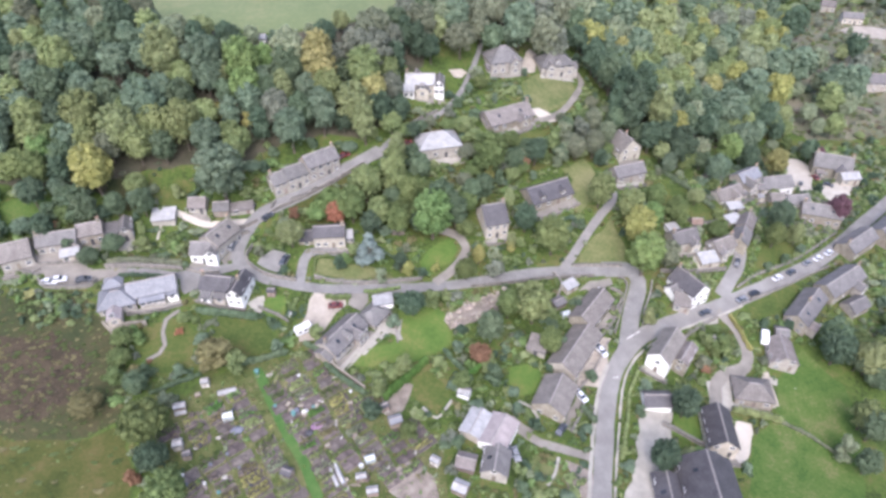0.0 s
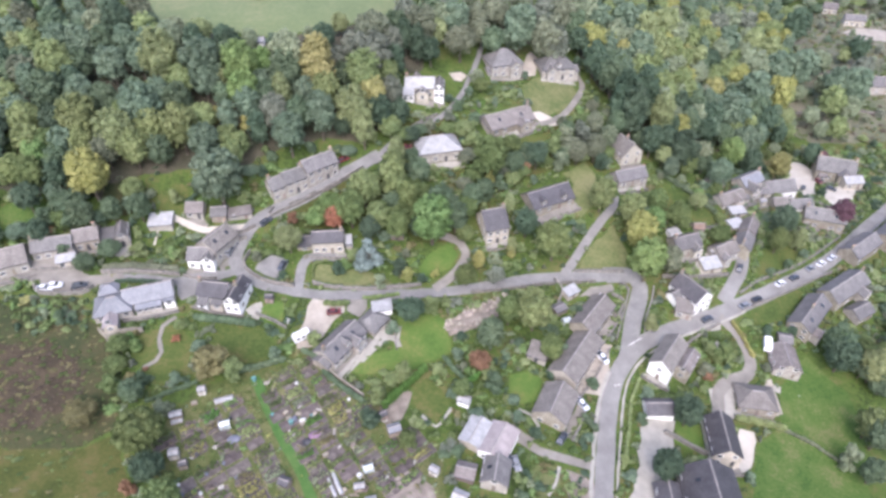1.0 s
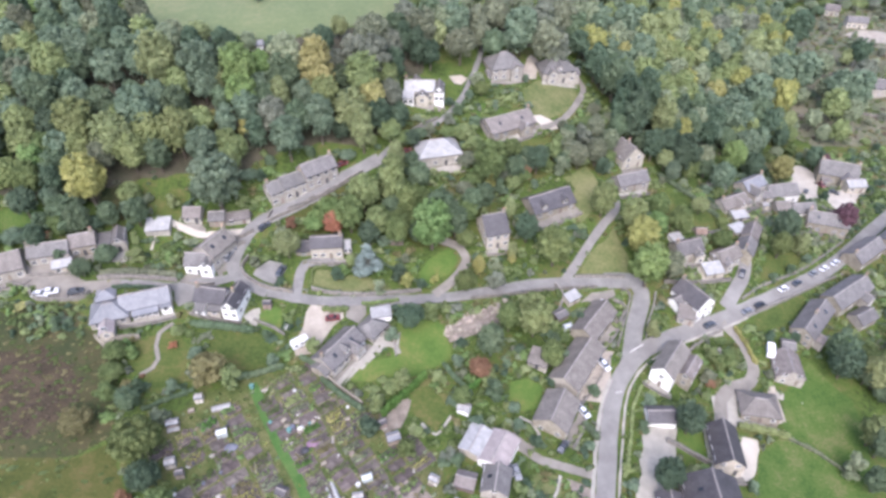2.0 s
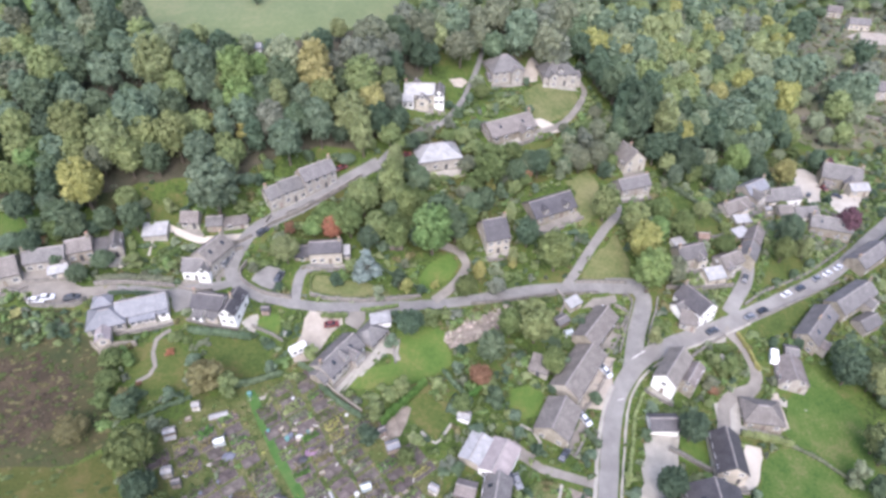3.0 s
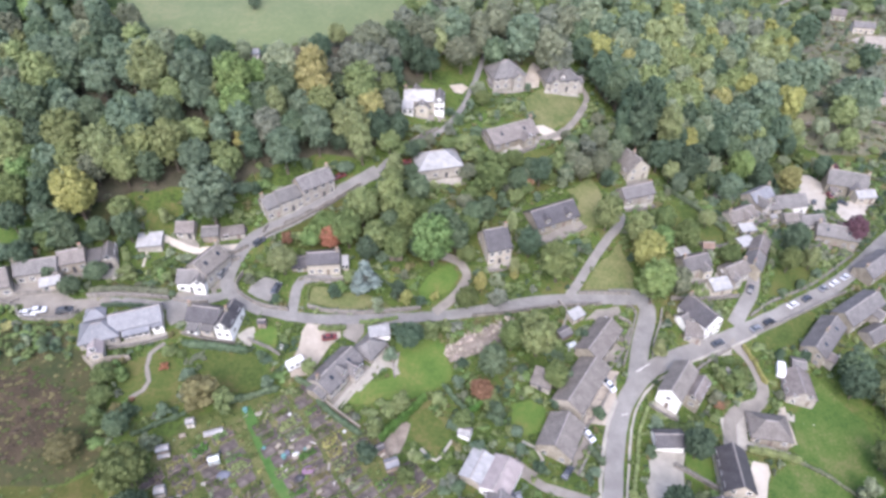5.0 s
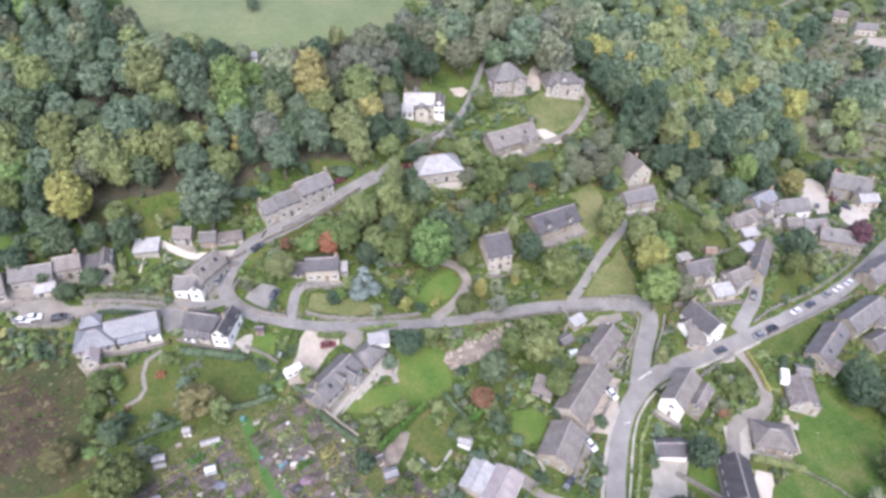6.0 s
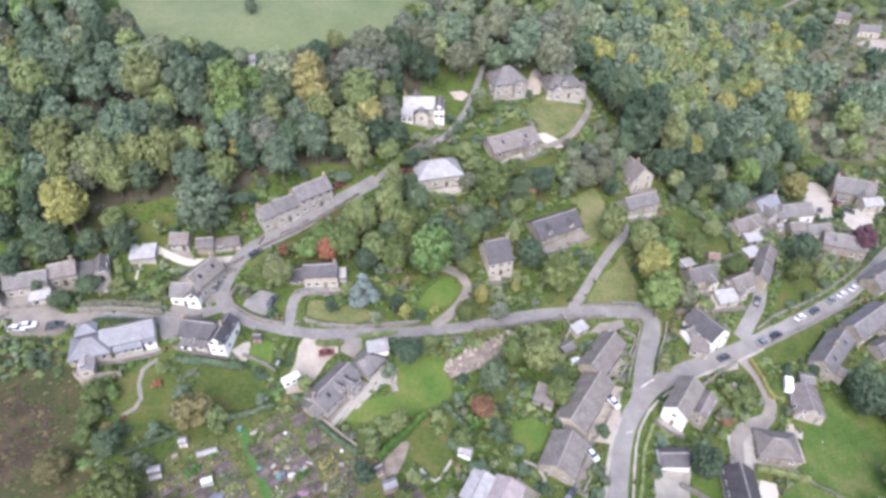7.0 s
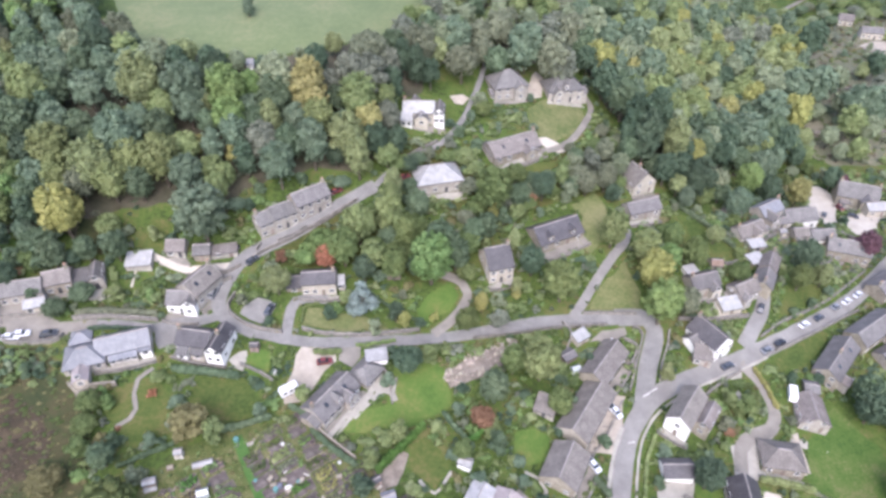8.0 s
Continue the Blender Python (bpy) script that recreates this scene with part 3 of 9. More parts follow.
def crown_lobes(rng, style):
    """Lobes of a crown about 10 m wide in a tree 14 m high."""
    out = []
    if style in ("round", "tall", "broad"):
        # big boughs over the crown, then small sprays between them
        wide, deep, tall, mid, big, small = {"round": (3.1, 3.1, 4.2, 7.7, 26, 46), "tall": (2.3, 2.3, 5.1, 7.6, 26, 40), "broad": (4.0, 3.7, 3.4, 7.4, 30, 48)}[style]
        for i in range(big + small):
            a, u = rng.uniform(0, 2 * math.pi), rng.uniform(-0.75, 1)
            w = math.sqrt(max(0, 1 - u * u)) * rng.uniform(0.85, 1.12)
            r = rng.uniform(0.95, 1.5) if i < big else rng.uniform(0.4, 0.75)
            k = 1.0 if i < big else 1.22
            out.append((wide * k * w * math.cos(a), deep * k * w * math.sin(a), mid + tall * k * u * rng.uniform(0.92, 1.08), r, r * rng.uniform(0.8, 1.05)))
        out.append((0, 0, mid - 0.3, wide * 1.16, tall * 1.12))
    elif style == "loose":  # an untidy small crown, open to one side
        lean, a0 = rng.uniform(0.5, 1.6), rng.uniform(0, 2 * math.pi)
        for i in range(20):
            a, u = rng.uniform(0, 2 * math.pi), rng.uniform(0, 1)
            w = rng.uniform(0.3, 3.5) * (1.1 - 0.55 * u)
            r = rng.uniform(0.9, 1.9)
            out.append((w * math.cos(a) + lean * math.cos(a0) * (1 - u), w * math.sin(a) + lean * math.sin(a0) * (1 - u), 2.6 + 9.0 * u * rng.uniform(0.7, 1.05), r, r * rng.uniform(0.8, 1.3)))
    elif style == "cone":
        for k in range(9):
            z = 2.2 + k * 1.35
            w = 3.0 * (1 - k / 9.6)
            for i in range(max(2, int(w * 2.4))):
                a = rng.uniform(0, 2 * math.pi)
                out.append((w * 0.75 * math.cos(a), w * 0.75 * math.sin(a), z, 0.5 + w * 0.32, 0.75))
        out.append((0, 0, 13.6, 0.4, 0.9))
    elif style == "tuft":  # low rough growth, about 3 m wide
        for i in range(5):
            a = rng.uniform(0, 2 * math.pi)
            w = rng.uniform(0.2, 1.2)
            r = rng.uniform(0.4, 0.9)
            out.append((w * math.cos(a), w * math.sin(a), 0.1, r, rng.uniform(0.4, 1.0)))
    else:  # bush, about 3 m wide and 2 m high, uneven in plan
        lean = rng.uniform(0.45, 1.0)
        for i in range(15):
            a = rng.uniform(0, 2 * math.pi)
            w = rng.uniform(0.1, 1.35)
            r = rng.uniform(0.22, 0.62)
            out.append((w * math.cos(a), lean * w * math.sin(a), rng.uniform(0.35, 1.4 - 0.5 * w), r, r * 0.85))
    return out


def trunk_mesh(rng, hgt=9.0, r=0.28):
    g = Geo()
    g.tube(0, 0, -1.2, hgt * 0.45, r * 1.35, r, 7)
    g.tube(0, 0, hgt * 0.45, hgt, r, r * 0.35, 7)
    for i in range(6):
        a = i * 1.05 + rng.uniform(-0.4, 0.4)
        z0, ln = hgt * rng.uniform(0.4, 0.75), rng.uniform(1.8, 3.2)
        p0 = np.array((0, 0, z0))
        p1 = p0 + (ln * math.cos(a), ln * math.sin(a), ln * 0.9)
        s = np.array((-math.sin(a), math.cos(a), 0)) * r * 0.45
        k = np.array((0, 0, r * 0.45))
        g.hexa([tuple(q) for q in (p0 - s - k, p0 + s - k, p1 + s * 0.3 - k * 0.3, p1 - s * 0.3 - k * 0.3, p0 - s + k, p0 + s + k, p1 + s * 0.3 + k * 0.3, p1 - s * 0.3 + k * 0.3)])
    return g.mesh("trunk", BARK)


CROWNS, FAR_CROWNS, TRUNKS = {}, {}, []
BLADES = {"round": (24, 0.25), "tall": (24, 0.25), "broad": (23, 0.25), "cone": (26, 0.3), "loose": (20, 0.42), "bush": (36, 0.18), "tuft": (14, 0.26)}
FAR_BLADES = {"round": (14, 0.33), "tall": (14, 0.33), "broad": (13, 0.33), "cone": (12, 0.4), "loose": (12, 0.5), "bush": (16, 0.27), "tuft": (12, 0.3)}
for style, number in (("round", 5), ("tall", 3), ("broad", 4), ("cone", 2), ("loose", 6), ("bush", 8), ("tuft", 5)):
    for k in range(number):
        for kept_in, (dens, size) in ((CROWNS, BLADES[style]), (FAR_CROWNS, FAR_BLADES[style])):
            rs = np.random.RandomState(17 + 31 * k + 7 * len(style))
            lobes = crown_lobes(rs, style)
            if kept_in is FAR_CROWNS and style in ("round", "tall", "broad"):
                lobes = lobes[:26] + lobes[26:-1:3] + lobes[-1:]
            elif kept_in is FAR_CROWNS and style in ("bush", "tuft"):
                lobes = [(a, b, c, r * 1.25, q * 1.2) for a, b, c, r, q in lobes[::2]]
            v, f = lobes_mesh("crown", lobes, rs, dens, size)
            kept_in.setdefault(style, []).append((raw_mesh("crown", v, f, LEAF["green"]) if kept_in is CROWNS else None, v, f))
for k in range(3):
    TRUNKS.append(trunk_mesh(np.random.RandomState(5 + k)))

TREE_WORDS = {
    "ash": "grey-green woodland tree with a full crown",
    "green": "green broadleaf tree with a full rounded crown", "bright": "light green broadleaf tree in early autumn",
    "dark": "dark green dense tree beside the gardens", "olive": "olive green tree beginning to turn yellow",
    "yellow": "bright yellow autumn tree with dense leaves", "ochre": "yellow-green autumn tree with a dense crown",
    "gold": "golden orange autumn tree in full colour",
    "brown": "brown autumn tree with thinning leaves", "red": "small vivid red autumn maple tree",
    "rust": "rust coloured autumn tree in a garden", "blue": "pale blue-grey spruce on a lawn",
    "plum": "dark plum coloured ornamental tree by the road", "grey": "bare grey-brown tree with fine twigs", "sage": "pale grey-green tree beside gardens", "deep": "very dark green dense tree at the wood edge", "straw": "yellow-brown autumn tree with thin leaves",
}
picker = random.Random(42)


def tree(x, y, h=13.0, r=5.0, kind="green", style="round", group="village trees", name="tree", label="", back=0.0):
    """A tree of height h and crown radius r on the ground at x, y."""
    if r < 3.3 and style in ("round", "broad"):
        style = "loose"
    me, _, _ = picker.choice(CROWNS[style])
    e = anchor(name, x, y + back, picker.uniform(0, 360))
    half = {"round": 5.0, "tall": 3.9, "broad": 5.8, "cone": 3.2, "loose": 4.6}[style]
    top = {"round": 13.9, "tall": 14.5, "broad": 12.9, "cone": 14.4, "loose": 13.2}[style]
    s = Matrix.Diagonal((r / half, r / half, h / top, 1))
    child("trunk", picker.choice(TRUNKS), e, s)
    child("crown", me, e, s, LEAF[kind])
    TAKEN.append((x, y + back, r * (0.75 if group == "woodland trees" else 0.5)))
    return tagged(e, label or TREE_WORDS[kind], "tree", group)


def bush(x, y, r=1.6, h=2.0, kind="green", label="", group="garden shrubs"):
    me, _, _ = picker.choice(CROWNS["bush"])
    ob = new("shrub", me)
    ob.matrix_basis = pose(x, y, ground_z(x, y) - 0.1, 0, 0, picker.uniform(0, 360)) @ Matrix.Diagonal((r / 1.55, r / 1.55, h / 2.0, 1))
    ob.material_slots[0].link = "OBJECT"
    ob.material_slots[0].material = LEAF[kind]
    words = {"ash": "grey-green shrub", "ochre": "yellow-green autumn shrub", "green": "green leafy garden shrub", "bright": "bright green rounded garden shrub", "dark": "dark evergreen garden shrub", "olive": "olive green straggling shrub", "yellow": "yellow leaved garden shrub",
             "gold": "golden autumn garden shrub", "brown": "brown fading autumn shrub", "red": "red leaved autumn shrub", "rust": "rusty brown autumn shrub", "grey": "grey twiggy shrub", "blue": "blue-grey conifer shrub", "plum": "plum leaved shrub", "sage": "pale grey-green shrub", "deep": "very dark evergreen shrub", "straw": "dry straw coloured shrub", "turf": "long grass clump"}
    return tagged(ob, label or words[kind] + " in a garden", "shrub", group)


def draw_kind(mix, rng):
    total = sum(w for _, w in mix)
    u = rng.uniform(0, total)
    for k, w in mix:
        u -= w
        if u <= 0:
            return k
    return mix[-1][0]


def wood(poly, spacing, mix, h=(12, 17), r=(4.2, 6.0), seed=1, group="woodland trees", styles=("round", "round", "broad", "tall"), stuff=None, gap=0.0, tries=25, split=-1e9):
    """Fills a stretch of ground with trees that keep a distance; stuff collects them for one joined mesh instead."""
    rng = random.Random(seed)
    xs, ys = [p[0] for p in poly], [p[1] for p in poly]
    area = (max(xs) - min(xs)) * (max(ys) - min(ys))
    placed = []
    PLACED.append(placed)
    for _ in range(int(area / spacing**2 * tries)):
        x, y = rng.uniform(min(xs), max(xs)), rng.uniform(min(ys), max(ys))
        if not inside(poly, x, y) or any((x - a) ** 2 + (y - b) ** 2 < spacing**2 for a, b in near_cells(x, y, placed, id(placed))) or not free(x, y, gap) or not open_view(x, y):
            continue
        placed.append((x, y))
        kind = draw_kind(mix, rng)
        hh, rr = rng.uniform(*h), rng.uniform(*r)
        style = "loose" if rr < 3.0 else rng.choice(styles)
        if stuff is None or y < split:
            tree(x, y, hh, rr, kind, style, group)
        else:
            stuff.append((x, y, hh, rr, kind, style, rng.uniform(0, 6.28)))
    return placed


def thicket(poly, spacing, mix, r=(1.0, 2.2), h=(1.2, 3.0), seed=1, stuff=None, gap=0.3, tries=18, kept=False, style="bush"):
    rng = random.Random(seed)
    xs, ys = [p[0] for p in poly], [p[1] for p in poly]
    area = (max(xs) - min(xs)) * (max(ys) - min(ys))
    placed = []
    PLACED.append(placed)
    for _ in range(int(area / spacing**2 * tries)):
        x, y = rng.uniform(min(xs), max(xs)), rng.uniform(min(ys), max(ys))
        if not inside(poly, x, y) or any((x - a) ** 2 + (y - b) ** 2 < spacing**2 for a, b in near_cells(x, y, placed, id(placed))):
            continue
        kind, rr, hh = draw_kind(mix, rng), rng.uniform(*r), rng.uniform(*h)
        if not kept and not (free(x, y, rr * 0.75) and all(free(x + rr * 0.8 * a, y + rr * 0.8 * b) for a, b in ((1, 0), (-1, 0), (0, 1), (0, -1)))):
            continue
        placed.append((x, y))
        if stuff is None:
            bush(x, y, rr, hh, kind)
        else:
            stuff.append((x, y, hh, rr, kind, style, rng.uniform(0, 6.28)))
    return placed


def joined(name, items, label, category, seed=3):
    """Many plants as one mesh, for what nobody could count."""
    rng = random.Random(seed)
    kinds = sorted({i[4] for i in items})
    vs, fs, mi, count = [], [], [], 0
    for x, y, h, r, kind, style, turn in items:
        _, v, f = rng.choice(FAR_CROWNS[style])
        half, top = {"round": (5.0, 13.9), "tall": (3.9, 14.5), "broad": (5.8, 12.9), "cone": (3.2, 14.4), "loose": (4.6, 13.2), "bush": (1.6, 2.0), "tuft": (1.6, 1.6)}[style]
        c, s = math.cos(turn), math.sin(turn)
        q = v * (r / half, r / half, h / top)
        q = np.c_[q[:, 0] * c - q[:, 1] * s + x, q[:, 0] * s + q[:, 1] * c + y, q[:, 2] + ground_z(x, y) - 0.1]
        vs.append(q)
        fs += [tuple(count + i for i in face) for face in f]
        mi += [kinds.index(kind)] * len(f)
        count += len(q)
        if style not in ("bush", "tuft"):
            g = Geo().tube(x, y, ground_z(x, y) - 1, ground_z(x, y) + h * 0.6, 0.3, 0.15, 5)
            vs.append(np.array(g.v))
            fs += [tuple(count + i for i in face) for face in g.f]
            mi += [len(kinds)] * len(g.f)
            count += len(g.v)
    me = bpy.data.meshes.new(name)
    me.from_pydata(np.concatenate(vs).tolist(), [], fs)
    for k in kinds:
        me.materials.append(LEAF[k])
    me.materials.append(BARK)
    me.polygons.foreach_set("material_index", mi)
    return tagged(new(name, me), label, category, kind="stuff")


def hedge(points, width=1.1, height=1.7, kind="green", label="clipped green garden hedge", seed=4):
    """A hedge along the points: a rounded bank of leaves."""
    line = smooth_line(points, 0.55)
    rng = np.random.RandomState(seed + int(abs(points[0][0])))
    lobes = []
    for x, y in line:
        z = ground_z(x, y)
        for k in (0.35, 0.72):
            q = rng.uniform(0.8, 1.15)
            lobes.append((x + rng.uniform(-0.15, 0.15), y + rng.uniform(-0.15, 0.15), z + height * k * rng.uniform(0.9, 1.08), width * 0.55 * q, height * 0.33 * q))
    v, f = lobes_mesh("hedge", lobes, rng, 24, 0.16)
    ob = new("hedge", raw_mesh("hedge", v, f, LEAF[kind]))
    for x, y in line[::2]:
        TAKEN.append((x, y, 0.8))
    return tagged(ob, label, "hedge", "garden hedges")


def stone_wall(points, height=1.1, width=0.45, mat=None, label="dry stone boundary wall of grey limestone", name="stone_wall"):
    """A dry stone wall that follows the ground, with an uneven coping."""
    line = smooth_line(points, 1.2)
    side = sideways(line)
    rng = random.Random(int(abs(points[0][0] * 3)))
    g = Geo()
    n = len(line)
    pts = []
    for (x, y), (sx, sy) in zip(line, side):
        z = ground_z(x, y)
        t = height + rng.uniform(-0.1, 0.12)
        w = width / 2
        pts += [(x - sx * w * 1.2, y - sy * w * 1.2, z - 0.8), (x + sx * w * 1.2, y + sy * w * 1.2, z - 0.8), (x + sx * w * 0.8, y + sy * w * 0.8, z + t), (x - sx * w * 0.8, y - sy * w * 0.8, z + t)]
    faces = [(3, 2, 1, 0), (4 * n - 4, 4 * n - 3, 4 * n - 2, 4 * n - 1)]
    for i in range(n - 1):
        for k in range(4):
            faces.append((4 * i + k, 4 * i + (k + 1) % 4, 4 * i + 4 + (k + 1) % 4, 4 * i + 4 + k))
    g.add(pts, faces)
    body = g.part(name, mat or DRYSTONE)
    cop = Geo()
    for i in range(n - 1):
        (x, y), (x2, y2) = line[i], line[i + 1]
        sx, sy = side[i]
        z, z2 = pts[4 * i + 2][2], pts[4 * i + 6][2]
        w, t = width * 0.55, 0.14 + rng.uniform(0, 0.08)
        a = [(x - sx * w, y - sy * w, z), (x + sx * w, y + sy * w, z), (x2 + sx * w, y2 + sy * w, z2), (x2 - sx * w, y2 - sy * w, z2)]
        cop.hexa(a + [(p[0], p[1], p[2] + t) for p in a])
    cop.part("coping", mat or DRYSTONE, body)
    return tagged(body, label, "stone wall", "boundary walls")


# ---- vehicles, sheds and garden things ----
CAR_PAINT = {}


LIGHT_BOARD = material("bleached boards", [(0.26, 0.24, 0.2), (0.36, 0.34, 0.3), (0.46, 0.44, 0.39)], 0.8, 8, tint=0.25, bump=0.3)


def car_paint(colour):
    if colour not in CAR_PAINT:
        rgb = {"white": (0.55, 0.55, 0.55), "silver": (0.45, 0.46, 0.48), "grey": (0.16, 0.165, 0.175), "black": (0.02, 0.02, 0.024), "red": (0.13, 0.028, 0.028), "blue": (0.04, 0.09, 0.24), "dark": (0.05, 0.055, 0.065)}[colour]
        m = material(colour + " car paint", [tuple(0.92 * c for c in rgb), rgb], 1.0, 6, rough=0.3, bump=0.0, spec=0.5)
        CAR_PAINT[colour] = m
    return CAR_PAINT[colour]


def car_parts():
    if "car" in CACHE:
        return CACHE["car"]
    prof = [(-2.1, 0.35), (2.05, 0.35), (2.12, 0.62), (1.95, 0.82), (1.0, 0.98), (-1.75, 1.02), (-2.08, 0.85)]
    body = Geo().prism(prof, "y", -0.86, 0.86)
    cab = [(-1.65, 1.02), (1.0, 0.98), (0.35, 1.42), (-1.15, 1.45)]
    pts = [(x, s * (0.8 if z < 1.2 else 0.62), z) for s in (-1, 1) for x, z in cab]
    glasshouse = Geo().add(pts, [(0, 1, 2, 3), (7, 6, 5, 4), (0, 4, 5, 1), (1, 5, 6, 2), (2, 6, 7, 3), (3, 7, 4, 0)])
    top = Geo().box(-1.12, 0.32, -0.6, 0.6, 1.43, 1.49)
    wheel = Geo()
    ring = [(0.31 * math.cos(2 * math.pi * k / 12), 0.31 * math.sin(2 * math.pi * k / 12)) for k in range(12)]
    wheel.prism(ring, "y", -0.1, 0.1)
    rim = Geo().prism([(a * 0.6, b * 0.6) for a, b in ring], "y", -0.11, 0.11)
    light = Geo().box(-0.03, 0.03, -0.2, 0.2, -0.08, 0.08)
    CACHE["car"] = [g.mesh(n, m) for g, n, m in ((body, "body", PAINT), (glasshouse, "glazing", PANE), (top, "car_roof", PAINT), (wheel, "wheel", RUBBER), (rim, "rim", METAL), (light, "headlight", PAINT))]
    return CACHE["car"]


def car(x, y, turn=0.0, colour="silver", where="parked beside the road"):
    body, win, top, wheel, rim, light = car_parts()
    e = anchor("car", x, y, turn, 0.14)
    child("body", body, e, None, car_paint(colour))
    child("glazing", win, e)
    child("car_roof", top, e, None, car_paint(colour))
    for dx in (-1.3, 1.3):
        for dy in (-0.8, 0.8):
            w = child("wheel", wheel, e, pose(dx, dy, 0.31))
            child("rim", rim, w)
    for dy in (-0.58, 0.58):
        child("headlight", light, e, pose(2.06, dy, 0.7))
    # lean with the slope
    c, s = math.cos(radians(turn)), math.sin(radians(turn))
    slope = math.atan2(ground_z(x + 2 * c, y + 2 * s) - ground_z(x - 2 * c, y - 2 * s), 4)
    e.matrix_basis = pose(x, y, ground_z(x, y) + 0.14, 0, 0, turn) @ Matrix.Rotation(-slope, 4, "Y")
    TAKEN.append((x, y, 2.2))
    return tagged(e, f"{colour} hatchback car {where}", "car", "parked cars")


def shed(x, y, turn=0.0, w=2.4, d=1.8, h=1.9, wall=None, cover=None, label="small timber garden shed with a felt roof", roof="x", name="garden_shed"):
    e = tagged(anchor(name, x, y, turn), label, "shed", "garden sheds")
    volume(e, -w / 2, w / 2, -d / 2, d / 2, eaves=h, pitch=22, roof=roof, wall=wall or TIMBER, cover=cover or DARK_SLATE, over=0.12, front=0, door=True, storeys=0, sunk=0.6)
    Geo().box(-0.4, 0.4, -d / 2 - 0.04, -d / 2, 0.05, 1.75).part("door", wall or TIMBER, e)
    return e


def greenhouse(x, y, turn=0.0, w=3.0, d=2.0):
    e = tagged(anchor("greenhouse", x, y, turn), "small glazed garden greenhouse with pale frame", "greenhouse", "greenhouses")
    Geo().prism([(-d / 2, -0.3), (d / 2, -0.3), (d / 2, 1.5), (0, 2.2), (-d / 2, 1.5)], "x", -w / 2, w / 2).part("glazing", GREENHOUSE_GLASS, e)
    fr = Geo()
    for k in np.linspace(-w / 2, w / 2, 5):
        for s in (-1, 1):
            fr.box(k - 0.03, k + 0.03, s * d / 2 - 0.03, s * d / 2 + 0.03, 0, 1.5)
            fr.prism([(s * d / 2, 1.5), (0, 2.22), (0, 2.28), (s * (d / 2 + 0.03), 1.56)], "x", k - 0.03, k + 0.03)
    fr.part("frame", PAINT, e)
    return e


def polytunnel(x, y, turn=0.0, length=4.5, width=1.7):
    e = tagged(anchor("polytunnel", x, y, turn), "low white plastic covered growing tunnel", "polytunnel", "growing tunnels")
    ring = [(width / 2 * math.cos(a), 0.05 + width * 0.5 * math.sin(a)) for a in np.linspace(0, math.pi, 9)]
    Geo().prism(ring, "x", -length / 2, length / 2).part("cover", PALE_ROOF, e, "milky plastic sheet")
    for k in (-1, 1):
        Geo().box(-length / 2, length / 2, k * width / 2 - 0.06, k * width / 2 + 0.06, -0.2, 0.12).part("side_board", TIMBER, e)
    return e


TARPS = {
    "purple": material("purple sheet", [(0.12, 0.075, 0.11), (0.18, 0.115, 0.165)], 0.8, 6, bump=0.2),
    "blue": material("blue-grey sheet", [(0.085, 0.088, 0.11), (0.13, 0.135, 0.16)], 0.8, 6, bump=0.2),
    "teal": material("teal plastic", [(0.07, 0.15, 0.14), (0.10, 0.20, 0.19)], 0.8, 6, bump=0.1),
    "black": PLASTIC,
    "white": material("white plastic", [(0.34, 0.34, 0.31), (0.46, 0.46, 0.43)], 0.8, 6, bump=0.1),
}


def tarp(x, y, colour="blue", r=1.6):
    """A sheet thrown over a heap: a low uneven mound."""
    rng = np.random.RandomState(int(abs(x * 10)))
    g, n = Geo(), 14
    rows = [(1.0, 0.02), (0.85, 0.3), (0.5, 0.55)]
    pts = [(r * q * math.cos(2 * math.pi * i / n) * rng.uniform(0.85, 1.15), r * 0.75 * q * math.sin(2 * math.pi * i / n) * rng.uniform(0.85, 1.15), z * rng.uniform(0.7, 1.2)) for q, z in rows for i in range(n)] + [(0, 0, 0.62)]
    faces = [(k * n + i, k * n + (i + 1) % n, (k + 1) * n + (i + 1) % n, (k + 1) * n + i) for k in range(2) for i in range(n)] + [(2 * n + i, 2 * n + (i + 1) % n, 3 * n) for i in range(n)]
    ob = g.add(pts, faces + [tuple(range(n - 1, -1, -1))]).part("tarpaulin", TARPS[colour], None)
    ob.matrix_basis = pose(x, y, ground_z(x, y) + 0.08, 0, 0, 25)
    return tagged(ob, f"{colour} plastic sheet covering a garden heap", "tarpaulin", "allotment covers")


def tank(x, y, colour="white"):
    e = tagged(anchor("water_butt", x, y), f"{colour} plastic water butt on an allotment", "water butt", "water butts")
    Geo().tube(0, 0, 0, 1.1, 0.5, 0.6, 12).part("barrel", TARPS[colour], e)
    Geo().tube(0, 0, 1.1, 1.2, 0.64, 0.6, 12).part("lid", TARPS[colour], e)
    return e


def crate(x, y):
    e = tagged(anchor("wooden_crate", x, y, x * 37 % 90), "weathered wooden crate beside a vegetable bed", "crate", "wooden crates")
    for k in (-1, 1):
        Geo().box(-0.7, 0.7, k * 0.5 - 0.03, k * 0.5 + 0.03, 0, 0.6).part("side", TIMBER, e)
        Geo().box(k * 0.7 - 0.03, k * 0.7 + 0.03, -0.47, 0.47, 0, 0.6).part("end", TIMBER, e)
    Geo().box(-0.66, 0.66, -0.46, 0.46, 0.02, 0.45).part("filling", RUBBLE, e)
    return e


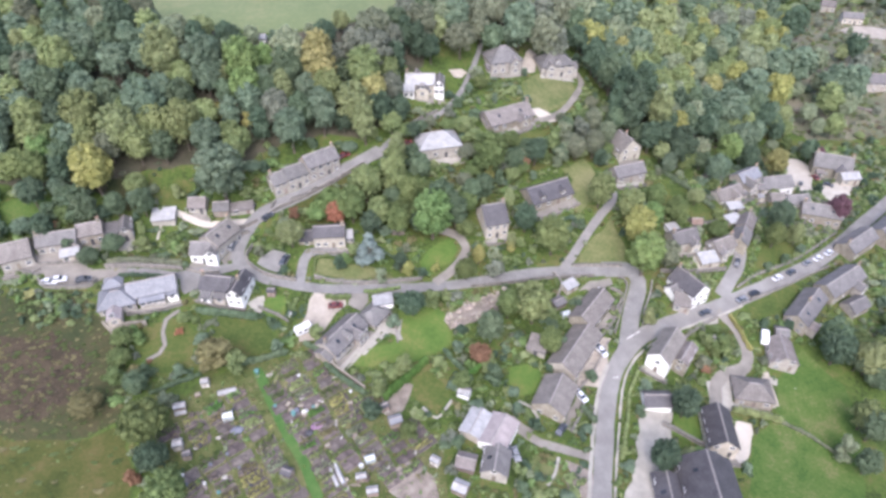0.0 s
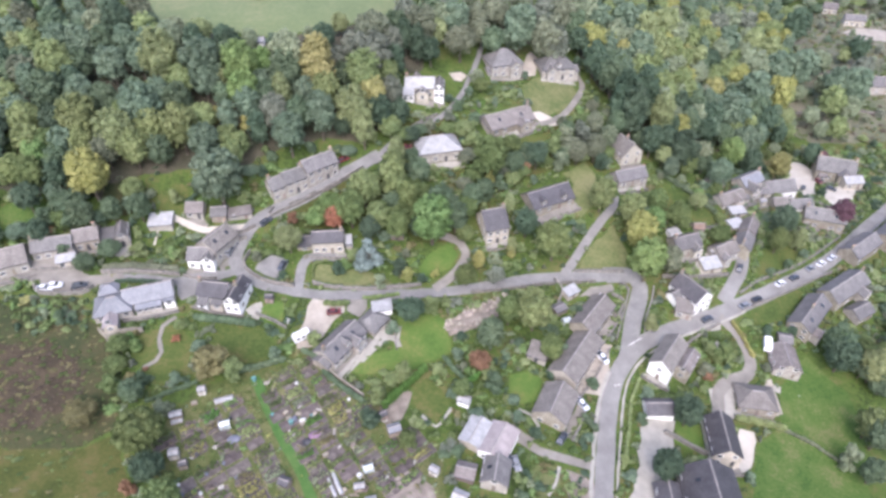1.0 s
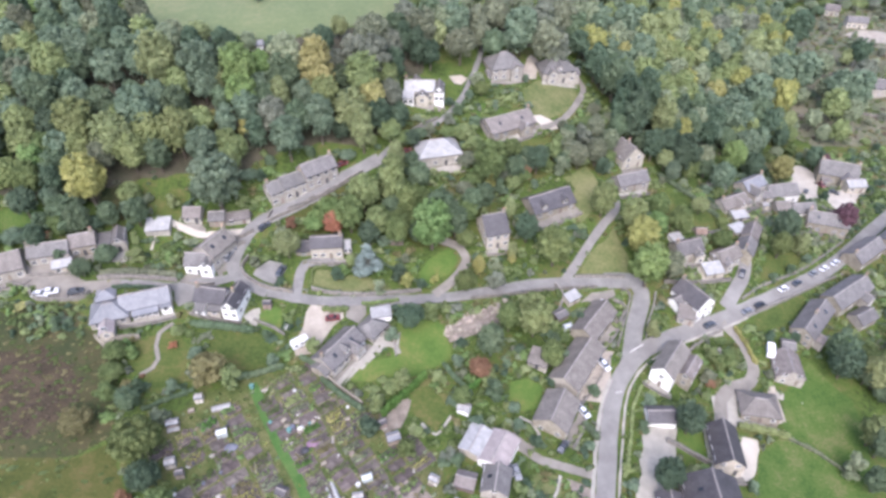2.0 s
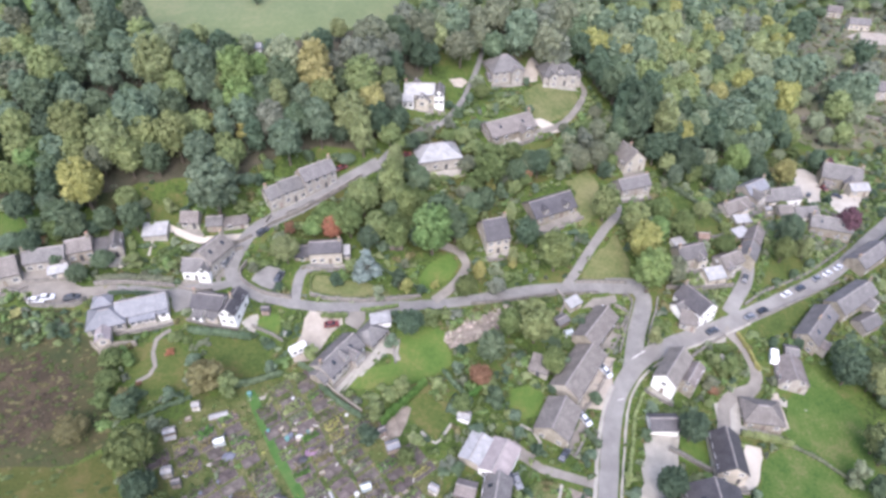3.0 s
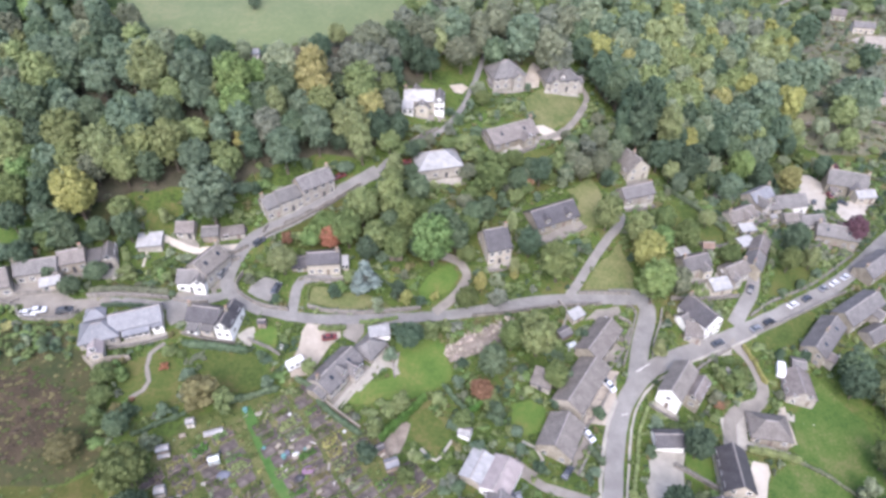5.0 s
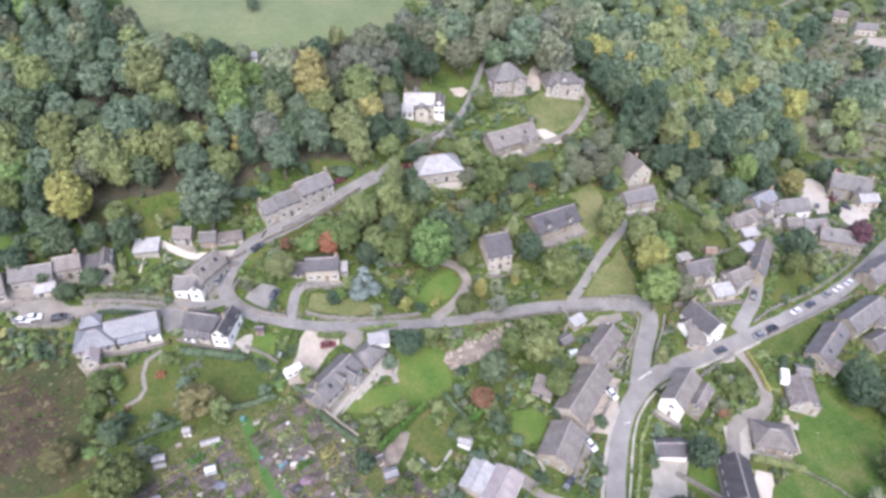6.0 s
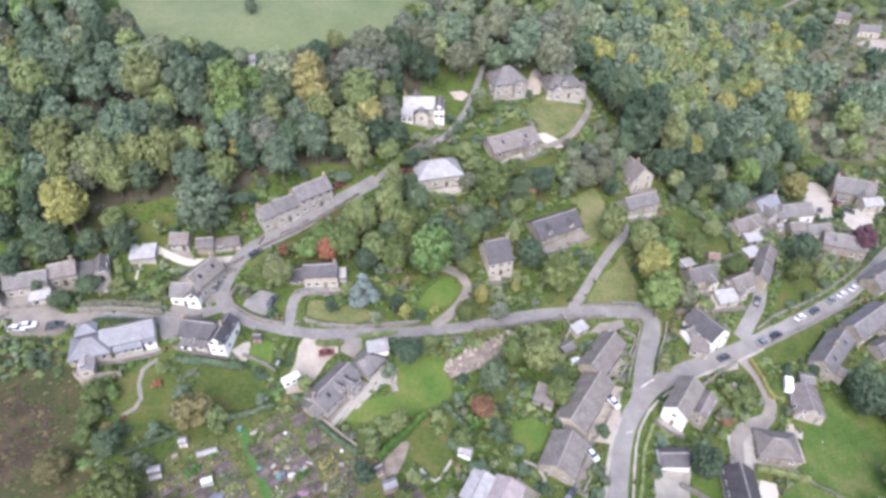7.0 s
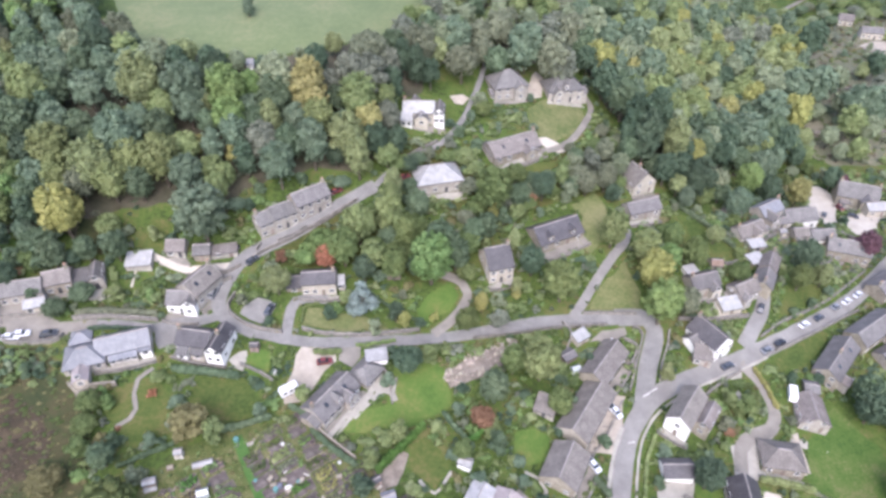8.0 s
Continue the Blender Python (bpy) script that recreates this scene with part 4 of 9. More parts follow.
def plank_stack(x, y, turn, rng):
    e = tagged(anchor("plank_stack", x, y, turn), "stack of weathered boards lying on an allotment", "plank stack", "allotment clutter")
    for k in range(rng.randint(2, 4)):
        dx, dy = rng.uniform(-0.3, 0.3), rng.uniform(-0.25, 0.25)
        Geo().box(dx - 1.1, dx + 1.1, dy - 0.16, dy + 0.16, 0.06 * k, 0.05 + 0.06 * k).part("plank", rng.choice((TIMBER, TIMBER, LIGHT_BOARD)), e)
    return e


def tub(x, y, turn, rng):
    colour = rng.choice(("white", "teal", "blue", "black", "black", "blue"))
    e = tagged(anchor("tub", x, y, turn), f"{colour} plastic tub standing on an allotment", "tub", "allotment clutter")
    Geo().tube(0, 0, 0, 0.5, 0.32, 0.42, 10).part("body", TARPS[colour], e)
    Geo().tube(0, 0, 0.5, 0.56, 0.46, 0.46, 10).part("rim", TARPS[colour], e)
    return e


def compost_bin(x, y, turn, rng):
    e = tagged(anchor("compost_bin", x, y, turn), "slatted timber compost bin on an allotment", "compost bin", "allotment clutter")
    for k in range(4):
        z = 0.05 + 0.24 * k
        for s in (-1, 1):
            Geo().box(-0.6, 0.6, s * 0.6 - 0.02, s * 0.6 + 0.02, z, z + 0.18).part("slat", TIMBER, e)
            Geo().box(s * 0.62 - 0.02, s * 0.62 + 0.02, -0.58, 0.58, z, z + 0.18).part("slat", TIMBER, e)
    Geo().box(-0.57, 0.57, -0.56, 0.56, -0.3, 0.7).part("compost", SOIL, e)
    return e


def cane_row(x, y, turn, rng):
    e = tagged(anchor("bean_frame", x, y, turn), "row of leaning bean canes with climbing leaves", "bean frame", "allotment clutter")
    for k in range(5):
        for s in (-1, 1):
            Geo().prism([(s * 0.45, -0.2), (s * 0.49, -0.2), (0.02, 1.9), (-0.02, 1.9)], "x", -1.2 + 0.6 * k - 0.025, -1.2 + 0.6 * k + 0.025).part("cane", LIGHT_BOARD, e)
    rs = np.random.RandomState(rng.randrange(9999))
    v, f = lobes_mesh("vine", [(-1.2 + 0.4 * k, rs.uniform(-0.2, 0.2), rs.uniform(0.5, 1.4), 0.28, 0.4) for k in range(7)], rs, 60, 0.1)
    ob = new("vine", raw_mesh("vine", v, f, LEAF[rng.choice(("green", "yellow", "olive", "straw"))]))
    ob.parent = e
    return e


def pallet(x, y, turn, rng):
    e = tagged(anchor("pallet", x, y, turn), "bleached wooden pallet lying on the grass", "pallet", "allotment clutter")
    for k in (-0.5, 0.0, 0.5):
        Geo().box(-0.6, 0.6, k - 0.05, k + 0.05, -0.05, 0.1).part("bearer", LIGHT_BOARD, e)
    for k in range(5):
        Geo().box(-0.58 + 0.25 * k, -0.42 + 0.25 * k, -0.55, 0.55, 0.1, 0.125).part("board", LIGHT_BOARD, e)
    return e


def caravan(x, y, turn=0.0):
    e = tagged(anchor("caravan", x, y, turn), "white touring caravan parked by a hedge", "caravan")
    prof = [(-2.4, 0.5), (2.4, 0.5), (2.6, 1.3), (2.2, 2.5), (-2.2, 2.55), (-2.55, 1.4)]
    Geo().prism(prof, "y", -1.05, 1.05).part("body", PAINT, e)
    for dx in (-1.4, 0.2, 1.6):
        Geo().box(dx - 0.45, dx + 0.45, -1.08, -1.05, 1.3, 1.95).part("window", PANE, e)
    for s in (-1, 1):
        w = Geo().prism([(0.33 * math.cos(2 * math.pi * k / 12), 0.33 + 0.33 * math.sin(2 * math.pi * k / 12)) for k in range(12)], "y", s * 0.85 - 0.1, s * 0.85 + 0.1)
        w.part("wheel", RUBBER, e)
    Geo().box(2.5, 3.5, -0.06, 0.06, 0.45, 0.55).part("drawbar", METAL, e)
    TAKEN.append((x, y, 2.6))
    return e


def vegetable_bed(x, y, turn, w, d, rng):
    """A dug bed edged with boards, bare or with rows of crops."""
    e = tagged(anchor("vegetable_bed", x, y, turn), "", "vegetable bed", "allotment beds")
    tilt = ground_z(x + 1, y) - ground_z(x - 1, y), ground_z(x, y + 1) - ground_z(x, y - 1)
    e.matrix_basis = Matrix.Translation((x, y, ground_z(x, y))) @ Euler((math.atan2(tilt[1], 2), -math.atan2(tilt[0], 2), 0)).to_matrix().to_4x4() @ pose(0, 0, 0, 0, 0, turn)
    n, m = max(2, int(w / 0.7)), max(2, int(d / 0.7))
    g = Geo()
    pts = [(-w / 2 + w * i / n, -d / 2 + d * j / m, 0.14 + (0 if i in (0, n) or j in (0, m) else rng.uniform(-0.05, 0.1))) for j in range(m + 1) for i in range(n + 1)]
    faces = [(j * (n + 1) + i, j * (n + 1) + i + 1, (j + 1) * (n + 1) + i + 1, (j + 1) * (n + 1) + i) for j in range(m) for i in range(n)]
    g.add(pts, faces).part("soil", SOIL, e)
    for k in (-1, 1) if rng.random() < 0.6 else ():
        Geo().box(-w / 2 - 0.06, w / 2 + 0.06, k * (d / 2 + 0.04) - 0.04, k * (d / 2 + 0.04) + 0.04, -0.5, 0.13).part("edge_board", TIMBER, e)
        Geo().box(k * (w / 2 + 0.04) - 0.04, k * (w / 2 + 0.04) + 0.04, -d / 2, d / 2, -0.5, 0.13).part("edge_board", TIMBER, e)
    crop = rng.choice(["", "", "", "green", "bright", "olive", "straw", "turf", "privet", "yellow", "sage"])
    if crop:
        rs = np.random.RandomState(rng.randrange(9999))
        rows = rng.randint(2, max(2, int(w / 0.8)))
        start = rng.uniform(0.3, max(0.4, w - rows * 0.8))
        lobes = []
        for k in range(rows):
            size, mess = rng.uniform(0.22, 0.5), rng.uniform(0.05, 0.35)
            lobes += [(-w / 2 + start + k * 0.8 + rng.uniform(-mess, mess), yy + rng.uniform(-mess, mess), 0.15 + size * 0.5, size * rng.uniform(0.6, 1.3), size) for yy in np.arange(-d / 2 + 0.4, d / 2 * rng.uniform(0.4, 1), 0.6)]
        if lobes:
            v, f = lobes_mesh("planting", lobes, rs, 46, 0.12)
            ob = new("planting", raw_mesh("planting", v, f, LEAF[crop]))
            ob.parent = e
            tagged(ob, kind="stuff")
    TAKEN.append((x, y, min(w, d) * 0.4))
    tagged(e, "dug vegetable bed with rows of crops" if crop else "bare dug soil bed on the allotments")
    return e


def rubble(poly, number, seed=6):
    """Tumbled building stone lying over a plot: each block a thing of its own."""
    rng = random.Random(seed)
    shapes = []
    for k in range(4):
        rs = np.random.RandomState(60 + k)
        v = ICO1[0] * np.array((0.7, 0.5, 0.4)) * rs.uniform(0.75, 1.2, (len(ICO1[0]), 1))
        shapes.append(raw_mesh("stone_block", v, ICO1[1], RUBBLE))
    xs, ys = [p[0] for p in poly], [p[1] for p in poly]
    while number:
        x, y = rng.uniform(min(xs), max(xs)), rng.uniform(min(ys), max(ys))
        if inside(poly, x, y):
            number -= 1
            ob = new("stone_block", rng.choice(shapes))
            k = rng.uniform(0.5, 1.5)
            ob.matrix_basis = pose(x, y, ground_z(x, y) + 0.15 * k, 0, 0, rng.uniform(0, 360)) @ Matrix.Diagonal((k, k, k, 1))
            tagged(ob, "pale limestone block lying on a building plot", "stone block", "tumbled stones")


# ---- the ground: one sheet to the horizon ----
def graded(a, b, fine, far):
    inner = list(np.arange(a, b + fine / 2, fine))
    out, step = [], fine
    x = inner[-1]
    while x < far[1]:
        step *= 1.5
        x += step
        out.append(x)
    lo, step, x = [], fine, inner[0]
    while x > far[0]:
        step *= 1.5
        x -= step
        lo.append(x)
    return np.array(lo[::-1] + inner + out)


gx, gy = graded(-200, 320, 2.5, (-3500, 3500)), graded(20, 470, 2.5, (-3500, 4500))
XX, YY = np.meshgrid(gx, gy)
ZZ = heights(XX, YY)
me = bpy.data.meshes.new("ground")
nx = len(gx)
quads = [(j * nx + i, j * nx + i + 1, (j + 1) * nx + i + 1, (j + 1) * nx + i) for j in range(len(gy) - 1) for i in range(nx - 1)]
me.from_pydata(np.stack([XX, YY, ZZ], -1).reshape(-1, 3).tolist(), [], quads)
me.materials.append(GRASS)
for f in me.polygons:
    f.use_smooth = True
tagged(new("ground", me), "rough grassy hillside and valley floor", "ground", kind="structure")
# ---- roads and lanes ----
ribbon("road", 4.8, ASPHALT, [(37.9, 76.3), (40.4, 87.1), (43.5, 99.7), (46.9, 111.3), (51.5, 120.1), (58.5, 127.7), (69.6, 133.6), (87.6, 141.6), (111.0, 154.8), (136.6, 171.7), (161.7, 193.3), (184.3, 212.3)], label="main village road of worn grey asphalt")
ribbon("pavement", 1.0, PAVING, [(34.8, 76.2), (37.2, 86.9), (40.2, 99.4), (43.6, 110.2), (47.4, 118.1)], label="pale pavement beside the main road", lift=0.22)
ribbon("pavement", 0.6, PAVING, [(41.1, 76.5), (43.9, 87.4), (47.3, 100.0), (50.1, 109.9), (54.4, 118.7), (61.0, 125.3), (71.7, 131.5), (88.9, 139.5), (95.5, 143.2)], label="pale pavement with kerb along the road", lift=0.22)
ribbon("road", 5.2, TARMAC, [(53.6, 122.6), (55.4, 127.8), (57.6, 135.4), (60.6, 142.2), (62.0, 147.4), (60.6, 150.4), (56.5, 151.0), (51.0, 150.3)], label="mouth of the village lane at the main road", lift=0.085)
ribbon("road", 3.7, TARMAC, [(55.4, 127.8), (57.6, 135.4), (60.6, 142.2), (62.0, 147.4), (60.6, 150.4), (56.5, 151.0), (48.1, 149.7), (37.4, 148.5), (26.8, 146.8), (16.3, 143.9)], label="narrow grey lane entering the village")
ribbon("road", 3.2, TARMAC, [(16.3, 143.9), (2.8, 140.3), (-10.4, 137.8), (-23.2, 136.1), (-32.7, 135.2), (-40.6, 135.3), (-50.3, 136.8)], label="narrow grey lane between the gardens")
ribbon("road", 4.0, TARMAC, [(-50.3, 136.8), (-58.1, 140.0), (-61.6, 144.1), (-61.1, 150.3), (-57.9, 158.1), (-52.7, 162.4), (-44.8, 167.7), (-35.1, 176.0), (-26.6, 182.8), (-21.3, 186.9)], label="narrow grey lane climbing past a stone terrace")
ribbon("road", 1.8, TARMAC, [(-21.3, 186.9), (-16.0, 193.4), (-8.5, 200.0), (-2.4, 204.2), (2.6, 210.2), (7.1, 218.0), (9.3, 224.5), (12.3, 233.8), (14.8, 244.6), (16.6, 254.6)], label="narrow grey lane climbing to the upper houses")
ribbon("road", 2.6, TARMAC, [(-60.7, 141.1), (-66.5, 138.4), (-72.6, 136.6), (-78.3, 135.9), (-84.5, 136.0), (-91.0, 135.4)], label="narrow grey lane below a garden wall")
ribbon("road", 3.0, LANE, [(-91.0, 135.4), (-98.5, 133.6), (-105.4, 132.4), (-111.3, 133.5), (-117.7, 136.5), (-125.1, 138.4)], label="pale lane past the western cottages")
ribbon("driveway", 2.7, ASPHALT, [(37.6, 149.0), (40.8, 153.3), (43.8, 157.7), (48.2, 163.9), (53.1, 170.4), (57.8, 176.2), (59.1, 180.7)], label="grey tarmac drive up to the hillside houses")
ribbon("driveway", 2.2, LANE, [(32.4, 207.5), (38.7, 209.6), (45.7, 216.0), (51.3, 225.8), (55.2, 236.6), (53.4, 244.7)], label="pale gravel drive round a lawn")
ribbon("driveway", 3.6, LANE, [(86.2, 139.9), (89.8, 136.4), (91.9, 131.3), (92.3, 126.2), (89.6, 121.5), (83.7, 119.1), (79.2, 115.2), (77.1, 108.4)], label="curving pale access lane to houses")
ribbon("driveway", 4.2, ASPHALT, [(88.7, 145.5), (94.0, 152.2), (98.9, 159.0), (101.6, 165.0), (102.4, 171.0)], label="narrow side lane between cottages")
ribbon("driveway", 2.8, TARMAC, [(-42.0, 136.0), (-42.3, 140.0), (-42.1, 144.5), (-41.0, 147.0), (-38.3, 148.2), (-32.5, 148.4)], label="grey drive to a garden house")
ribbon("driveway", 2.8, LANE, [(-2.6, 140.4), (2.6, 145.3), (6.2, 150.5), (7.4, 154.5), (5.6, 157.6), (2.0, 159.4), (-2.4, 160.2)], label="pinkish gravel drive")
ribbon("driveway", 2.4, LANE, [(15.9, 97.5), (20.1, 95.5), (24.7, 92.5), (30.2, 91.1), (38.2, 89.0)], label="pale track behind the terrace")
ribbon("path", 2.1, PALE_YARD, [(-82.4, 156.6), (-79.2, 155.6), (-73.1, 153.8), (-66.8, 154.7), (-59.6, 156.2), (-55.8, 157.9)], label="pale curved track")
ribbon("path", 1.1, LANE, [(-73.8, 124.8), (-76.6, 121.5), (-76.5, 117.8), (-74.8, 113.8), (-75.4, 111.1), (-78.1, 108.9)], label="pale winding garden path")
ribbon("path", 2.5, PATH_GRASS, [(-49.4, 108.2), (-43.3, 98.0), (-39.5, 91.9), (-34.4, 84.8), (-30.1, 77.4), (-27.4, 72.6)], label="bright mown grass path between allotments")
# ---- fields, lawns and yards ----
patch("pasture", PASTURE, [(111.5, 131.6), (115.2, 125.8), (121.9, 120.5), (120.1, 107.6), (107.4, 76.3), (72.4, 73.4), (85.0, 98.9), (94.8, 106.4), (100.2, 119.5)], label="bright green grazed paddock", lift=0.05, keep=True)
patch("rough_ground", BRACKEN, [(-117.9, 112.9), (-107.9, 112.0), (-104.7, 115.0), (-98.6, 112.0), (-94.7, 110.3), (-94.0, 107.0), (-91.1, 104.0), (-93.1, 100.6), (-91.2, 96.9), (-96.0, 95.0), (-98.7, 91.9), (-111.4, 91.3)], label="patch of dead purple-brown bracken", lift=0.05, keep=True)
patch("rough_ground", SCRUB, [(-125.6, 124.7), (-107.3, 121.4), (-94.4, 121.1), (-85.5, 115.4), (-81.6, 103.4), (-79.3, 92.3), (-89.0, 86.8), (-109.8, 87.5)], label="rough scrubby grass slope", lift=0.03)
patch("pasture", ROUGH_PASTURE, [(-109.8, 87.5), (-88.9, 86.6), (-78.9, 91.0), (-72.6, 79.8), (-71.5, 72.8), (-105.3, 72.4)], label="rough green pasture", lift=0.05, keep=True)
patch("lawn", GARDEN_GRASS, [(-83.9, 115.6), (-78.2, 120.7), (-73.3, 122.8), (-66.6, 116.8), (-66.6, 108.8), (-72.6, 105.4), (-78.3, 108.1)], label="mown garden lawn with dry patches", lift=0.05, keep=True)
patch("lawn", GARDEN_GRASS, [(-61.9, 124.0), (-52.6, 124.0), (-44.7, 117.4), (-46.0, 112.8), (-56.2, 110.0), (-61.9, 115.5)], label="mown green garden lawn", lift=0.05, keep=True)
patch("lawn", LAWN, [(-52.4, 128.1), (-48.7, 131.6), (-44.6, 130.5), (-45.2, 125.1), (-49.6, 123.9)], label="small green lawn", lift=0.05, keep=True)
patch("lawn", DRY_GRASS, [(-38.8, 139.7), (-37.8, 145.5), (-23.9, 144.7), (-13.8, 141.0), (-28.2, 138.4)], label="lawn with yellowing grass", lift=0.05, keep=True)
patch("lawn", LAWN, [(-22.0, 152.9), (-14.3, 152.2), (-7.8, 150.9), (-7.6, 145.1), (-14.0, 146.4)], label="green sloping lawn", lift=0.05)
patch("lawn", LAWN, [(-7.6, 147.9), (-5.8, 142.8), (-2.2, 143.9), (2.2, 148.4), (4.2, 152.5), (3.9, 156.0), (1.1, 157.0), (-1.5, 155.4), (-4.6, 152.4)], label="bright green curved lawn", lift=0.05, keep=True)
patch("lawn", LAWN, [(-12.9, 129.3), (-5.4, 134.8), (0.8, 129.6), (2.6, 120.6), (-2.7, 116.0), (-10.9, 112.9), (-19.6, 111.5), (-24.3, 110.8), (-19.8, 117.1), (-14.2, 119.0)], label="bright green garden lawn", lift=0.05, keep=True)
patch("lawn", GARDEN_GRASS, [(-8.4, 103.6), (-4.6, 111.2), (2.8, 105.4), (-1.5, 98.0)], label="square lawn edged with a path", lift=0.05, keep=True)
patch("rough_grass", DRY_GRASS, [(42.7, 151.3), (46.5, 157.9), (56.4, 169.7), (59.3, 162.0), (59.6, 152.3)], label="sloping field of dry grass", lift=0.05, keep=True)
patch("lawn", DRY_GRASS, [(41.5, 187.4), (50.0, 193.2), (53.7, 187.9), (51.3, 176.5), (45.2, 169.7), (43.5, 174.6), (44.9, 183.3)], label="dry grass slope beside a house", lift=0.05, keep=True)
patch("lawn", DRY_GRASS, [(30.8, 227.3), (38.0, 234.5), (49.4, 236.3), (51.9, 229.4), (45.9, 218.2), (36.9, 212.0), (31.1, 217.0)], label="pale dry lawn", lift=0.05, keep=True)
patch("bank", GARDEN_GRASS, [(76.2, 189.0), (89.6, 188.0), (99.5, 185.1), (102.4, 180.8), (94.4, 175.7), (84.3, 176.4), (75.6, 173.3), (74.0, 179.9)], label="green grassy bank", lift=0.05, keep=True)
patch("bank", GARDEN_GRASS, [(105.0, 159.6), (111.9, 171.6), (123.6, 181.7), (132.1, 178.4), (122.3, 168.3), (108.7, 159.8)], label="green grassy bank by the road", lift=0.05, keep=True)
patch("bank", GARDEN_GRASS, [(95.2, 139.1), (98.9, 144.9), (117.2, 155.3), (121.4, 155.7), (108.5, 142.2)], label="green grassy bank below the road", lift=0.05, keep=True)
patch("hill_field", HILL_FIELD, [(-142.9, 299.0), (-6.3, 309.7), (-9.6, 262.0), (-20.3, 252.5), (-38.0, 239.5), (-59.4, 226.5), (-88.4, 229.5), (-111.6, 238.4)], label="pale green hilltop pasture", lift=0.15, keep=True)
patch("lawn", GARDEN_GRASS, [(-87.4, 157.8), (-87.0, 164.9), (-84.0, 168.2), (-79.0, 166.3), (-79.3, 159.0)], label="green clearing below the wood", lift=0.05, keep=True)
patch("lawn", PASTURE, [(-133.7, 151.7), (-126.1, 157.0), (-116.6, 156.9), (-116.1, 148.6), (-127.1, 143.0)], label="green clearing at the wood edge", lift=0.05, keep=True)
patch("driveway", GRAVEL, [(-38.3, 133.5), (-28.8, 134.8), (-28.3, 129.6), (-32.1, 123.9), (-35.5, 118.5), (-40.3, 117.7), (-39.7, 124.1)], label="pale gravel forecourt", lift=0.05, keep=True)
patch("driveway", PAVING, [(54.3, 104.6), (63.6, 105.0), (60.8, 96.5), (56.1, 85.7), (50.8, 73.2), (41.9, 72.7), (44.8, 80.7), (50.1, 91.0)], label="pale concrete drive to a garage", lift=0.05, keep=True)
patch("yard", PALE_YARD, [(145.2, 225.9), (155.9, 243.9), (160.1, 244.4), (162.5, 234.2), (153.2, 217.3), (147.3, 213.5)], label="pale concrete forecourt", lift=0.05, keep=True)
patch("patio", PALE_YARD, [(81.3, 104.1), (86.5, 104.3), (81.1, 92.4), (75.2, 90.6)], label="pale stone patio beside a house", lift=0.05, keep=True)
patch("yard", PLOT_EARTH, [(1.1, 129.3), (7.6, 134.5), (20.4, 140.9), (22.0, 138.8), (15.8, 132.7), (2.7, 125.0)], label="rubble strewn building plot", lift=0.05, keep=True)
patch("lawn", LAWN, [(63.9, 104.4), (72.4, 104.7), (69.1, 94.8), (61.4, 97.8)], label="small square of lawn", lift=0.05, keep=True)
patch("yard", GRAVEL, [(40.0, 116.6), (43.5, 122.6), (47.7, 126.8), (50.1, 127.0), (47.5, 118.1), (43.0, 110.1), (37.2, 110.8)], label="gravel parking space", lift=0.05, keep=True)
patch("yard", TARMAC, [(-55.4, 141.6), (-54.9, 144.7), (-51.6, 147.0), (-48.0, 147.1), (-46.2, 145.6), (-46.2, 142.3), (-49.0, 139.4), (-52.8, 140.0)], label="grey gravel turning area", lift=0.05, keep=True)
patch("allotment", ALLOTMENT_GROUND, [(-61.2, 73.0), (-69.0, 88.7), (-67.4, 96.9), (-62.6, 104.4), (-51.2, 109.6), (-33.1, 114.0), (-20.5, 104.6), (-13.0, 98.4), (-0.3, 92.0), (1.0, 74.9)], label="allotment ground with paths and rough grass", lift=0.05)
patch("driveway", LANE, [(41.9, 142.6), (46.2, 145.7), (52.9, 147.2), (54.0, 145.8), (49.8, 142.9), (51.3, 139.8), (49.0, 141.0), (44.9, 142.5)], label="pale parking space at the terrace end", lift=0.05, keep=True)
patch("lawn", GARDEN_GRASS, [(23.5, 198.5), (34.8, 204.0), (39.8, 203.7), (34.3, 198.6), (24.3, 195.2)], label="strip of lawn below a bungalow", lift=0.05, keep=True)
patch("driveway", GRAVEL, [(29.8, 232.0), (31.8, 243.0), (35.7, 250.7), (38.5, 247.9), (35.5, 235.4)], label="beige gravel drive between stone houses", lift=0.05, keep=True)
patch("yard", PALE_YARD, [(157.4, 222.3), (168.4, 225.2), (173.7, 222.1), (164.1, 208.2), (155.4, 209.2)], label="pale forecourt by the road", lift=0.05, keep=True)
patch("patio", GRAVEL, [(94.8, 121.0), (98.0, 121.0), (97.2, 114.6), (96.4, 109.7), (93.2, 108.8), (93.9, 113.2)], label="pinkish gravel strip beside the paddock", lift=0.05, keep=True)
patch("patio", PAVING, [(80.5, 129.5), (83.6, 131.2), (85.4, 128.6), (82.4, 126.6)], label="grey paved square in a garden", lift=0.05, keep=True)
patch("yard", PAVING, [(77.1, 159.4), (86.5, 163.4), (94.0, 162.1), (91.5, 156.8), (79.9, 155.0)], label="pale stone terraces round the cottages", lift=0.04)
patch("yard", LANE, [(140.7, 211.4), (152.7, 211.9), (160.3, 203.4), (154.1, 193.5), (142.0, 184.8), (136.0, 189.2)], label="grey paved yards behind the roadside terrace", lift=0.04)
patch("yard", LANE, [(103.4, 193.6), (116.7, 204.5), (129.2, 206.4), (124.7, 195.2), (109.4, 185.8)], label="grey yard among the hillside cottages", lift=0.04)
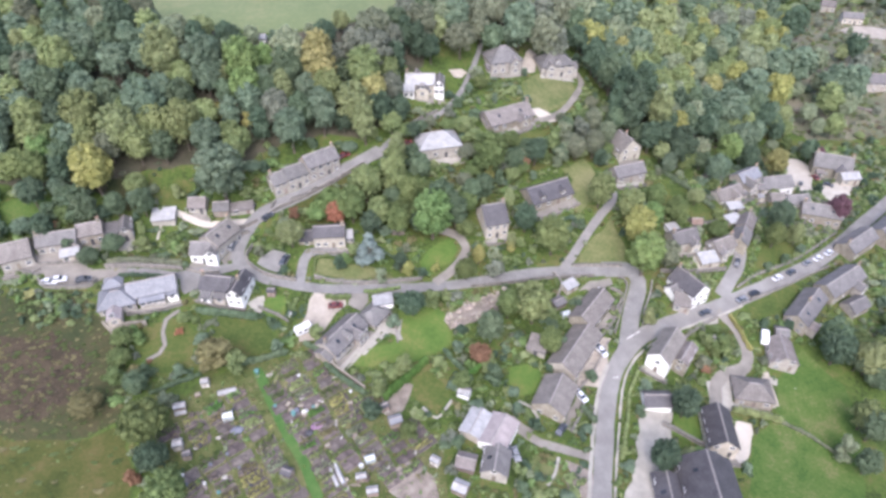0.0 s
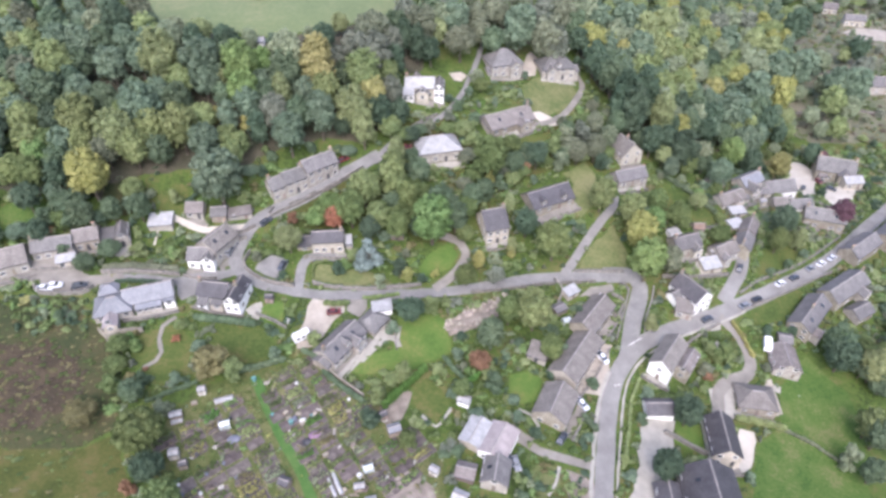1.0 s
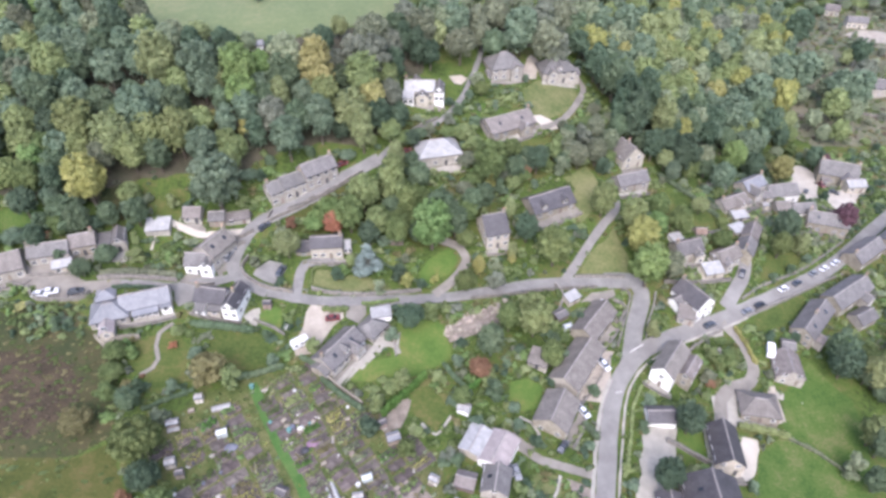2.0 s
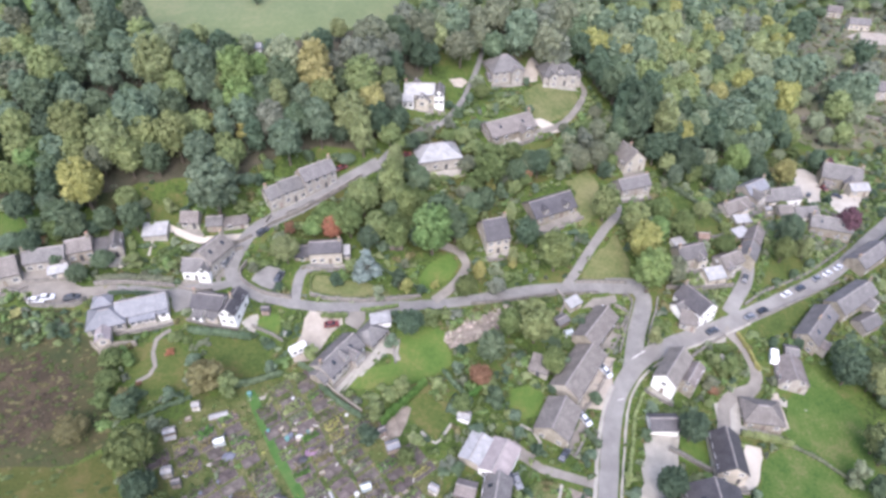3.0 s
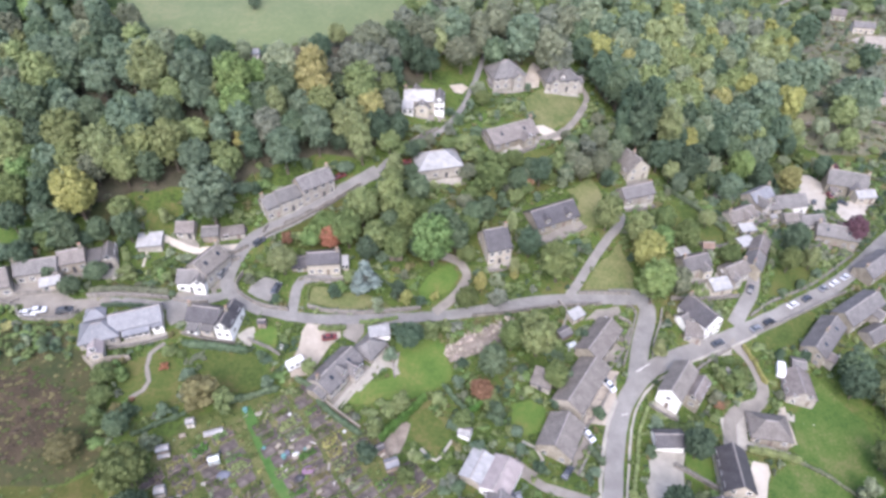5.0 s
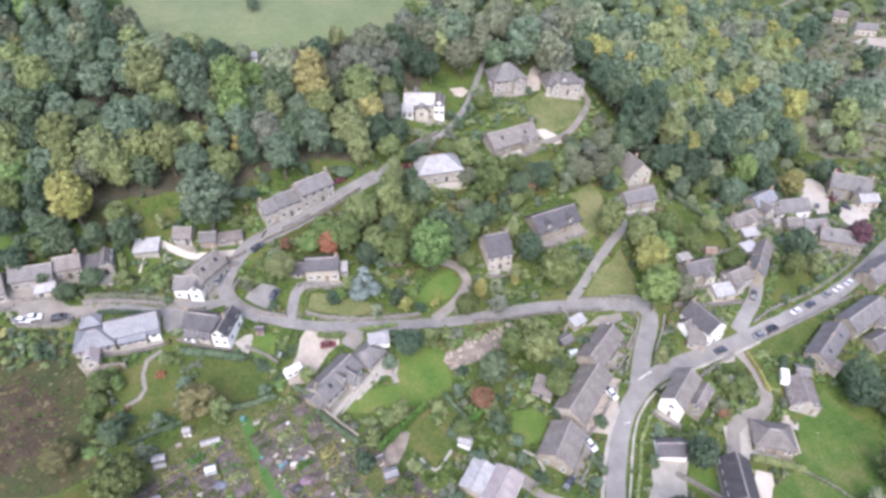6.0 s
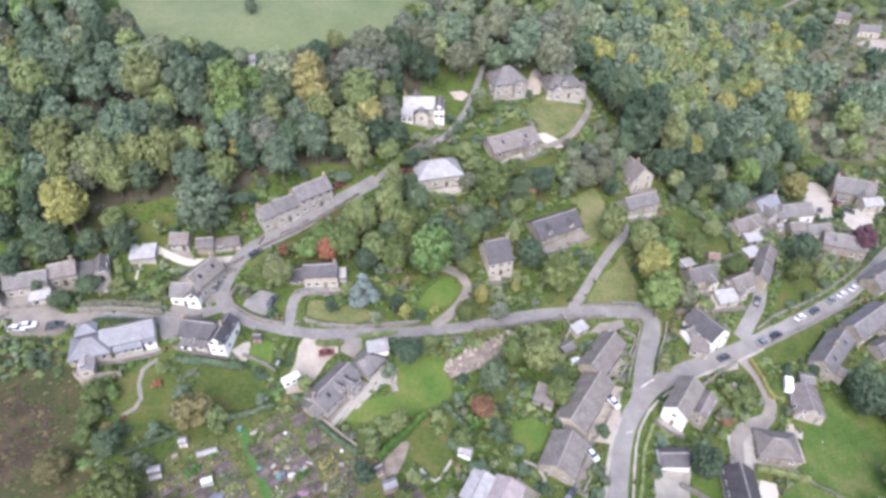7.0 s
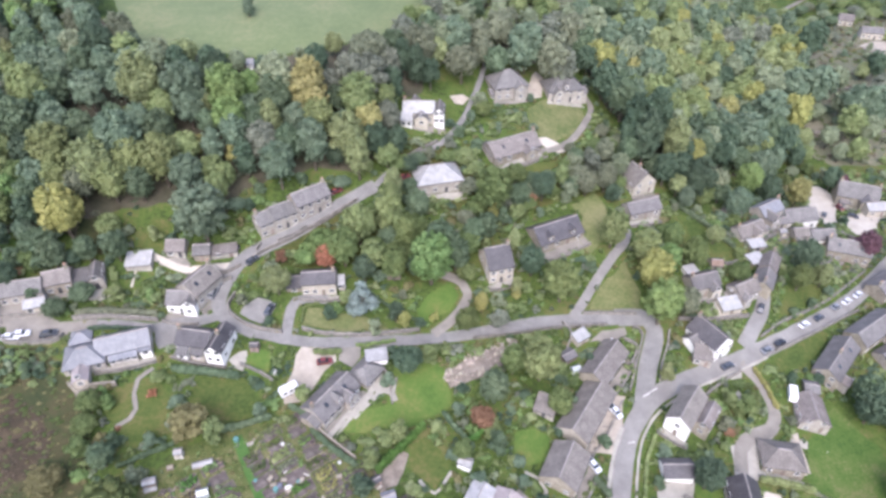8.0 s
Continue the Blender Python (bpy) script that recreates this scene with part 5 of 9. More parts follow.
patch("driveway", PALE_YARD, [(32.0, 212.8), (35.8, 213.7), (40.8, 212.0), (42.0, 209.5), (39.0, 208.4), (34.4, 209.7)], label="pale forecourt at the end of a bungalow", lift=0.07, keep=True)
patch("rough_ground", SCRUB, [(-118.0, 127.2), (-110.4, 126.4), (-100.7, 127.9), (-97.2, 123.5), (-98.6, 119.3), (-114.3, 119.1)], label="rough scrubby bank below a yard", lift=0.045)
patch("yard", TARMAC, [(-75.8, 131.9), (-75.4, 138.3), (-69.9, 140.3), (-64.1, 141.3), (-61.5, 139.6), (-66.4, 138.0), (-70.0, 135.8), (-70.1, 131.6), (-73.3, 130.0)], label="wide grey tarmac where the lanes meet", lift=0.06, keep=True)
patch("lawn", LAWN, [(18.6, 114.3), (23.6, 116.5), (28.1, 113.7), (25.5, 107.2), (20.9, 105.5), (18.6, 108.4)], label="small green lawn behind the terrace", lift=0.06, keep=True)
patch("rough_grass", DRY_GRASS, [(23.1, 89.3), (29.1, 88.0), (29.3, 82.1), (24.0, 79.7), (21.5, 83.8)], label="worn yellowing grass beside a track", lift=0.05)
patch("yard", PLOT_EARTH, [(31.1, 87.6), (37.7, 84.2), (36.1, 78.2), (30.7, 77.9)], label="trodden brown earth beside the road wall", lift=0.05)
patch("yard", PLOT_EARTH, [(-15.7, 101.8), (-11.8, 107.4), (-8.5, 105.9), (-10.3, 98.2), (-13.9, 97.3)], label="bare pinkish earth beside a clipped hedge", lift=0.06, keep=True)
ribbon("path", 0.8, PAVING, [(20.3, 104.2), (23.4, 102.7), (25.1, 99.8), (23.8, 96.2)], label="curved pale garden path")
ribbon("path", 0.7, PAVING, [(29.2, 88.6), (27.6, 84.1), (25.4, 80.8)], label="narrow pale garden path below a track")
# ---- houses ----
h = house("house", -34.7, 149.5, 5, "two storey cream cottage with dark slate roof")
volume(h, -4.7, 4.7, 0, 6.2, eaves=4.3, pitch=30, wall=CREAM_WALL, cover=DARK_SLATE, front=4, chimneys='r')
volume(h, -9.2, -5.0, 1.0, 6.5, eaves=2.6, pitch=30, wall=GRITSTONE, cover=DARK_SLATE, front=1, door=False)
volume(h, 5.2, 7.0, 1.5, 4.5, eaves=2.2, pitch=20, roof="lean", wall=CREAM_WALL, cover=PALE_ROOF, front=2, door=False)
h = house("house", 17.4, 159.0, 17, "cream rendered house with steep slate roof")
volume(h, -3.8, 3.8, 0, 9.8, eaves=5.5, pitch=42, wall=CREAM_WALL, cover=DARK_SLATE, front=3, left=2, chimneys='r')
h = house("bungalow", 37.1, 172.5, 26, "stone bungalow with large stone tiled roof")
volume(h, -7.9, 7.9, 0, 9.5, eaves=2.9, pitch=34, wall=GRITSTONE, cover=DARK_SLATE, front=4, right=2, lights=2, dormers=2)
h = house("cottage", -51.2, 166.4, 36, "limestone cottage with slate roof by the lane")
volume(h, -2.3, 2.3, 0, 6, eaves=4.6, pitch=38, wall=LIMESTONE, cover=SLATE, front=2, left=1, chimneys='l')
h = house("cottage", -46.1, 169.6, 35, "limestone terraced cottage with slate roof")
volume(h, -3.8, 3.8, 0, 6.2, eaves=4.6, pitch=38, wall=LIMESTONE, cover=SLATE, front=3, chimneys='r')
h = house("cottage", -38.5, 174.8, 38, "tall limestone cottage with slate roof")
volume(h, -5.6, 5.6, 0, 6.8, eaves=5.2, pitch=38, wall=LIMESTONE, cover=SLATE, front=4, chimneys='r')
h = house("house", -0.7, 187.6, 14, "stone house with pale hipped roof")
volume(h, -7.4, 7.4, 0, 11, eaves=4.0, pitch=30, roof='hip', wall=LIMESTONE, cover=PALE_ROOF, front=4, left=2)
h = house("house", -6.7, 212.4, -2, "rambling white house with pale grey roofs")
volume(h, -6.9, 3.6, 0, 7, eaves=4.0, pitch=36, wall=CREAM_WALL, cover=PALE_ROOF, front=3, left=2, chimneys='l')
volume(h, 3.62, 6.9, -0.6, 6, eaves=4.4, pitch=40, roof="y", wall=WHITE_WALL, cover=SLATE, front=2, right=2, door=False)
volume(h, -7.4, -3.6, -3.2, -0.02, eaves=2.8, pitch=22, roof="lean", wall=WHITE_WALL, cover=PALE_ROOF, front=2, door=False)
volume(h, -2.8, 1.6, -2.4, -0.02, eaves=3.0, pitch=34, roof="y", wall=CREAM_WALL, cover=SLATE, front=1, door=False)
volume(h, -5.5, -1.5, 7.02, 10.5, eaves=3.8, pitch=36, roof="y", wall=CREAM_WALL, cover=SLATE, front=0, door=False)
h = house("house", 24.5, 230.6, 17, "stone house with hipped slate roof")
volume(h, -6.3, 6.3, 0, 11, eaves=4.8, pitch=36, roof='hip', wall=LIMESTONE, cover=SLATE, front=4)
volume(h, 0.8, 5.0, -1.6, 5, eaves=4.6, pitch=38, roof="y", wall=LIMESTONE, cover=SLATE, front=1, door=False)
volume(h, -7.5, -5.2, 1, 5, eaves=2.6, pitch=25, wall=LIMESTONE, cover=SLATE, front=1, door=False)
h = house("house", 45.1, 235.3, 12, "stone house with hipped grey slate roof")
volume(h, -6.8, 6.8, 0, 10, eaves=4.6, pitch=36, roof='hip', wall=LIMESTONE, cover=SLATE, front=4, dormers=1)
volume(h, -5.2, -1.2, -1.4, 5, eaves=4.4, pitch=40, roof="y", wall=LIMESTONE, cover=SLATE, front=1, door=False)
volume(h, 5.4, 8.6, 1, 6, eaves=2.6, pitch=28, wall=LIMESTONE, cover=SLATE, front=1, door=False)
h = house("bungalow", 25.3, 203.4, 28, "long bungalow with brown tiled roof")
volume(h, -9.1, 9.1, 0, 10, eaves=2.8, pitch=32, wall=GRITSTONE, cover=STONE_TILE, front=5, chimneys='r', lights=2)
volume(h, 1.5, 6.0, -2.6, 5, eaves=2.8, pitch=32, roof="y", wall=GRITSTONE, cover=STONE_TILE, front=1, door=False)
volume(h, -9.5, -6.5, 2, 8, eaves=2.4, pitch=20, roof="lean", wall=LIMESTONE, cover=SLATE, front=1, door=False)
h = house("house", 67.3, 196.2, 26, "white gabled house with stone tile roof")
volume(h, -4.6, 4.6, 0, 8, eaves=4.2, pitch=42, roof='y', wall=CREAM_WALL, cover=STONE_TILE, front=2, left=2, chimneys='m')
h = house("cottage", 66.0, 185.8, 19, "stone outbuilding with slate roof")
volume(h, -5.7, 5.7, 0, 6, eaves=3.0, pitch=38, wall=LIMESTONE, cover=SLATE, front=3)
h = house("house", -81.0, 126.9, 19, "long house with blue slate roof")
volume(h, -6.4, 6.4, 0, 7, eaves=3.0, pitch=36, wall=CREAM_WALL, cover=BLUE_SLATE, front=5, right=1, verge=PAINT)
volume(h, -14.0, -4.5, -1.8, 6, eaves=2.7, pitch=32, roof="hip", wall=LIMESTONE, cover=BLUE_SLATE, front=3, left=3, door=False)
volume(h, -13.0, -8.0, 6.0, 10.5, eaves=3.4, pitch=30, roof="hip", wall=LIMESTONE, cover=BLUE_SLATE, front=0, door=False)
volume(h, -3.6, 3.0, -1.7, -0.02, eaves=2.1, pitch=20, roof="lean", wall=LIMESTONE, cover=BLUE_SLATE, front=4, door=False)
volume(h, 3.6, 6.3, -1.0, -0.02, eaves=2.4, pitch=18, roof="lean", wall=WHITE_WALL, cover=BLUE_SLATE, front=1, door=False)
volume(h, -11.6, -8.2, -6.4, -1.82, eaves=2.3, pitch=26, roof="y", wall=CREAM_WALL, cover=PINK_ROOF, front=1, door=False)
h = house("house", -62.8, 129.0, -9, "white cottage with dark slate roof")
volume(h, -6.4, 2.4, 0, 6.2, eaves=3.8, pitch=38, wall=WHITE_WALL, cover=DARK_SLATE, front=3, left=1, chimneys='l')
volume(h, 2.42, 6.8, -1.6, 7.4, eaves=4.2, pitch=42, roof="y", wall=WHITE_WALL, cover=DARK_SLATE, front=2, right=2, door=False, chimneys='m')
volume(h, -5.4, -2.6, -2.2, -0.02, eaves=2.6, pitch=24, roof="lean", wall=WHITE_WALL, cover=SLATE, front=1, door=False)
volume(h, -1.8, 1.6, -1.6, -0.02, eaves=2.5, pitch=24, roof="lean", wall=CREAM_WALL, cover=SLATE, front=1, door=False)
h = house("house", -70.4, 140.8, 0, "white cottage with grey slate roof")
volume(h, -3.8, 3.8, 0, 6, eaves=3.6, pitch=36, wall=WHITE_WALL, cover=SLATE, front=3, right=1)
volume(h, 0.6, 4.0, -0.6, 4, eaves=3.8, pitch=42, roof="y", wall=WHITE_WALL, cover=SLATE, front=1, door=False)
h = house("cottage", -63.7, 146.5, 62, "limestone cottage along the lane with stone roof")
volume(h, -4.8, 4.8, 0, 7.5, eaves=4.4, pitch=36, wall=LIMESTONE, cover=STONE_TILE, front=4, chimneys='r', lights=2)
h = house("cottage", -110.3, 138.7, 14, "limestone cottage with long slate roof")
volume(h, -5.3, 5.3, 0, 6, eaves=3.4, pitch=36, wall=LIMESTONE, cover=SLATE, front=4, chimneys='l')
h = house("cottage", -102.2, 142.8, 19, "stone terraced cottage with brown-grey roof")
volume(h, -3.3, 3.3, 0, 6, eaves=3.6, pitch=36, wall=GRITSTONE, cover=STONE_TILE, front=3, chimneys='r')
h = house("outbuilding", -97.3, 144.6, 17, "low stone link building with flat roof")
volume(h, -1.8, 1.8, 0, 5, eaves=2.6, pitch=10, roof='lean', wall=GRITSTONE, cover=SLATE, front=1)
h = house("cottage", -93.4, 145.3, 19, "small gabled stone cottage with slate roof")
volume(h, -1.9, 1.9, 0, 6.5, eaves=3.4, pitch=38, roof='y', wall=LIMESTONE, cover=SLATE, front=1, right=2)
h = house("cottage", -105.9, 136.4, 19, "small white outbuilding beside the cottages")
volume(h, -2.5, 2.5, 0, 4, eaves=2.6, pitch=30, wall=CREAM_WALL, cover=PALE_ROOF, front=2)
h = house("cottage", -118.8, 132.7, 25, "stone barn with stone tile roof")
volume(h, -4.0, 4.0, 0, 8, eaves=3.6, pitch=38, wall=LIMESTONE, cover=STONE_TILE, front=3)
h = house("outbuilding", -84.6, 151.8, 8, "low outbuilding with pale sheet roof")
volume(h, -3.4, 3.4, 0, 5, eaves=2.2, pitch=12, roof='lean', wall=LIMESTONE, cover=PALE_ROOF, front=0, door=False, storeys=0)
h = house("cottage", -75.8, 157.0, 1, "small stone cottage under a big tree")
volume(h, -2.6, 2.6, 0, 5, eaves=2.5, pitch=38, wall=LIMESTONE, cover=STONE_TILE, front=2, left=1)
h = house("outbuilding", -68.5, 156.7, 6, "small stone outbuilding near a track")
volume(h, -2.3, 2.3, 0, 5, eaves=2.6, pitch=30, wall=GRITSTONE, cover=SLATE, front=1)
h = house("outbuilding", -62.5, 158.3, 14, "low stone outbuilding with lean-to roof")
volume(h, -3.6, 3.6, 0, 3, eaves=1.9, pitch=18, roof='lean', wall=LIMESTONE, cover=STONE_TILE, front=2)
h = house("house", -24.9, 116.6, 56, "long stone house with grey tiled roof")
volume(h, -6.7, 6.7, 0, 7.5, eaves=2.9, pitch=34, wall=LIMESTONE, cover=SLATE, front=6, left=1, lights=2, dormers=1, chimneys='l')
volume(h, 1.0, 4.6, -1.8, 3.5, eaves=3.0, pitch=38, roof='y', wall=LIMESTONE, cover=SLATE, front=2, door=False)
volume(h, -8.6, -6.72, 1.0, 6.0, eaves=2.2, pitch=24, wall=GRITSTONE, cover=SLATE, front=1, door=False)
volume(h, 8.0, 15.0, -1.5, 5.0, eaves=2.4, pitch=30, roof="hip", wall=LIMESTONE, cover=SLATE, front=2, right=2, door=False)
h = house("garage", -17.2, 129.8, 11, "white garage with pale flat roof")
volume(h, -2.8, 2.8, 0, 3.5, eaves=2.1, pitch=10, roof='lean', wall=PAINT, cover=PALE_ROOF, front=0, storeys=0, door=False)
h = house("terraced_house", 47.9, 132.6, 53, "terraced house with stone tiled roof")
volume(h, -7.3, 7.3, 0, 7.5, eaves=3.4, pitch=32, wall=GRITSTONE, cover=STONE_TILE, front=4, right=1)
h = house("terraced_house", 41.4, 118.2, 56, "long terraced house with grey tiled roof")
volume(h, -9.2, 9.2, 0, 8.4, eaves=3.6, pitch=32, wall=CREAM_WALL, cover=STONE_TILE, front=5)
h = house("terraced_house", 34.1, 102.9, 63, "end terraced house with brown-grey roof")
volume(h, -5.4, 5.4, 0, 9, eaves=3.6, pitch=32, wall=GRITSTONE, cover=STONE_TILE, front=4, left=2)
h = house("outbuilding", 6.6, 91.9, -27, "pale sheet roofed workshop")
volume(h, -2.7, 2.7, 0, 8, eaves=2.5, pitch=14, roof='y', wall=CREAM_WALL, cover=PALE_ROOF, front=0, storeys=0, door=False)
h = house("outbuilding", 11.8, 88.6, -28, "white workshop with pinkish roof")
volume(h, -3.5, 3.5, 0, 9.5, eaves=3.2, pitch=20, roof='y', wall=WHITE_WALL, cover=PINK_ROOF, front=2, storeys=1)
h = house("cottage", 12.2, 81.4, -12, "small cottage with slate roof")
volume(h, -3.2, 3.2, 0, 7, eaves=3.0, pitch=35, roof='y', wall=LIMESTONE, cover=SLATE, front=1, left=2, lights=1)
h = house("outbuilding", 5.2, 83.2, -15, "brown roofed timber outbuilding")
volume(h, -2.3, 2.3, 0, 4, eaves=2.2, pitch=28, wall=TIMBER, cover=BROWN_TILE, front=0, storeys=0)
h = house("house", 79.9, 140.7, 31, "white gabled house with dark steep slate roof")
volume(h, -3.7, 3.7, 0, 10.5, eaves=5.6, pitch=40, roof='y', wall=WHITE_WALL, cover=DARK_SLATE, front=3, left=3, chimneys='r')
volume(h, -6.6, -3.72, 4.6, 9.0, eaves=4.2, pitch=38, wall=WHITE_WALL, cover=SLATE, front=1, left=1, door=False)
h = house("outbuilding", 73.6, 137.8, -15, "stone lean-to beside a white house")
volume(h, -2.5, 2.5, 0, 4, eaves=3.0, pitch=25, roof='lean', wall=LIMESTONE, cover=STONE_TILE, front=2)
h = house("house", 61.1, 117.3, -37, "white gabled house with stone tile roof")
volume(h, -3.2, 3.2, 0, 12.5, eaves=5.2, pitch=38, roof='y', wall=WHITE_WALL, cover=STONE_TILE, front=1, left=3)
volume(h, 3.22, 7.2, 4, 12.2, eaves=4.0, pitch=32, roof="y", wall=GRITSTONE, cover=BROWN_TILE, front=1, right=2, door=False)
h = house("garage", 58.9, 104.5, 0, "white garage with dark slate roof")
volume(h, -3.8, 3.8, 0, 5, eaves=2.6, pitch=32, wall=WHITE_WALL, cover=DARK_SLATE, front=0, storeys=0, door=False)
h = house("house", 88.1, 109.1, -9, "stone house with grey-brown hipped roof")
volume(h, -5.2, 5.2, 0, 8, eaves=3.2, pitch=30, roof='hip', wall=GRITSTONE, cover=STONE_TILE, front=3, left=2)
h = house("house", 73.2, 92.7, -6, "cream house with dark slate roof")
volume(h, -3.8, 3.8, 0, 12, eaves=4.0, pitch=38, roof='y', wall=CREAM_WALL, cover=DARK_SLATE, front=2, left=4)
h = house("house", 101.8, 122.4, -9, "stone house with grey tiled roof")
volume(h, -4.0, 4.0, 0, 9.5, eaves=3.2, pitch=34, roof='y', wall=LIMESTONE, cover=BROWN_TILE, front=2, left=3)
h = house("house", 64.8, 70.3, -3, "large house with grey slate roofs")
volume(h, -6.8, 6.8, 0, 18.5, eaves=3.4, pitch=32, roof='y', wall=GRITSTONE, cover=DARK_SLATE, front=3, left=3, lights=2)
volume(h, -13.5, -7.2, 3, 14, eaves=3.0, pitch=30, roof="y", wall=CREAM_WALL, cover=DARK_SLATE, front=1, left=2, door=False, lights=1)
h = house("terraced_house", 119.6, 141.6, 46, "terraced house with grey slate roof")
volume(h, -8.8, 8.8, 0, 7.2, eaves=4.6, pitch=34, wall=GRITSTONE, cover=SLATE, front=4, left=2, chimneys='m', lights=2)
volume(h, -6.5, -3.0, -2.6, 2.0, eaves=3.0, pitch=34, roof='y', wall=LIMESTONE, cover=BROWN_TILE, front=1, door=False)
h = house("terraced_house", 136.6, 154.2, 33, "stone terraced house with slate roof")
volume(h, -9.4, 9.4, 0, 7.4, eaves=4.6, pitch=34, wall=GRITSTONE, cover=SLATE, front=4, chimneys='r')
volume(h, 2.5, 6.5, -2.8, 2.0, eaves=3.4, pitch=36, roof='y', wall=LIMESTONE, cover=SLATE, front=1, door=False)
h = house("terraced_house", 138.5, 147.0, 28, "stone house with slate roof behind the terrace")
volume(h, -4.0, 4.0, 0, 5.5, eaves=3.0, pitch=34, wall=LIMESTONE, cover=SLATE, front=2)
h = house("cottage", 80.3, 160.2, 17, "limestone cottage with grey slate roof")
volume(h, -4.6, 4.6, 0, 6.6, eaves=4.0, pitch=36, wall=LIMESTONE, cover=SLATE, front=3, chimneys='l')
volume(h, 0.8, 4.0, -1.8, 3, eaves=3.4, pitch=40, roof='y', wall=CREAM_WALL, cover=SLATE, front=1, door=False)
h = house("cottage", 94.6, 161.0, 27, "limestone cottage with stone tile roof")
volume(h, -4.2, 4.2, 0, 6, eaves=3.8, pitch=36, wall=LIMESTONE, cover=STONE_TILE, front=3, chimneys='r')
volume(h, -3.6, -0.6, -1.6, 3, eaves=3.4, pitch=40, roof="y", wall=LIMESTONE, cover=SLATE, front=1, door=False)
h = house("cottage", 106.4, 170.4, 59, "narrow stone cottage along a side lane")
volume(h, -8.5, -0.2, 0, 5.6, eaves=4.2, pitch=36, wall=GRITSTONE, cover=SLATE, front=3, chimneys='l')
volume(h, 0.2, 8.5, 0.3, 5.6, eaves=4.8, pitch=36, wall=LIMESTONE, cover=STONE_TILE, front=3, chimneys='r')
patch("patio", PALE_YARD, [(76.2, 153.5), (84.0, 156.3), (92.4, 158.9), (93.7, 156.5), (85.2, 153.7), (76.4, 152.0)], label="pale stone terrace below cottages", lift=0.05)
h = house("outbuilding", 87.6, 155.6, 14, "low cream outbuilding with pale roof")
volume(h, -3.2, 3.2, 0, 4, eaves=2.2, pitch=20, roof='lean', wall=CREAM_WALL, cover=PALE_ROOF, front=1)
h = house("house", 119.6, 205.1, 31, "stone house with blue slate roof")
volume(h, -4.6, 6.0, 0, 6.5, eaves=4.6, pitch=36, wall=LIMESTONE, cover=BLUE_SLATE, front=3, chimneys='r')
volume(h, -4.0, 0.4, -3.4, 3, eaves=4.2, pitch=40, roof='y', wall=LIMESTONE, cover=SLATE, front=2, door=False)
h = house("cottage", 105.5, 188.6, 26, "stone cottage with stone tile roof")
volume(h, -5.6, 5.6, 0, 6, eaves=3.4, pitch=36, wall=LIMESTONE, cover=STONE_TILE, front=3, chimneys='l')
volume(h, -0.5, 3.2, -1.5, 4, eaves=3.6, pitch=40, roof="y", wall=CREAM_WALL, cover=STONE_TILE, front=1, door=False)
h = house("house", 133.2, 206.9, 10, "white house with slate roof")
volume(h, -6.2, 6.2, 0, 8, eaves=4.0, pitch=34, wall=WHITE_WALL, cover=SLATE, front=3)
h = house("cottage", 137.1, 197.2, 8, "small white cottage with slate roof")
volume(h, -4.4, 4.4, 0, 6, eaves=3.6, pitch=34, wall=WHITE_WALL, cover=SLATE, front=3)
h = house("terraced_house", 142.4, 189.8, -18, "roadside stone terrace with stone tile roof")
volume(h, -7.0, 7.0, 0, 8, eaves=4.2, pitch=32, wall=GRITSTONE, cover=SLATE, front=5, chimneys='l', lights=2)
volume(h, -8.5, -3.0, 8.2, 12.0, eaves=3.2, pitch=30, wall=LIMESTONE, cover=PALE_ROOF, front=1, door=False)
h = house("house", 166.7, 229.1, -20, "large stone house with slate roof")
volume(h, -7.5, 7.5, 0, 10, eaves=4.4, pitch=38, wall=GRITSTONE, cover=SLATE, front=4, chimneys='lr')
volume(h, 1.0, 5.5, -2.5, 5, eaves=4.2, pitch=38, roof="y", wall=GRITSTONE, cover=SLATE, front=1, door=False)
volume(h, -6, -3, -2.4, -0.1, eaves=2.6, pitch=14, roof="lean", wall=LIMESTONE, cover=STONE_TILE, front=1, door=False)
h = house("cottage", 172.0, 222.5, 5, "pale cottage beside the road")
volume(h, -4.0, 4.0, 0, 6, eaves=3.0, pitch=30, wall=CREAM_WALL, cover=PALE_ROOF, front=2)
h = house("terraced_house", 172.5, 186.0, 38, "stone terraced house with slate roof")
volume(h, -11.2, 11.2, 0, 8, eaves=4.6, pitch=34, wall=GRITSTONE, cover=SLATE, front=4)
h = house("house", 244.0, 376.0, -14, "distant cream house with slate roof")
volume(h, -5.6, 5.6, 0, 7, eaves=3.6, pitch=32, wall=CREAM_WALL, cover=SLATE, front=4)
h = house("house", 221.0, 298.7, -4, "distant stone house with slate roof")
volume(h, -8.5, 8.5, 0, 9, eaves=4.6, pitch=34, wall=LIMESTONE, cover=SLATE, front=4)
h = house("house", 239.0, 397.2, -22, "distant cottage among trees")
volume(h, -4.0, 4.0, 0, 7, eaves=3.4, pitch=34, wall=CREAM_WALL, cover=STONE_TILE, front=3)
h = house("outbuilding", -66.0, 220.7, 5, "small white hut at the edge of the wood")
volume(h, -2.5, 2.5, 0, 4, eaves=2.0, pitch=25, wall=WHITE_WALL, cover=PALE_ROOF, front=1)
h = house("outbuilding", -14.2, 156.5, 7, "small wooden summer house")
volume(h, -2.0, 2.0, 0, 3, eaves=2.2, pitch=25, wall=TIMBER, cover=PALE_ROOF, front=1, storeys=1)
far_trees, undergrowth = [], []


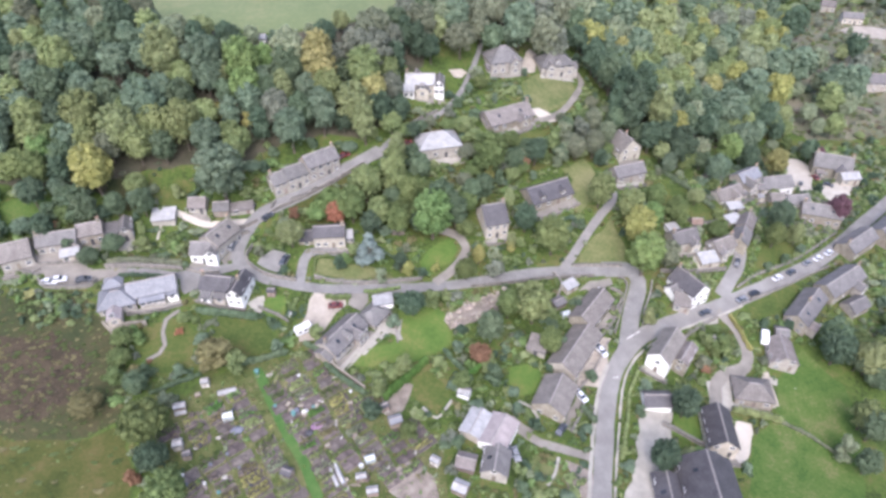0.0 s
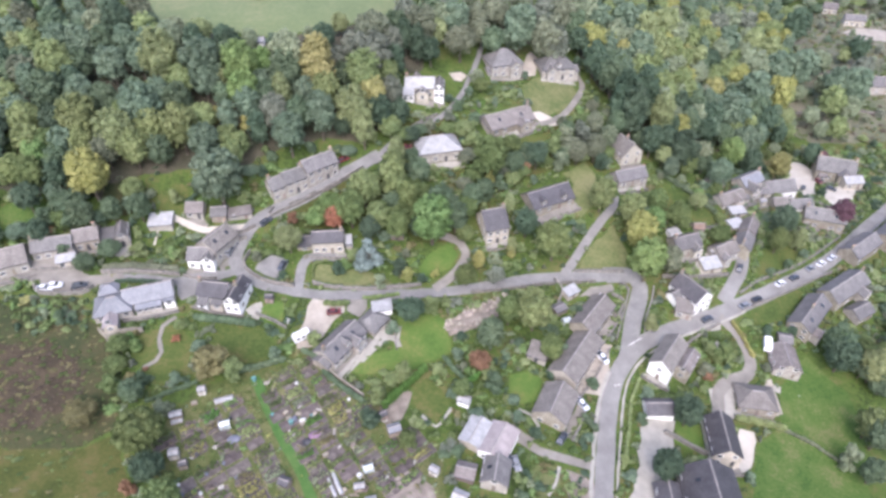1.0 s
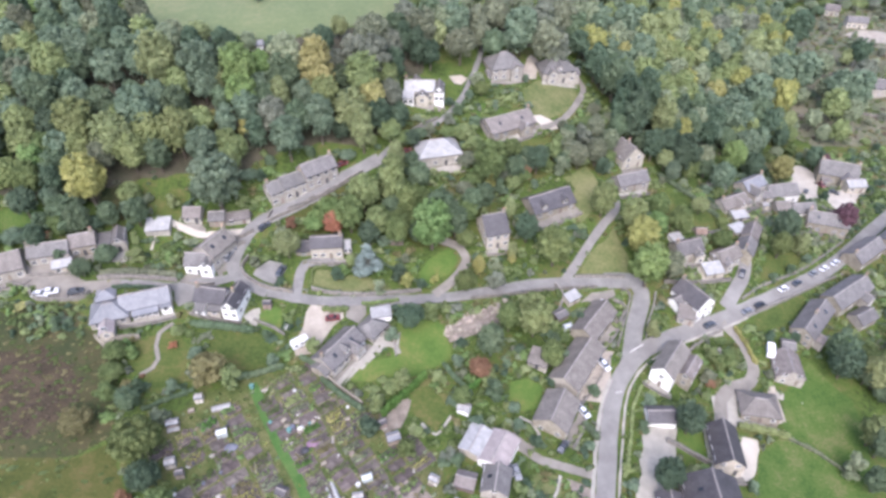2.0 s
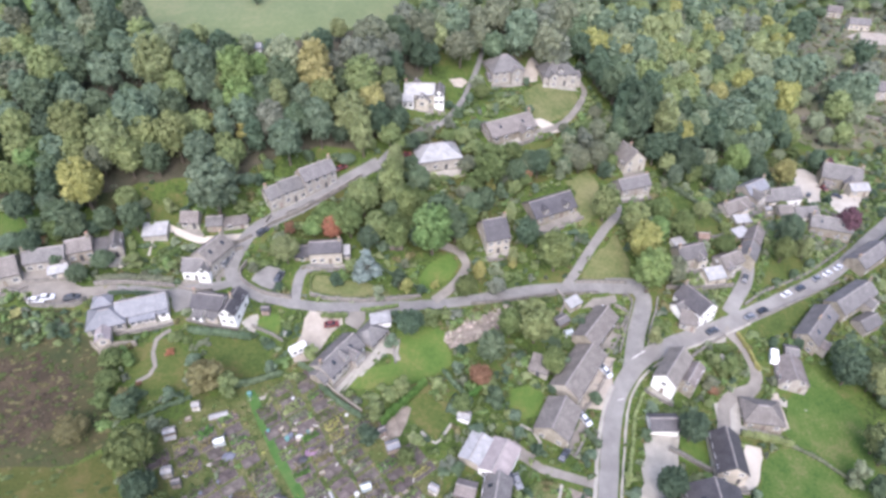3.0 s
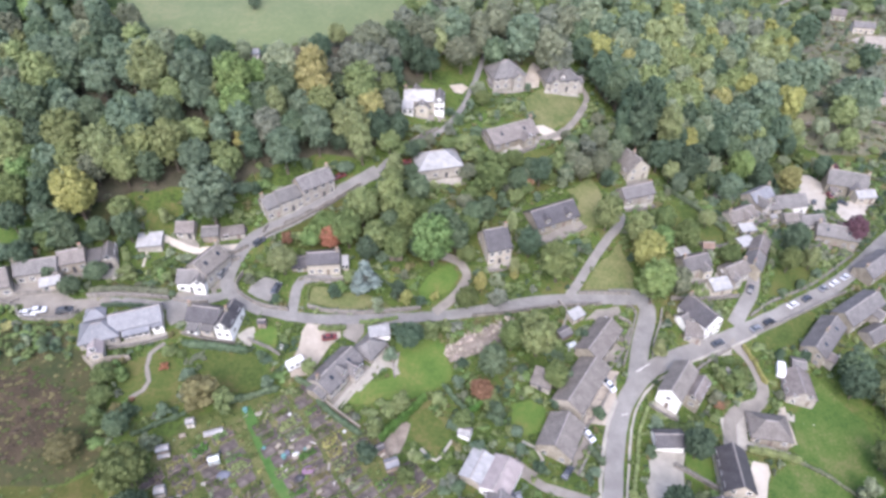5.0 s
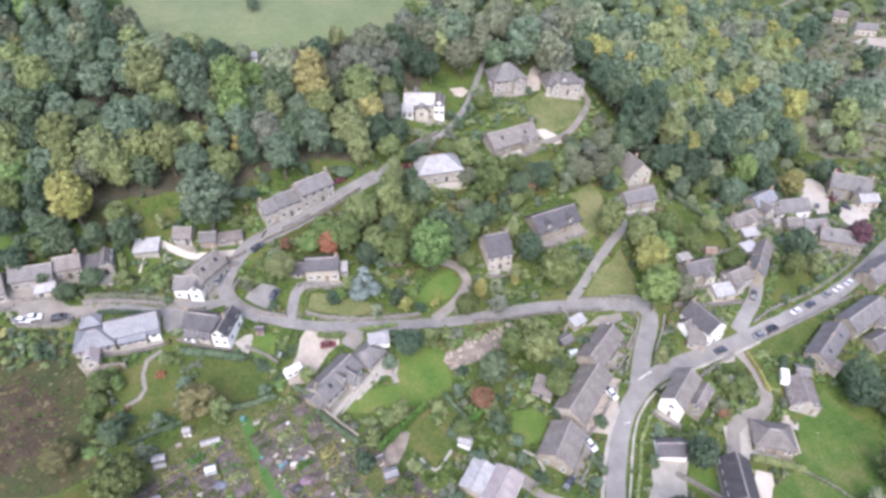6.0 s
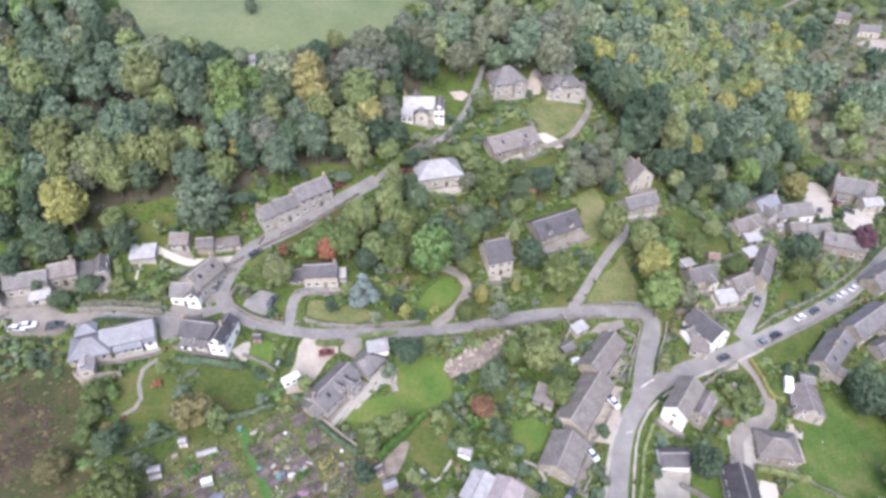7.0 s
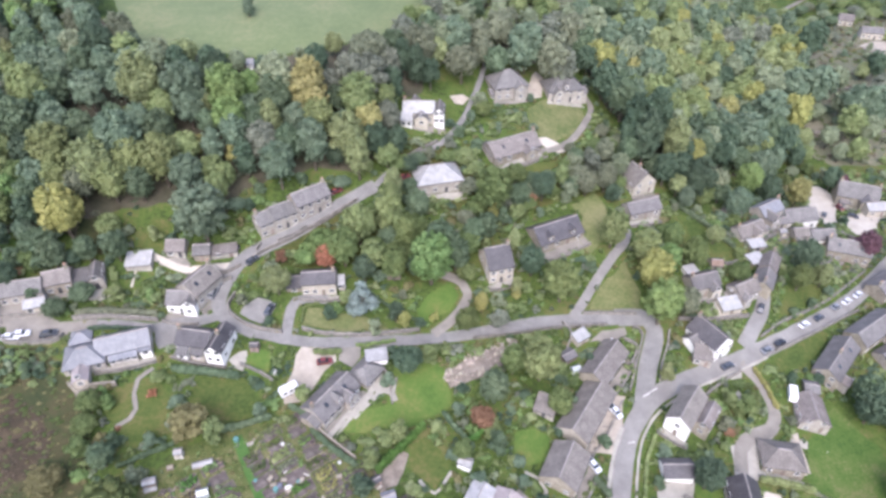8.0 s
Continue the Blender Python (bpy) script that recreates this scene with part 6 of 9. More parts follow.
def far_tree(x, y, h, r, kind, style):
    """A tree of the distant wood, kept for its one mesh."""
    TAKEN.append((x, y, r * 0.75))
    far_trees.append((x, y, h, r, kind, style, picker.uniform(0, 6.28)))


# ---- single trees ----
tree(-126.1, 198.7, h=19.4, r=6.9, kind='olive', style='round', group='woodland trees')
tree(-144.3, 222.5, h=10.3, r=3.7, kind='ochre', style='round', group='woodland trees')
tree(-145.8, 213.1, h=11.6, r=4.1, kind='ochre', style='round', group='woodland trees')
tree(-92.3, 200.2, h=23.1, r=7.3, kind='ochre', style='round', group='woodland trees')
tree(-84.6, 220.3, h=11.0, r=5.0, kind='ochre', style='broad', group='woodland trees')
tree(-79.1, 200.3, h=21.1, r=7.5, kind='ash', style='round', group='woodland trees')
tree(-75.6, 216.6, h=11.7, r=4.2, kind='deep', style='round', group='woodland trees')
tree(-78.4, 197.3, h=15.1, r=5.4, kind='ash', style='round', group='woodland trees')
tree(-67.1, 201.3, h=20.2, r=7.2, kind='bright', style='round', group='woodland trees')
tree(-73.4, 200.8, h=11.3, r=4.0, kind='ochre', style='round', group='woodland trees')
tree(-85.3, 189.5, h=14.8, r=5.3, kind='dark', style='round', group='woodland trees')
tree(-94.5, 182.1, h=20.6, r=7.3, kind='ash', style='round', group='woodland trees')
tree(-109.0, 200.4, h=16.6, r=5.9, kind='ash', style='round', group='woodland trees')
tree(-105.9, 207.9, h=11.4, r=4.1, kind='deep', style='round', group='woodland trees')
tree(-120.2, 202.5, h=14.2, r=5.1, kind='dark', style='round', group='woodland trees')
tree(-122.7, 210.7, h=15.6, r=5.6, kind='ash', style='round', group='woodland trees')
tree(-130.8, 212.6, h=15.7, r=5.6, kind='ash', style='round', group='woodland trees')
tree(-135.3, 220.7, h=16.0, r=5.7, kind='dark', style='round', group='woodland trees')
tree(-147.6, 224.7, h=14.6, r=5.2, kind='brown', style='round', group='woodland trees')
tree(-136.7, 237.5, h=9.6, r=3.4, kind='olive', style='round', group='woodland trees')
tree(-127.5, 238.0, h=12.4, r=4.4, kind='brown', style='round', group='woodland trees')
tree(-121.0, 221.3, h=14.5, r=5.2, kind='sage', style='round', group='woodland trees')
tree(-112.5, 220.6, h=17.0, r=6.1, kind='deep', style='round', group='woodland trees')
tree(-108.1, 228.8, h=15.3, r=5.5, kind='brown', style='round', group='woodland trees')
tree(-102.8, 223.5, h=11.9, r=4.2, kind='ash', style='round', group='woodland trees')
tree(-114.2, 212.2, h=15.6, r=5.6, kind='dark', style='round', group='woodland trees')
tree(-92.8, 212.9, h=15.6, r=5.6, kind='sage', style='round', group='woodland trees')
tree(-108.1, 213.1, h=14.1, r=5.0, kind='ash', style='round', group='woodland trees')
tree(-137.0, 197.7, h=15.0, r=5.4, kind='brown', style='round', group='woodland trees')
tree(-124.5, 187.0, h=18.4, r=6.6, kind='dark', style='round', group='woodland trees')
tree(-115.7, 189.2, h=15.2, r=5.4, kind='ash', style='round', group='woodland trees')
tree(-108.0, 187.7, h=14.7, r=5.2, kind='dark', style='round', group='woodland trees')
tree(-112.1, 177.6, h=19.8, r=7.1, kind='olive', style='round', group='woodland trees')
tree(-129.0, 177.8, h=15.1, r=5.4, kind='olive', style='round', group='woodland trees')
tree(-121.6, 179.1, h=13.4, r=4.8, kind='deep', style='round', group='woodland trees')
tree(-100.1, 173.6, h=19.6, r=7.0, kind='ochre', style='round', group='woodland trees')
tree(-101.9, 184.9, h=11.2, r=4.0, kind='olive', style='round', group='woodland trees')
tree(-91.4, 179.2, h=15.8, r=5.6, kind='olive', style='round', group='woodland trees')
tree(-82.1, 178.1, h=19.1, r=6.8, kind='olive', style='round', group='woodland trees')
tree(-74.8, 175.7, h=15.8, r=5.6, kind='ash', style='round', group='woodland trees')
tree(-74.1, 189.1, h=8.0, r=2.9, kind='yellow', style='round', group='woodland trees')
tree(-68.2, 179.3, h=12.2, r=4.4, kind='olive', style='round', group='woodland trees')
tree(-63.9, 187.7, h=8.5, r=3.0, kind='yellow', style='round', group='woodland trees')
tree(-64.9, 178.9, h=10.8, r=3.8, kind='olive', style='round', group='woodland trees')
tree(-65.1, 194.6, h=16.5, r=5.9, kind='bright', style='round', group='woodland trees')
tree(-63.3, 190.0, h=14.9, r=5.3, kind='ash', style='round', group='woodland trees')
tree(-60.3, 200.6, h=11.3, r=4.0, kind='ash', style='round', group='woodland trees')
tree(-58.3, 195.6, h=12.7, r=4.5, kind='dark', style='round', group='woodland trees')
tree(-53.1, 195.3, h=16.0, r=3.8, kind='ochre', style='tall', group='woodland trees')
tree(-54.6, 187.9, h=16.4, r=5.8, kind='grey', style='round', group='woodland trees')
tree(-52.3, 207.3, h=19.6, r=7.0, kind='sage', style='round', group='woodland trees')
tree(-52.5, 201.7, h=17.9, r=6.4, kind='dark', style='round', group='woodland trees')
tree(-72.5, 214.8, h=11.6, r=4.1, kind='deep', style='round', group='woodland trees')
tree(-41.6, 203.3, h=24.0, r=6.4, kind='gold', style='tall', group='woodland trees')
tree(-39.1, 198.2, h=16.4, r=5.8, kind='olive', style='round', group='woodland trees')
tree(-39.9, 188.7, h=19.4, r=5.7, kind='ash', style='round', group='woodland trees')
tree(-45.7, 197.6, h=13.8, r=4.9, kind='ash', style='round', group='woodland trees')
tree(-41.8, 218.7, h=14.5, r=5.2, kind='deep', style='round', group='woodland trees')
tree(-37.5, 231.3, h=10.1, r=3.6, kind='ochre', style='round', group='woodland trees')
tree(-25.3, 226.8, h=16.9, r=7.7, kind='brown', style='broad', group='woodland trees')
tree(-25.5, 214.4, h=19.3, r=8.7, kind='grey', style='broad', group='woodland trees')
tree(-26.9, 206.1, h=20.3, r=7.3, kind='olive', style='round', group='woodland trees')
tree(-19.5, 211.8, h=13.4, r=4.8, kind='olive', style='round', group='woodland trees')
tree(-23.9, 201.4, h=15.6, r=5.6, kind='gold', style='round', group='woodland trees')
tree(-29.6, 192.3, h=19.2, r=6.9, kind='ochre', style='round', group='woodland trees')
tree(-26.3, 188.0, h=17.5, r=4.1, kind='ochre', style='tall', group='woodland trees')
tree(-21.5, 195.9, h=14.0, r=5.0, kind='deep', style='round', group='woodland trees')
tree(-14.7, 198.3, h=11.5, r=4.1, kind='deep', style='round', group='woodland trees')
tree(-13.8, 229.7, h=15.3, r=3.6, kind='deep', style='tall', group='woodland trees')
tree(-9.5, 227.4, h=16.1, r=3.8, kind='deep', style='tall', group='woodland trees')
tree(-4.6, 227.8, h=12.5, r=4.4, kind='deep', style='round', group='woodland trees')
far_tree(-2.6, 238.4, 13.4, 4.8, 'ochre', 'round')
tree(-8.1, 236.3, h=18.3, r=6.5, kind='brown', style='round', group='woodland trees')
far_tree(-0.6, 246.5, 15.4, 5.5, 'sage', 'round')
tree(6.4, 234.2, h=15.0, r=6.8, kind='brown', style='broad', group='woodland trees')
tree(-36.6, 212.4, h=12.2, r=4.4, kind='grey', style='round', group='woodland trees')
tree(-34.0, 208.1, h=11.6, r=4.2, kind='dark', style='round', group='woodland trees')
tree(-47.2, 189.3, h=15.0, r=5.4, kind='dark', style='round', group='woodland trees')
tree(-49.3, 181.5, h=17.6, r=6.3, kind='ash', style='round', group='woodland trees')
tree(-33.5, 190.3, h=10.2, r=3.6, kind='deep', style='round', group='woodland trees')
tree(-17.9, 205.1, h=13.3, r=4.7, kind='grey', style='round', group='woodland trees')
tree(-92.4, 219.6, h=11.8, r=4.2, kind='sage', style='round', group='woodland trees')
tree(-67.4, 218.4, h=9.1, r=3.3, kind='sage', style='round', group='woodland trees')
tree(-59.1, 217.3, h=9.1, r=3.2, kind='ash', style='round', group='woodland trees')
tree(-31.8, 218.9, h=13.5, r=4.8, kind='grey', style='round', group='woodland trees')
tree(-47.7, 223.5, h=8.2, r=2.9, kind='sage', style='round', group='woodland trees')
tree(-17.2, 235.2, h=14.2, r=5.1, kind='dark', style='round', group='woodland trees')
far_tree(-14.6, 244.5, 14.6, 5.2, 'grey', 'round')
far_tree(-5.3, 250.5, 14.9, 5.3, 'dark', 'round')
tree(-18.8, 225.9, h=13.9, r=5.0, kind='grey', style='round', group='woodland trees')
far_tree(4.5, 246.5, 18.4, 6.6, 'ash', 'round')
far_tree(13.3, 252.6, 15.2, 5.4, 'brown', 'round')
far_tree(20.8, 256.8, 19.0, 6.8, 'brown', 'round')
far_tree(30.2, 247.2, 21.6, 7.7, 'ash', 'round')
far_tree(27.8, 243.9, 16.7, 6.0, 'ash', 'round')
far_tree(39.2, 260.3, 19.4, 6.9, 'grey', 'round')
far_tree(40.8, 243.5, 21.5, 7.7, 'brown', 'round')
far_tree(50.0, 268.5, 20.0, 7.1, 'brown', 'round')
far_tree(54.9, 267.1, 17.5, 6.3, 'dark', 'round')
far_tree(67.3, 277.2, 20.8, 7.4, 'ash', 'round')
far_tree(83.1, 289.7, 21.8, 7.8, 'ash', 'round')
far_tree(61.1, 280.1, 20.8, 7.4, 'sage', 'round')
far_tree(19.2, 239.2, 14.7, 5.3, 'dark', 'round')
far_tree(74.9, 274.5, 18.2, 6.5, 'sage', 'round')
far_tree(43.5, 242.5, 18.0, 6.4, 'grey', 'round')
far_tree(14.4, 245.1, 13.2, 4.7, 'brown', 'round')
far_tree(56.2, 258.1, 14.6, 5.2, 'deep', 'round')
far_tree(61.3, 261.2, 16.7, 7.6, 'yellow', 'broad')
far_tree(72.2, 271.6, 13.4, 4.8, 'yellow', 'round')
far_tree(78.5, 270.9, 12.9, 4.6, 'gold', 'round')
far_tree(91.9, 291.4, 22.1, 7.9, 'ochre', 'round')
far_tree(94.9, 287.6, 19.2, 6.9, 'ochre', 'round')
far_tree(85.7, 271.0, 21.0, 7.5, 'ash', 'round')
far_tree(82.7, 254.9, 17.5, 6.2, 'olive', 'round')
far_tree(60.3, 244.7, 17.2, 6.1, 'deep', 'round')
far_tree(63.4, 238.4, 16.3, 5.8, 'deep', 'round')
tree(65.9, 233.8, h=18.5, r=6.6, kind='dark', style='round', group='woodland trees')
tree(67.1, 218.0, h=23.1, r=5.5, kind='deep', style='tall', group='woodland trees')
tree(68.9, 209.7, h=22.6, r=5.4, kind='deep', style='tall', group='woodland trees')
tree(76.6, 226.1, h=23.9, r=5.7, kind='deep', style='tall', group='woodland trees')
far_tree(93.9, 274.2, 15.3, 5.4, 'olive', 'round')
tree(65.0, 213.7, h=18.7, r=4.4, kind='deep', style='tall', group='woodland trees')
tree(75.3, 219.8, h=13.4, r=4.8, kind='dark', style='round', group='woodland trees')
tree(82.6, 228.0, h=13.3, r=4.7, kind='ochre', style='round', group='woodland trees')
far_tree(108.8, 310.1, 21.2, 7.6, 'ochre', 'round')
far_tree(114.2, 308.2, 19.0, 6.8, 'sage', 'round')
far_tree(132.1, 349.1, 19.3, 6.9, 'ash', 'round')
far_tree(137.8, 341.3, 16.6, 5.9, 'ochre', 'round')
far_tree(134.4, 320.0, 17.4, 6.2, 'olive', 'round')
far_tree(123.2, 313.2, 17.1, 6.1, 'olive', 'round')
far_tree(101.9, 290.6, 16.0, 5.7, 'ochre', 'round')
far_tree(110.3, 296.0, 16.3, 5.8, 'olive', 'round')
far_tree(125.4, 302.1, 15.3, 5.4, 'ochre', 'round')
far_tree(118.6, 302.3, 12.2, 4.3, 'gold', 'round')
far_tree(147.8, 321.2, 18.4, 6.6, 'ash', 'round')
far_tree(163.8, 328.8, 18.9, 6.7, 'ochre', 'round')
far_tree(171.3, 323.4, 19.5, 7.0, 'ochre', 'round')
far_tree(153.2, 300.0, 23.7, 8.5, 'sage', 'round')
far_tree(198.7, 354.9, 23.5, 8.4, 'deep', 'round')
far_tree(168.0, 303.8, 23.3, 8.3, 'ash', 'round')
far_tree(180.5, 304.6, 24.0, 8.9, 'ash', 'round')
far_tree(143.9, 293.5, 18.2, 6.5, 'yellow', 'round')
far_tree(148.1, 281.4, 24.0, 9.4, 'ash', 'round')
far_tree(127.7, 279.8, 15.3, 5.5, 'gold', 'round')
far_tree(107.6, 270.7, 16.8, 6.0, 'olive', 'round')
far_tree(120.7, 285.8, 16.1, 5.8, 'sage', 'round')
far_tree(140.5, 298.6, 16.8, 6.0, 'olive', 'round')
far_tree(93.3, 245.0, 16.0, 5.7, 'olive', 'round')
far_tree(108.7, 264.0, 15.2, 5.4, 'olive', 'round')
tree(82.2, 216.6, h=20.9, r=4.9, kind='ochre', style='tall', group='woodland trees')
far_tree(127.3, 254.1, 24.0, 9.4, 'ash', 'round')
far_tree(142.8, 265.3, 21.2, 7.6, 'dark', 'round')
far_tree(161.1, 280.7, 22.3, 5.3, 'yellow', 'tall')
far_tree(162.3, 272.1, 12.4, 4.4, 'ochre', 'round')
far_tree(101.9, 239.0, 12.8, 4.6, 'ash', 'round')
tree(96.7, 237.8, h=17.1, r=4.1, kind='deep', style='tall', group='woodland trees')
far_tree(114.6, 246.6, 17.9, 6.4, 'deep', 'round')
far_tree(146.0, 261.1, 19.0, 6.8, 'deep', 'round')
tree(86.6, 199.8, h=18.2, r=6.5, kind='deep', style='round', group='woodland trees')
tree(115.3, 221.0, h=15.4, r=5.5, kind='bright', style='round', group='woodland trees')
tree(138.7, 224.8, h=14.6, r=5.2, kind='gold', style='round', group='woodland trees')
tree(126.9, 235.8, h=17.5, r=6.3, kind='ash', style='round', group='woodland trees')
tree(124.1, 219.6, h=13.6, r=4.9, kind='deep', style='round', group='woodland trees')
tree(101.3, 197.6, h=14.0, r=5.0, kind='ash', style='round', group='woodland trees')
tree(97.0, 208.0, h=12.7, r=4.5, kind='sage', style='round', group='woodland trees')
tree(80.9, 204.4, h=15.1, r=5.4, kind='deep', style='round', group='woodland trees')
tree(75.3, 202.7, h=13.9, r=4.9, kind='deep', style='round', group='woodland trees')
tree(108.4, 234.0, h=14.0, r=5.0, kind='deep', style='round', group='woodland trees')
tree(79.6, 199.3, h=9.4, r=3.4, kind='ochre', style='round', group='woodland trees')
tree(81.2, 193.9, h=9.3, r=3.3, kind='ash', style='round', group='woodland trees')
far_tree(177.7, 294.2, 10.8, 3.9, 'sage', 'round')
far_tree(160.0, 262.4, 10.0, 3.6, 'olive', 'round')
far_tree(214.7, 328.4, 11.6, 4.1, 'ochre', 'round')
far_tree(219.6, 327.4, 18.1, 6.4, 'deep', 'round')
far_tree(192.7, 290.9, 22.7, 8.1, 'ash', 'round')
far_tree(199.3, 287.8, 23.9, 8.5, 'ash', 'round')
far_tree(185.4, 278.8, 19.9, 7.1, 'olive', 'round')
far_tree(193.7, 276.5, 14.7, 5.3, 'sage', 'round')
far_tree(161.6, 241.6, 12.8, 4.6, 'deep', 'round')
far_tree(146.8, 339.5, 18.3, 6.5, 'grey', 'round')
far_tree(155.9, 347.7, 21.2, 7.6, 'sage', 'round')
far_tree(169.4, 356.3, 20.0, 7.2, 'grey', 'round')
far_tree(140.8, 314.3, 15.8, 5.6, 'sage', 'round')
far_tree(133.7, 304.6, 13.9, 5.0, 'deep', 'round')
far_tree(91.5, 258.7, 14.6, 5.2, 'dark', 'round')
far_tree(106.4, 281.9, 14.4, 5.1, 'sage', 'round')
far_tree(196.0, 317.7, 16.2, 5.8, 'sage', 'round')
far_tree(212.9, 306.8, 18.1, 6.4, 'grey', 'round')
far_tree(190.5, 297.7, 15.5, 5.5, 'sage', 'round')
far_tree(174.2, 273.1, 13.2, 4.7, 'sage', 'round')
far_tree(175.6, 263.2, 10.8, 3.8, 'sage', 'round')
far_tree(181.5, 261.5, 14.2, 5.1, 'olive', 'round')
tree(-121.3, 158.9, h=14.4, r=5.1, kind='green', style='round')
tree(-104.3, 159.1, h=18.8, r=6.7, kind='yellow', style='round')
tree(-109.2, 173.6, h=7.9, r=1.9, kind='ochre', style='tall')
tree(-68.2, 162.8, h=21.2, r=8.7, kind='ash', style='round')
tree(-103.5, 170.7, h=12.7, r=4.5, kind='brown', style='round')
tree(-95.2, 171.4, h=15.0, r=5.4, kind='olive', style='round')
tree(-92.5, 175.7, h=12.0, r=4.3, kind='olive', style='round')
tree(-111.3, 172.4, h=13.2, r=4.7, kind='olive', style='round')
tree(-116.2, 165.5, h=12.4, r=4.4, kind='dark', style='round')
tree(-115.1, 160.5, h=11.4, r=4.1, kind='deep', style='round')
tree(-120.6, 170.8, h=12.6, r=4.5, kind='green', style='round')
tree(-125.8, 170.5, h=14.4, r=5.1, kind='olive', style='round')
tree(-120.3, 152.1, h=11.9, r=4.3, kind='deep', style='round')
tree(-87.8, 172.7, h=12.8, r=4.6, kind='dark', style='round')
tree(-104.6, 149.2, h=11.5, r=4.1, kind='dark', style='round')
tree(-97.5, 152.6, h=9.9, r=3.5, kind='dark', style='round')
tree(-114.6, 142.9, h=9.5, r=3.4, kind='deep', style='round')
tree(-90.0, 154.0, h=10.9, r=3.9, kind='dark', style='round')
tree(-110.7, 147.8, h=8.4, r=3.0, kind='green', style='round')
tree(-82.3, 161.5, h=6.1, r=2.2, kind='ochre', style='round')
tree(-24.6, 166.8, h=15.3, r=5.5, kind='olive', style='round')
tree(-15.9, 170.6, h=19.7, r=4.7, kind='olive', style='tall')
tree(-28.4, 159.3, h=14.5, r=5.2, kind='green', style='round')
tree(-20.2, 158.7, h=11.8, r=4.2, kind='olive', style='round')
tree(-33.4, 158.2, h=9.4, r=3.9, kind='red', style='round')
tree(-3.3, 156.4, h=19.6, r=7.3, kind='bright', style='round')
tree(-0.3, 163.0, h=17.2, r=6.1, kind='dark', style='round')
tree(-7.8, 176.7, h=12.5, r=4.5, kind='dark', style='round')
tree(-46.5, 158.3, h=5.7, r=2.0, kind='rust', style='round')
tree(-45.9, 148.6, h=10.4, r=4.7, kind='ochre', style='broad')
tree(-22.3, 154.9, h=10.3, r=3.7, kind='deep', style='round')
tree(-11.1, 167.4, h=12.2, r=4.3, kind='green', style='round')
tree(-14.0, 156.4, h=11.8, r=4.2, kind='green', style='round')
tree(15.5, 181.8, h=18.7, r=6.7, kind='green', style='round')
tree(15.6, 180.5, h=8.8, r=1.8, kind='yellow', style='cone')
tree(24.1, 183.8, h=11.3, r=4.0, kind='dark', style='round')
tree(31.8, 187.8, h=11.5, r=4.1, kind='deep', style='round')
tree(38.4, 194.3, h=9.1, r=3.2, kind='olive', style='round')
tree(28.3, 185.4, h=5.8, r=2.6, kind='rust', style='broad')
tree(21.7, 169.7, h=9.0, r=2.1, kind='ochre', style='tall')
tree(26.5, 161.8, h=12.1, r=4.3, kind='deep', style='round')
tree(34.4, 154.3, h=15.2, r=6.4, kind='green', style='round')
tree(52.4, 173.2, h=14.1, r=5.0, kind='olive', style='round')
tree(61.9, 168.6, h=14.4, r=5.2, kind='olive', style='round')
tree(62.7, 159.5, h=16.9, r=6.0, kind='yellow', style='round')
tree(63.1, 149.4, h=17.6, r=6.6, kind='bright', style='round')
tree(71.6, 152.4, h=12.4, r=4.2, kind='brown', style='round')
tree(71.6, 174.7, h=11.3, r=4.0, kind='green', style='round')
tree(55.3, 190.2, h=8.0, r=2.9, kind='deep', style='round')
tree(49.4, 200.2, h=8.9, r=3.8, kind='grey', style='loose')
tree(43.4, 199.1, h=8.8, r=3.6, kind='sage', style='loose')
tree(52.9, 193.7, h=11.7, r=4.2, kind='brown', style='round')
tree(46.5, 191.5, h=10.6, r=3.8, kind='brown', style='round')
tree(40.5, 187.9, h=8.9, r=3.2, kind='sage', style='round')
tree(13.6, 172.8, h=11.0, r=3.9, kind='dark', style='round')
tree(9.6, 170.5, h=10.9, r=3.9, kind='dark', style='round')
tree(3.8, 161.3, h=13.4, r=4.8, kind='dark', style='round')
tree(21.6, 155.0, h=7.9, r=1.9, kind='ochre', style='tall')
tree(54.4, 206.0, h=11.0, r=3.9, kind='brown', style='round')
tree(58.6, 200.5, h=10.9, r=3.9, kind='sage', style='round')
tree(63.1, 208.7, h=11.2, r=4.0, kind='dark', style='round')
tree(-22.3, 145.9, h=11.2, r=4.1, kind='blue', style='cone')
tree(-10.3, 142.2, h=5.9, r=2.4, kind='yellow', style='round')
tree(-12.9, 143.0, h=8.2, r=2.9, kind='deep', style='round')
tree(-31.2, 142.3, h=5.3, r=2.4, kind='deep', style='broad')
tree(-29.2, 144.2, h=5.0, r=1.8, kind='bright', style='round')
tree(11.1, 148.7, h=8.2, r=2.2, kind='yellow', style='tall')
tree(7.0, 142.8, h=8.1, r=3.9, kind='green', style='broad')
tree(26.2, 129.7, h=16.2, r=6.0, kind='olive', style='round')
tree(19.1, 130.7, h=11.4, r=4.1, kind='green', style='round')
tree(13.4, 121.9, h=12.7, r=4.5, kind='dark', style='round')
tree(30.5, 120.4, h=10.6, r=3.8, kind='green', style='round')
tree(16.3, 145.1, h=6.9, r=3.1, kind='grey', style='broad')
tree(149.1, 192.5, h=13.8, r=4.9, kind='plum', style='round')
tree(119.2, 178.5, h=14.9, r=5.0, kind='deep', style='round')
tree(114.6, 170.0, h=11.3, r=4.0, kind='green', style='round')
tree(123.9, 175.8, h=8.0, r=2.9, kind='ochre', style='round')
tree(124.5, 173.7, h=10.5, r=2.5, kind='ochre', style='tall')
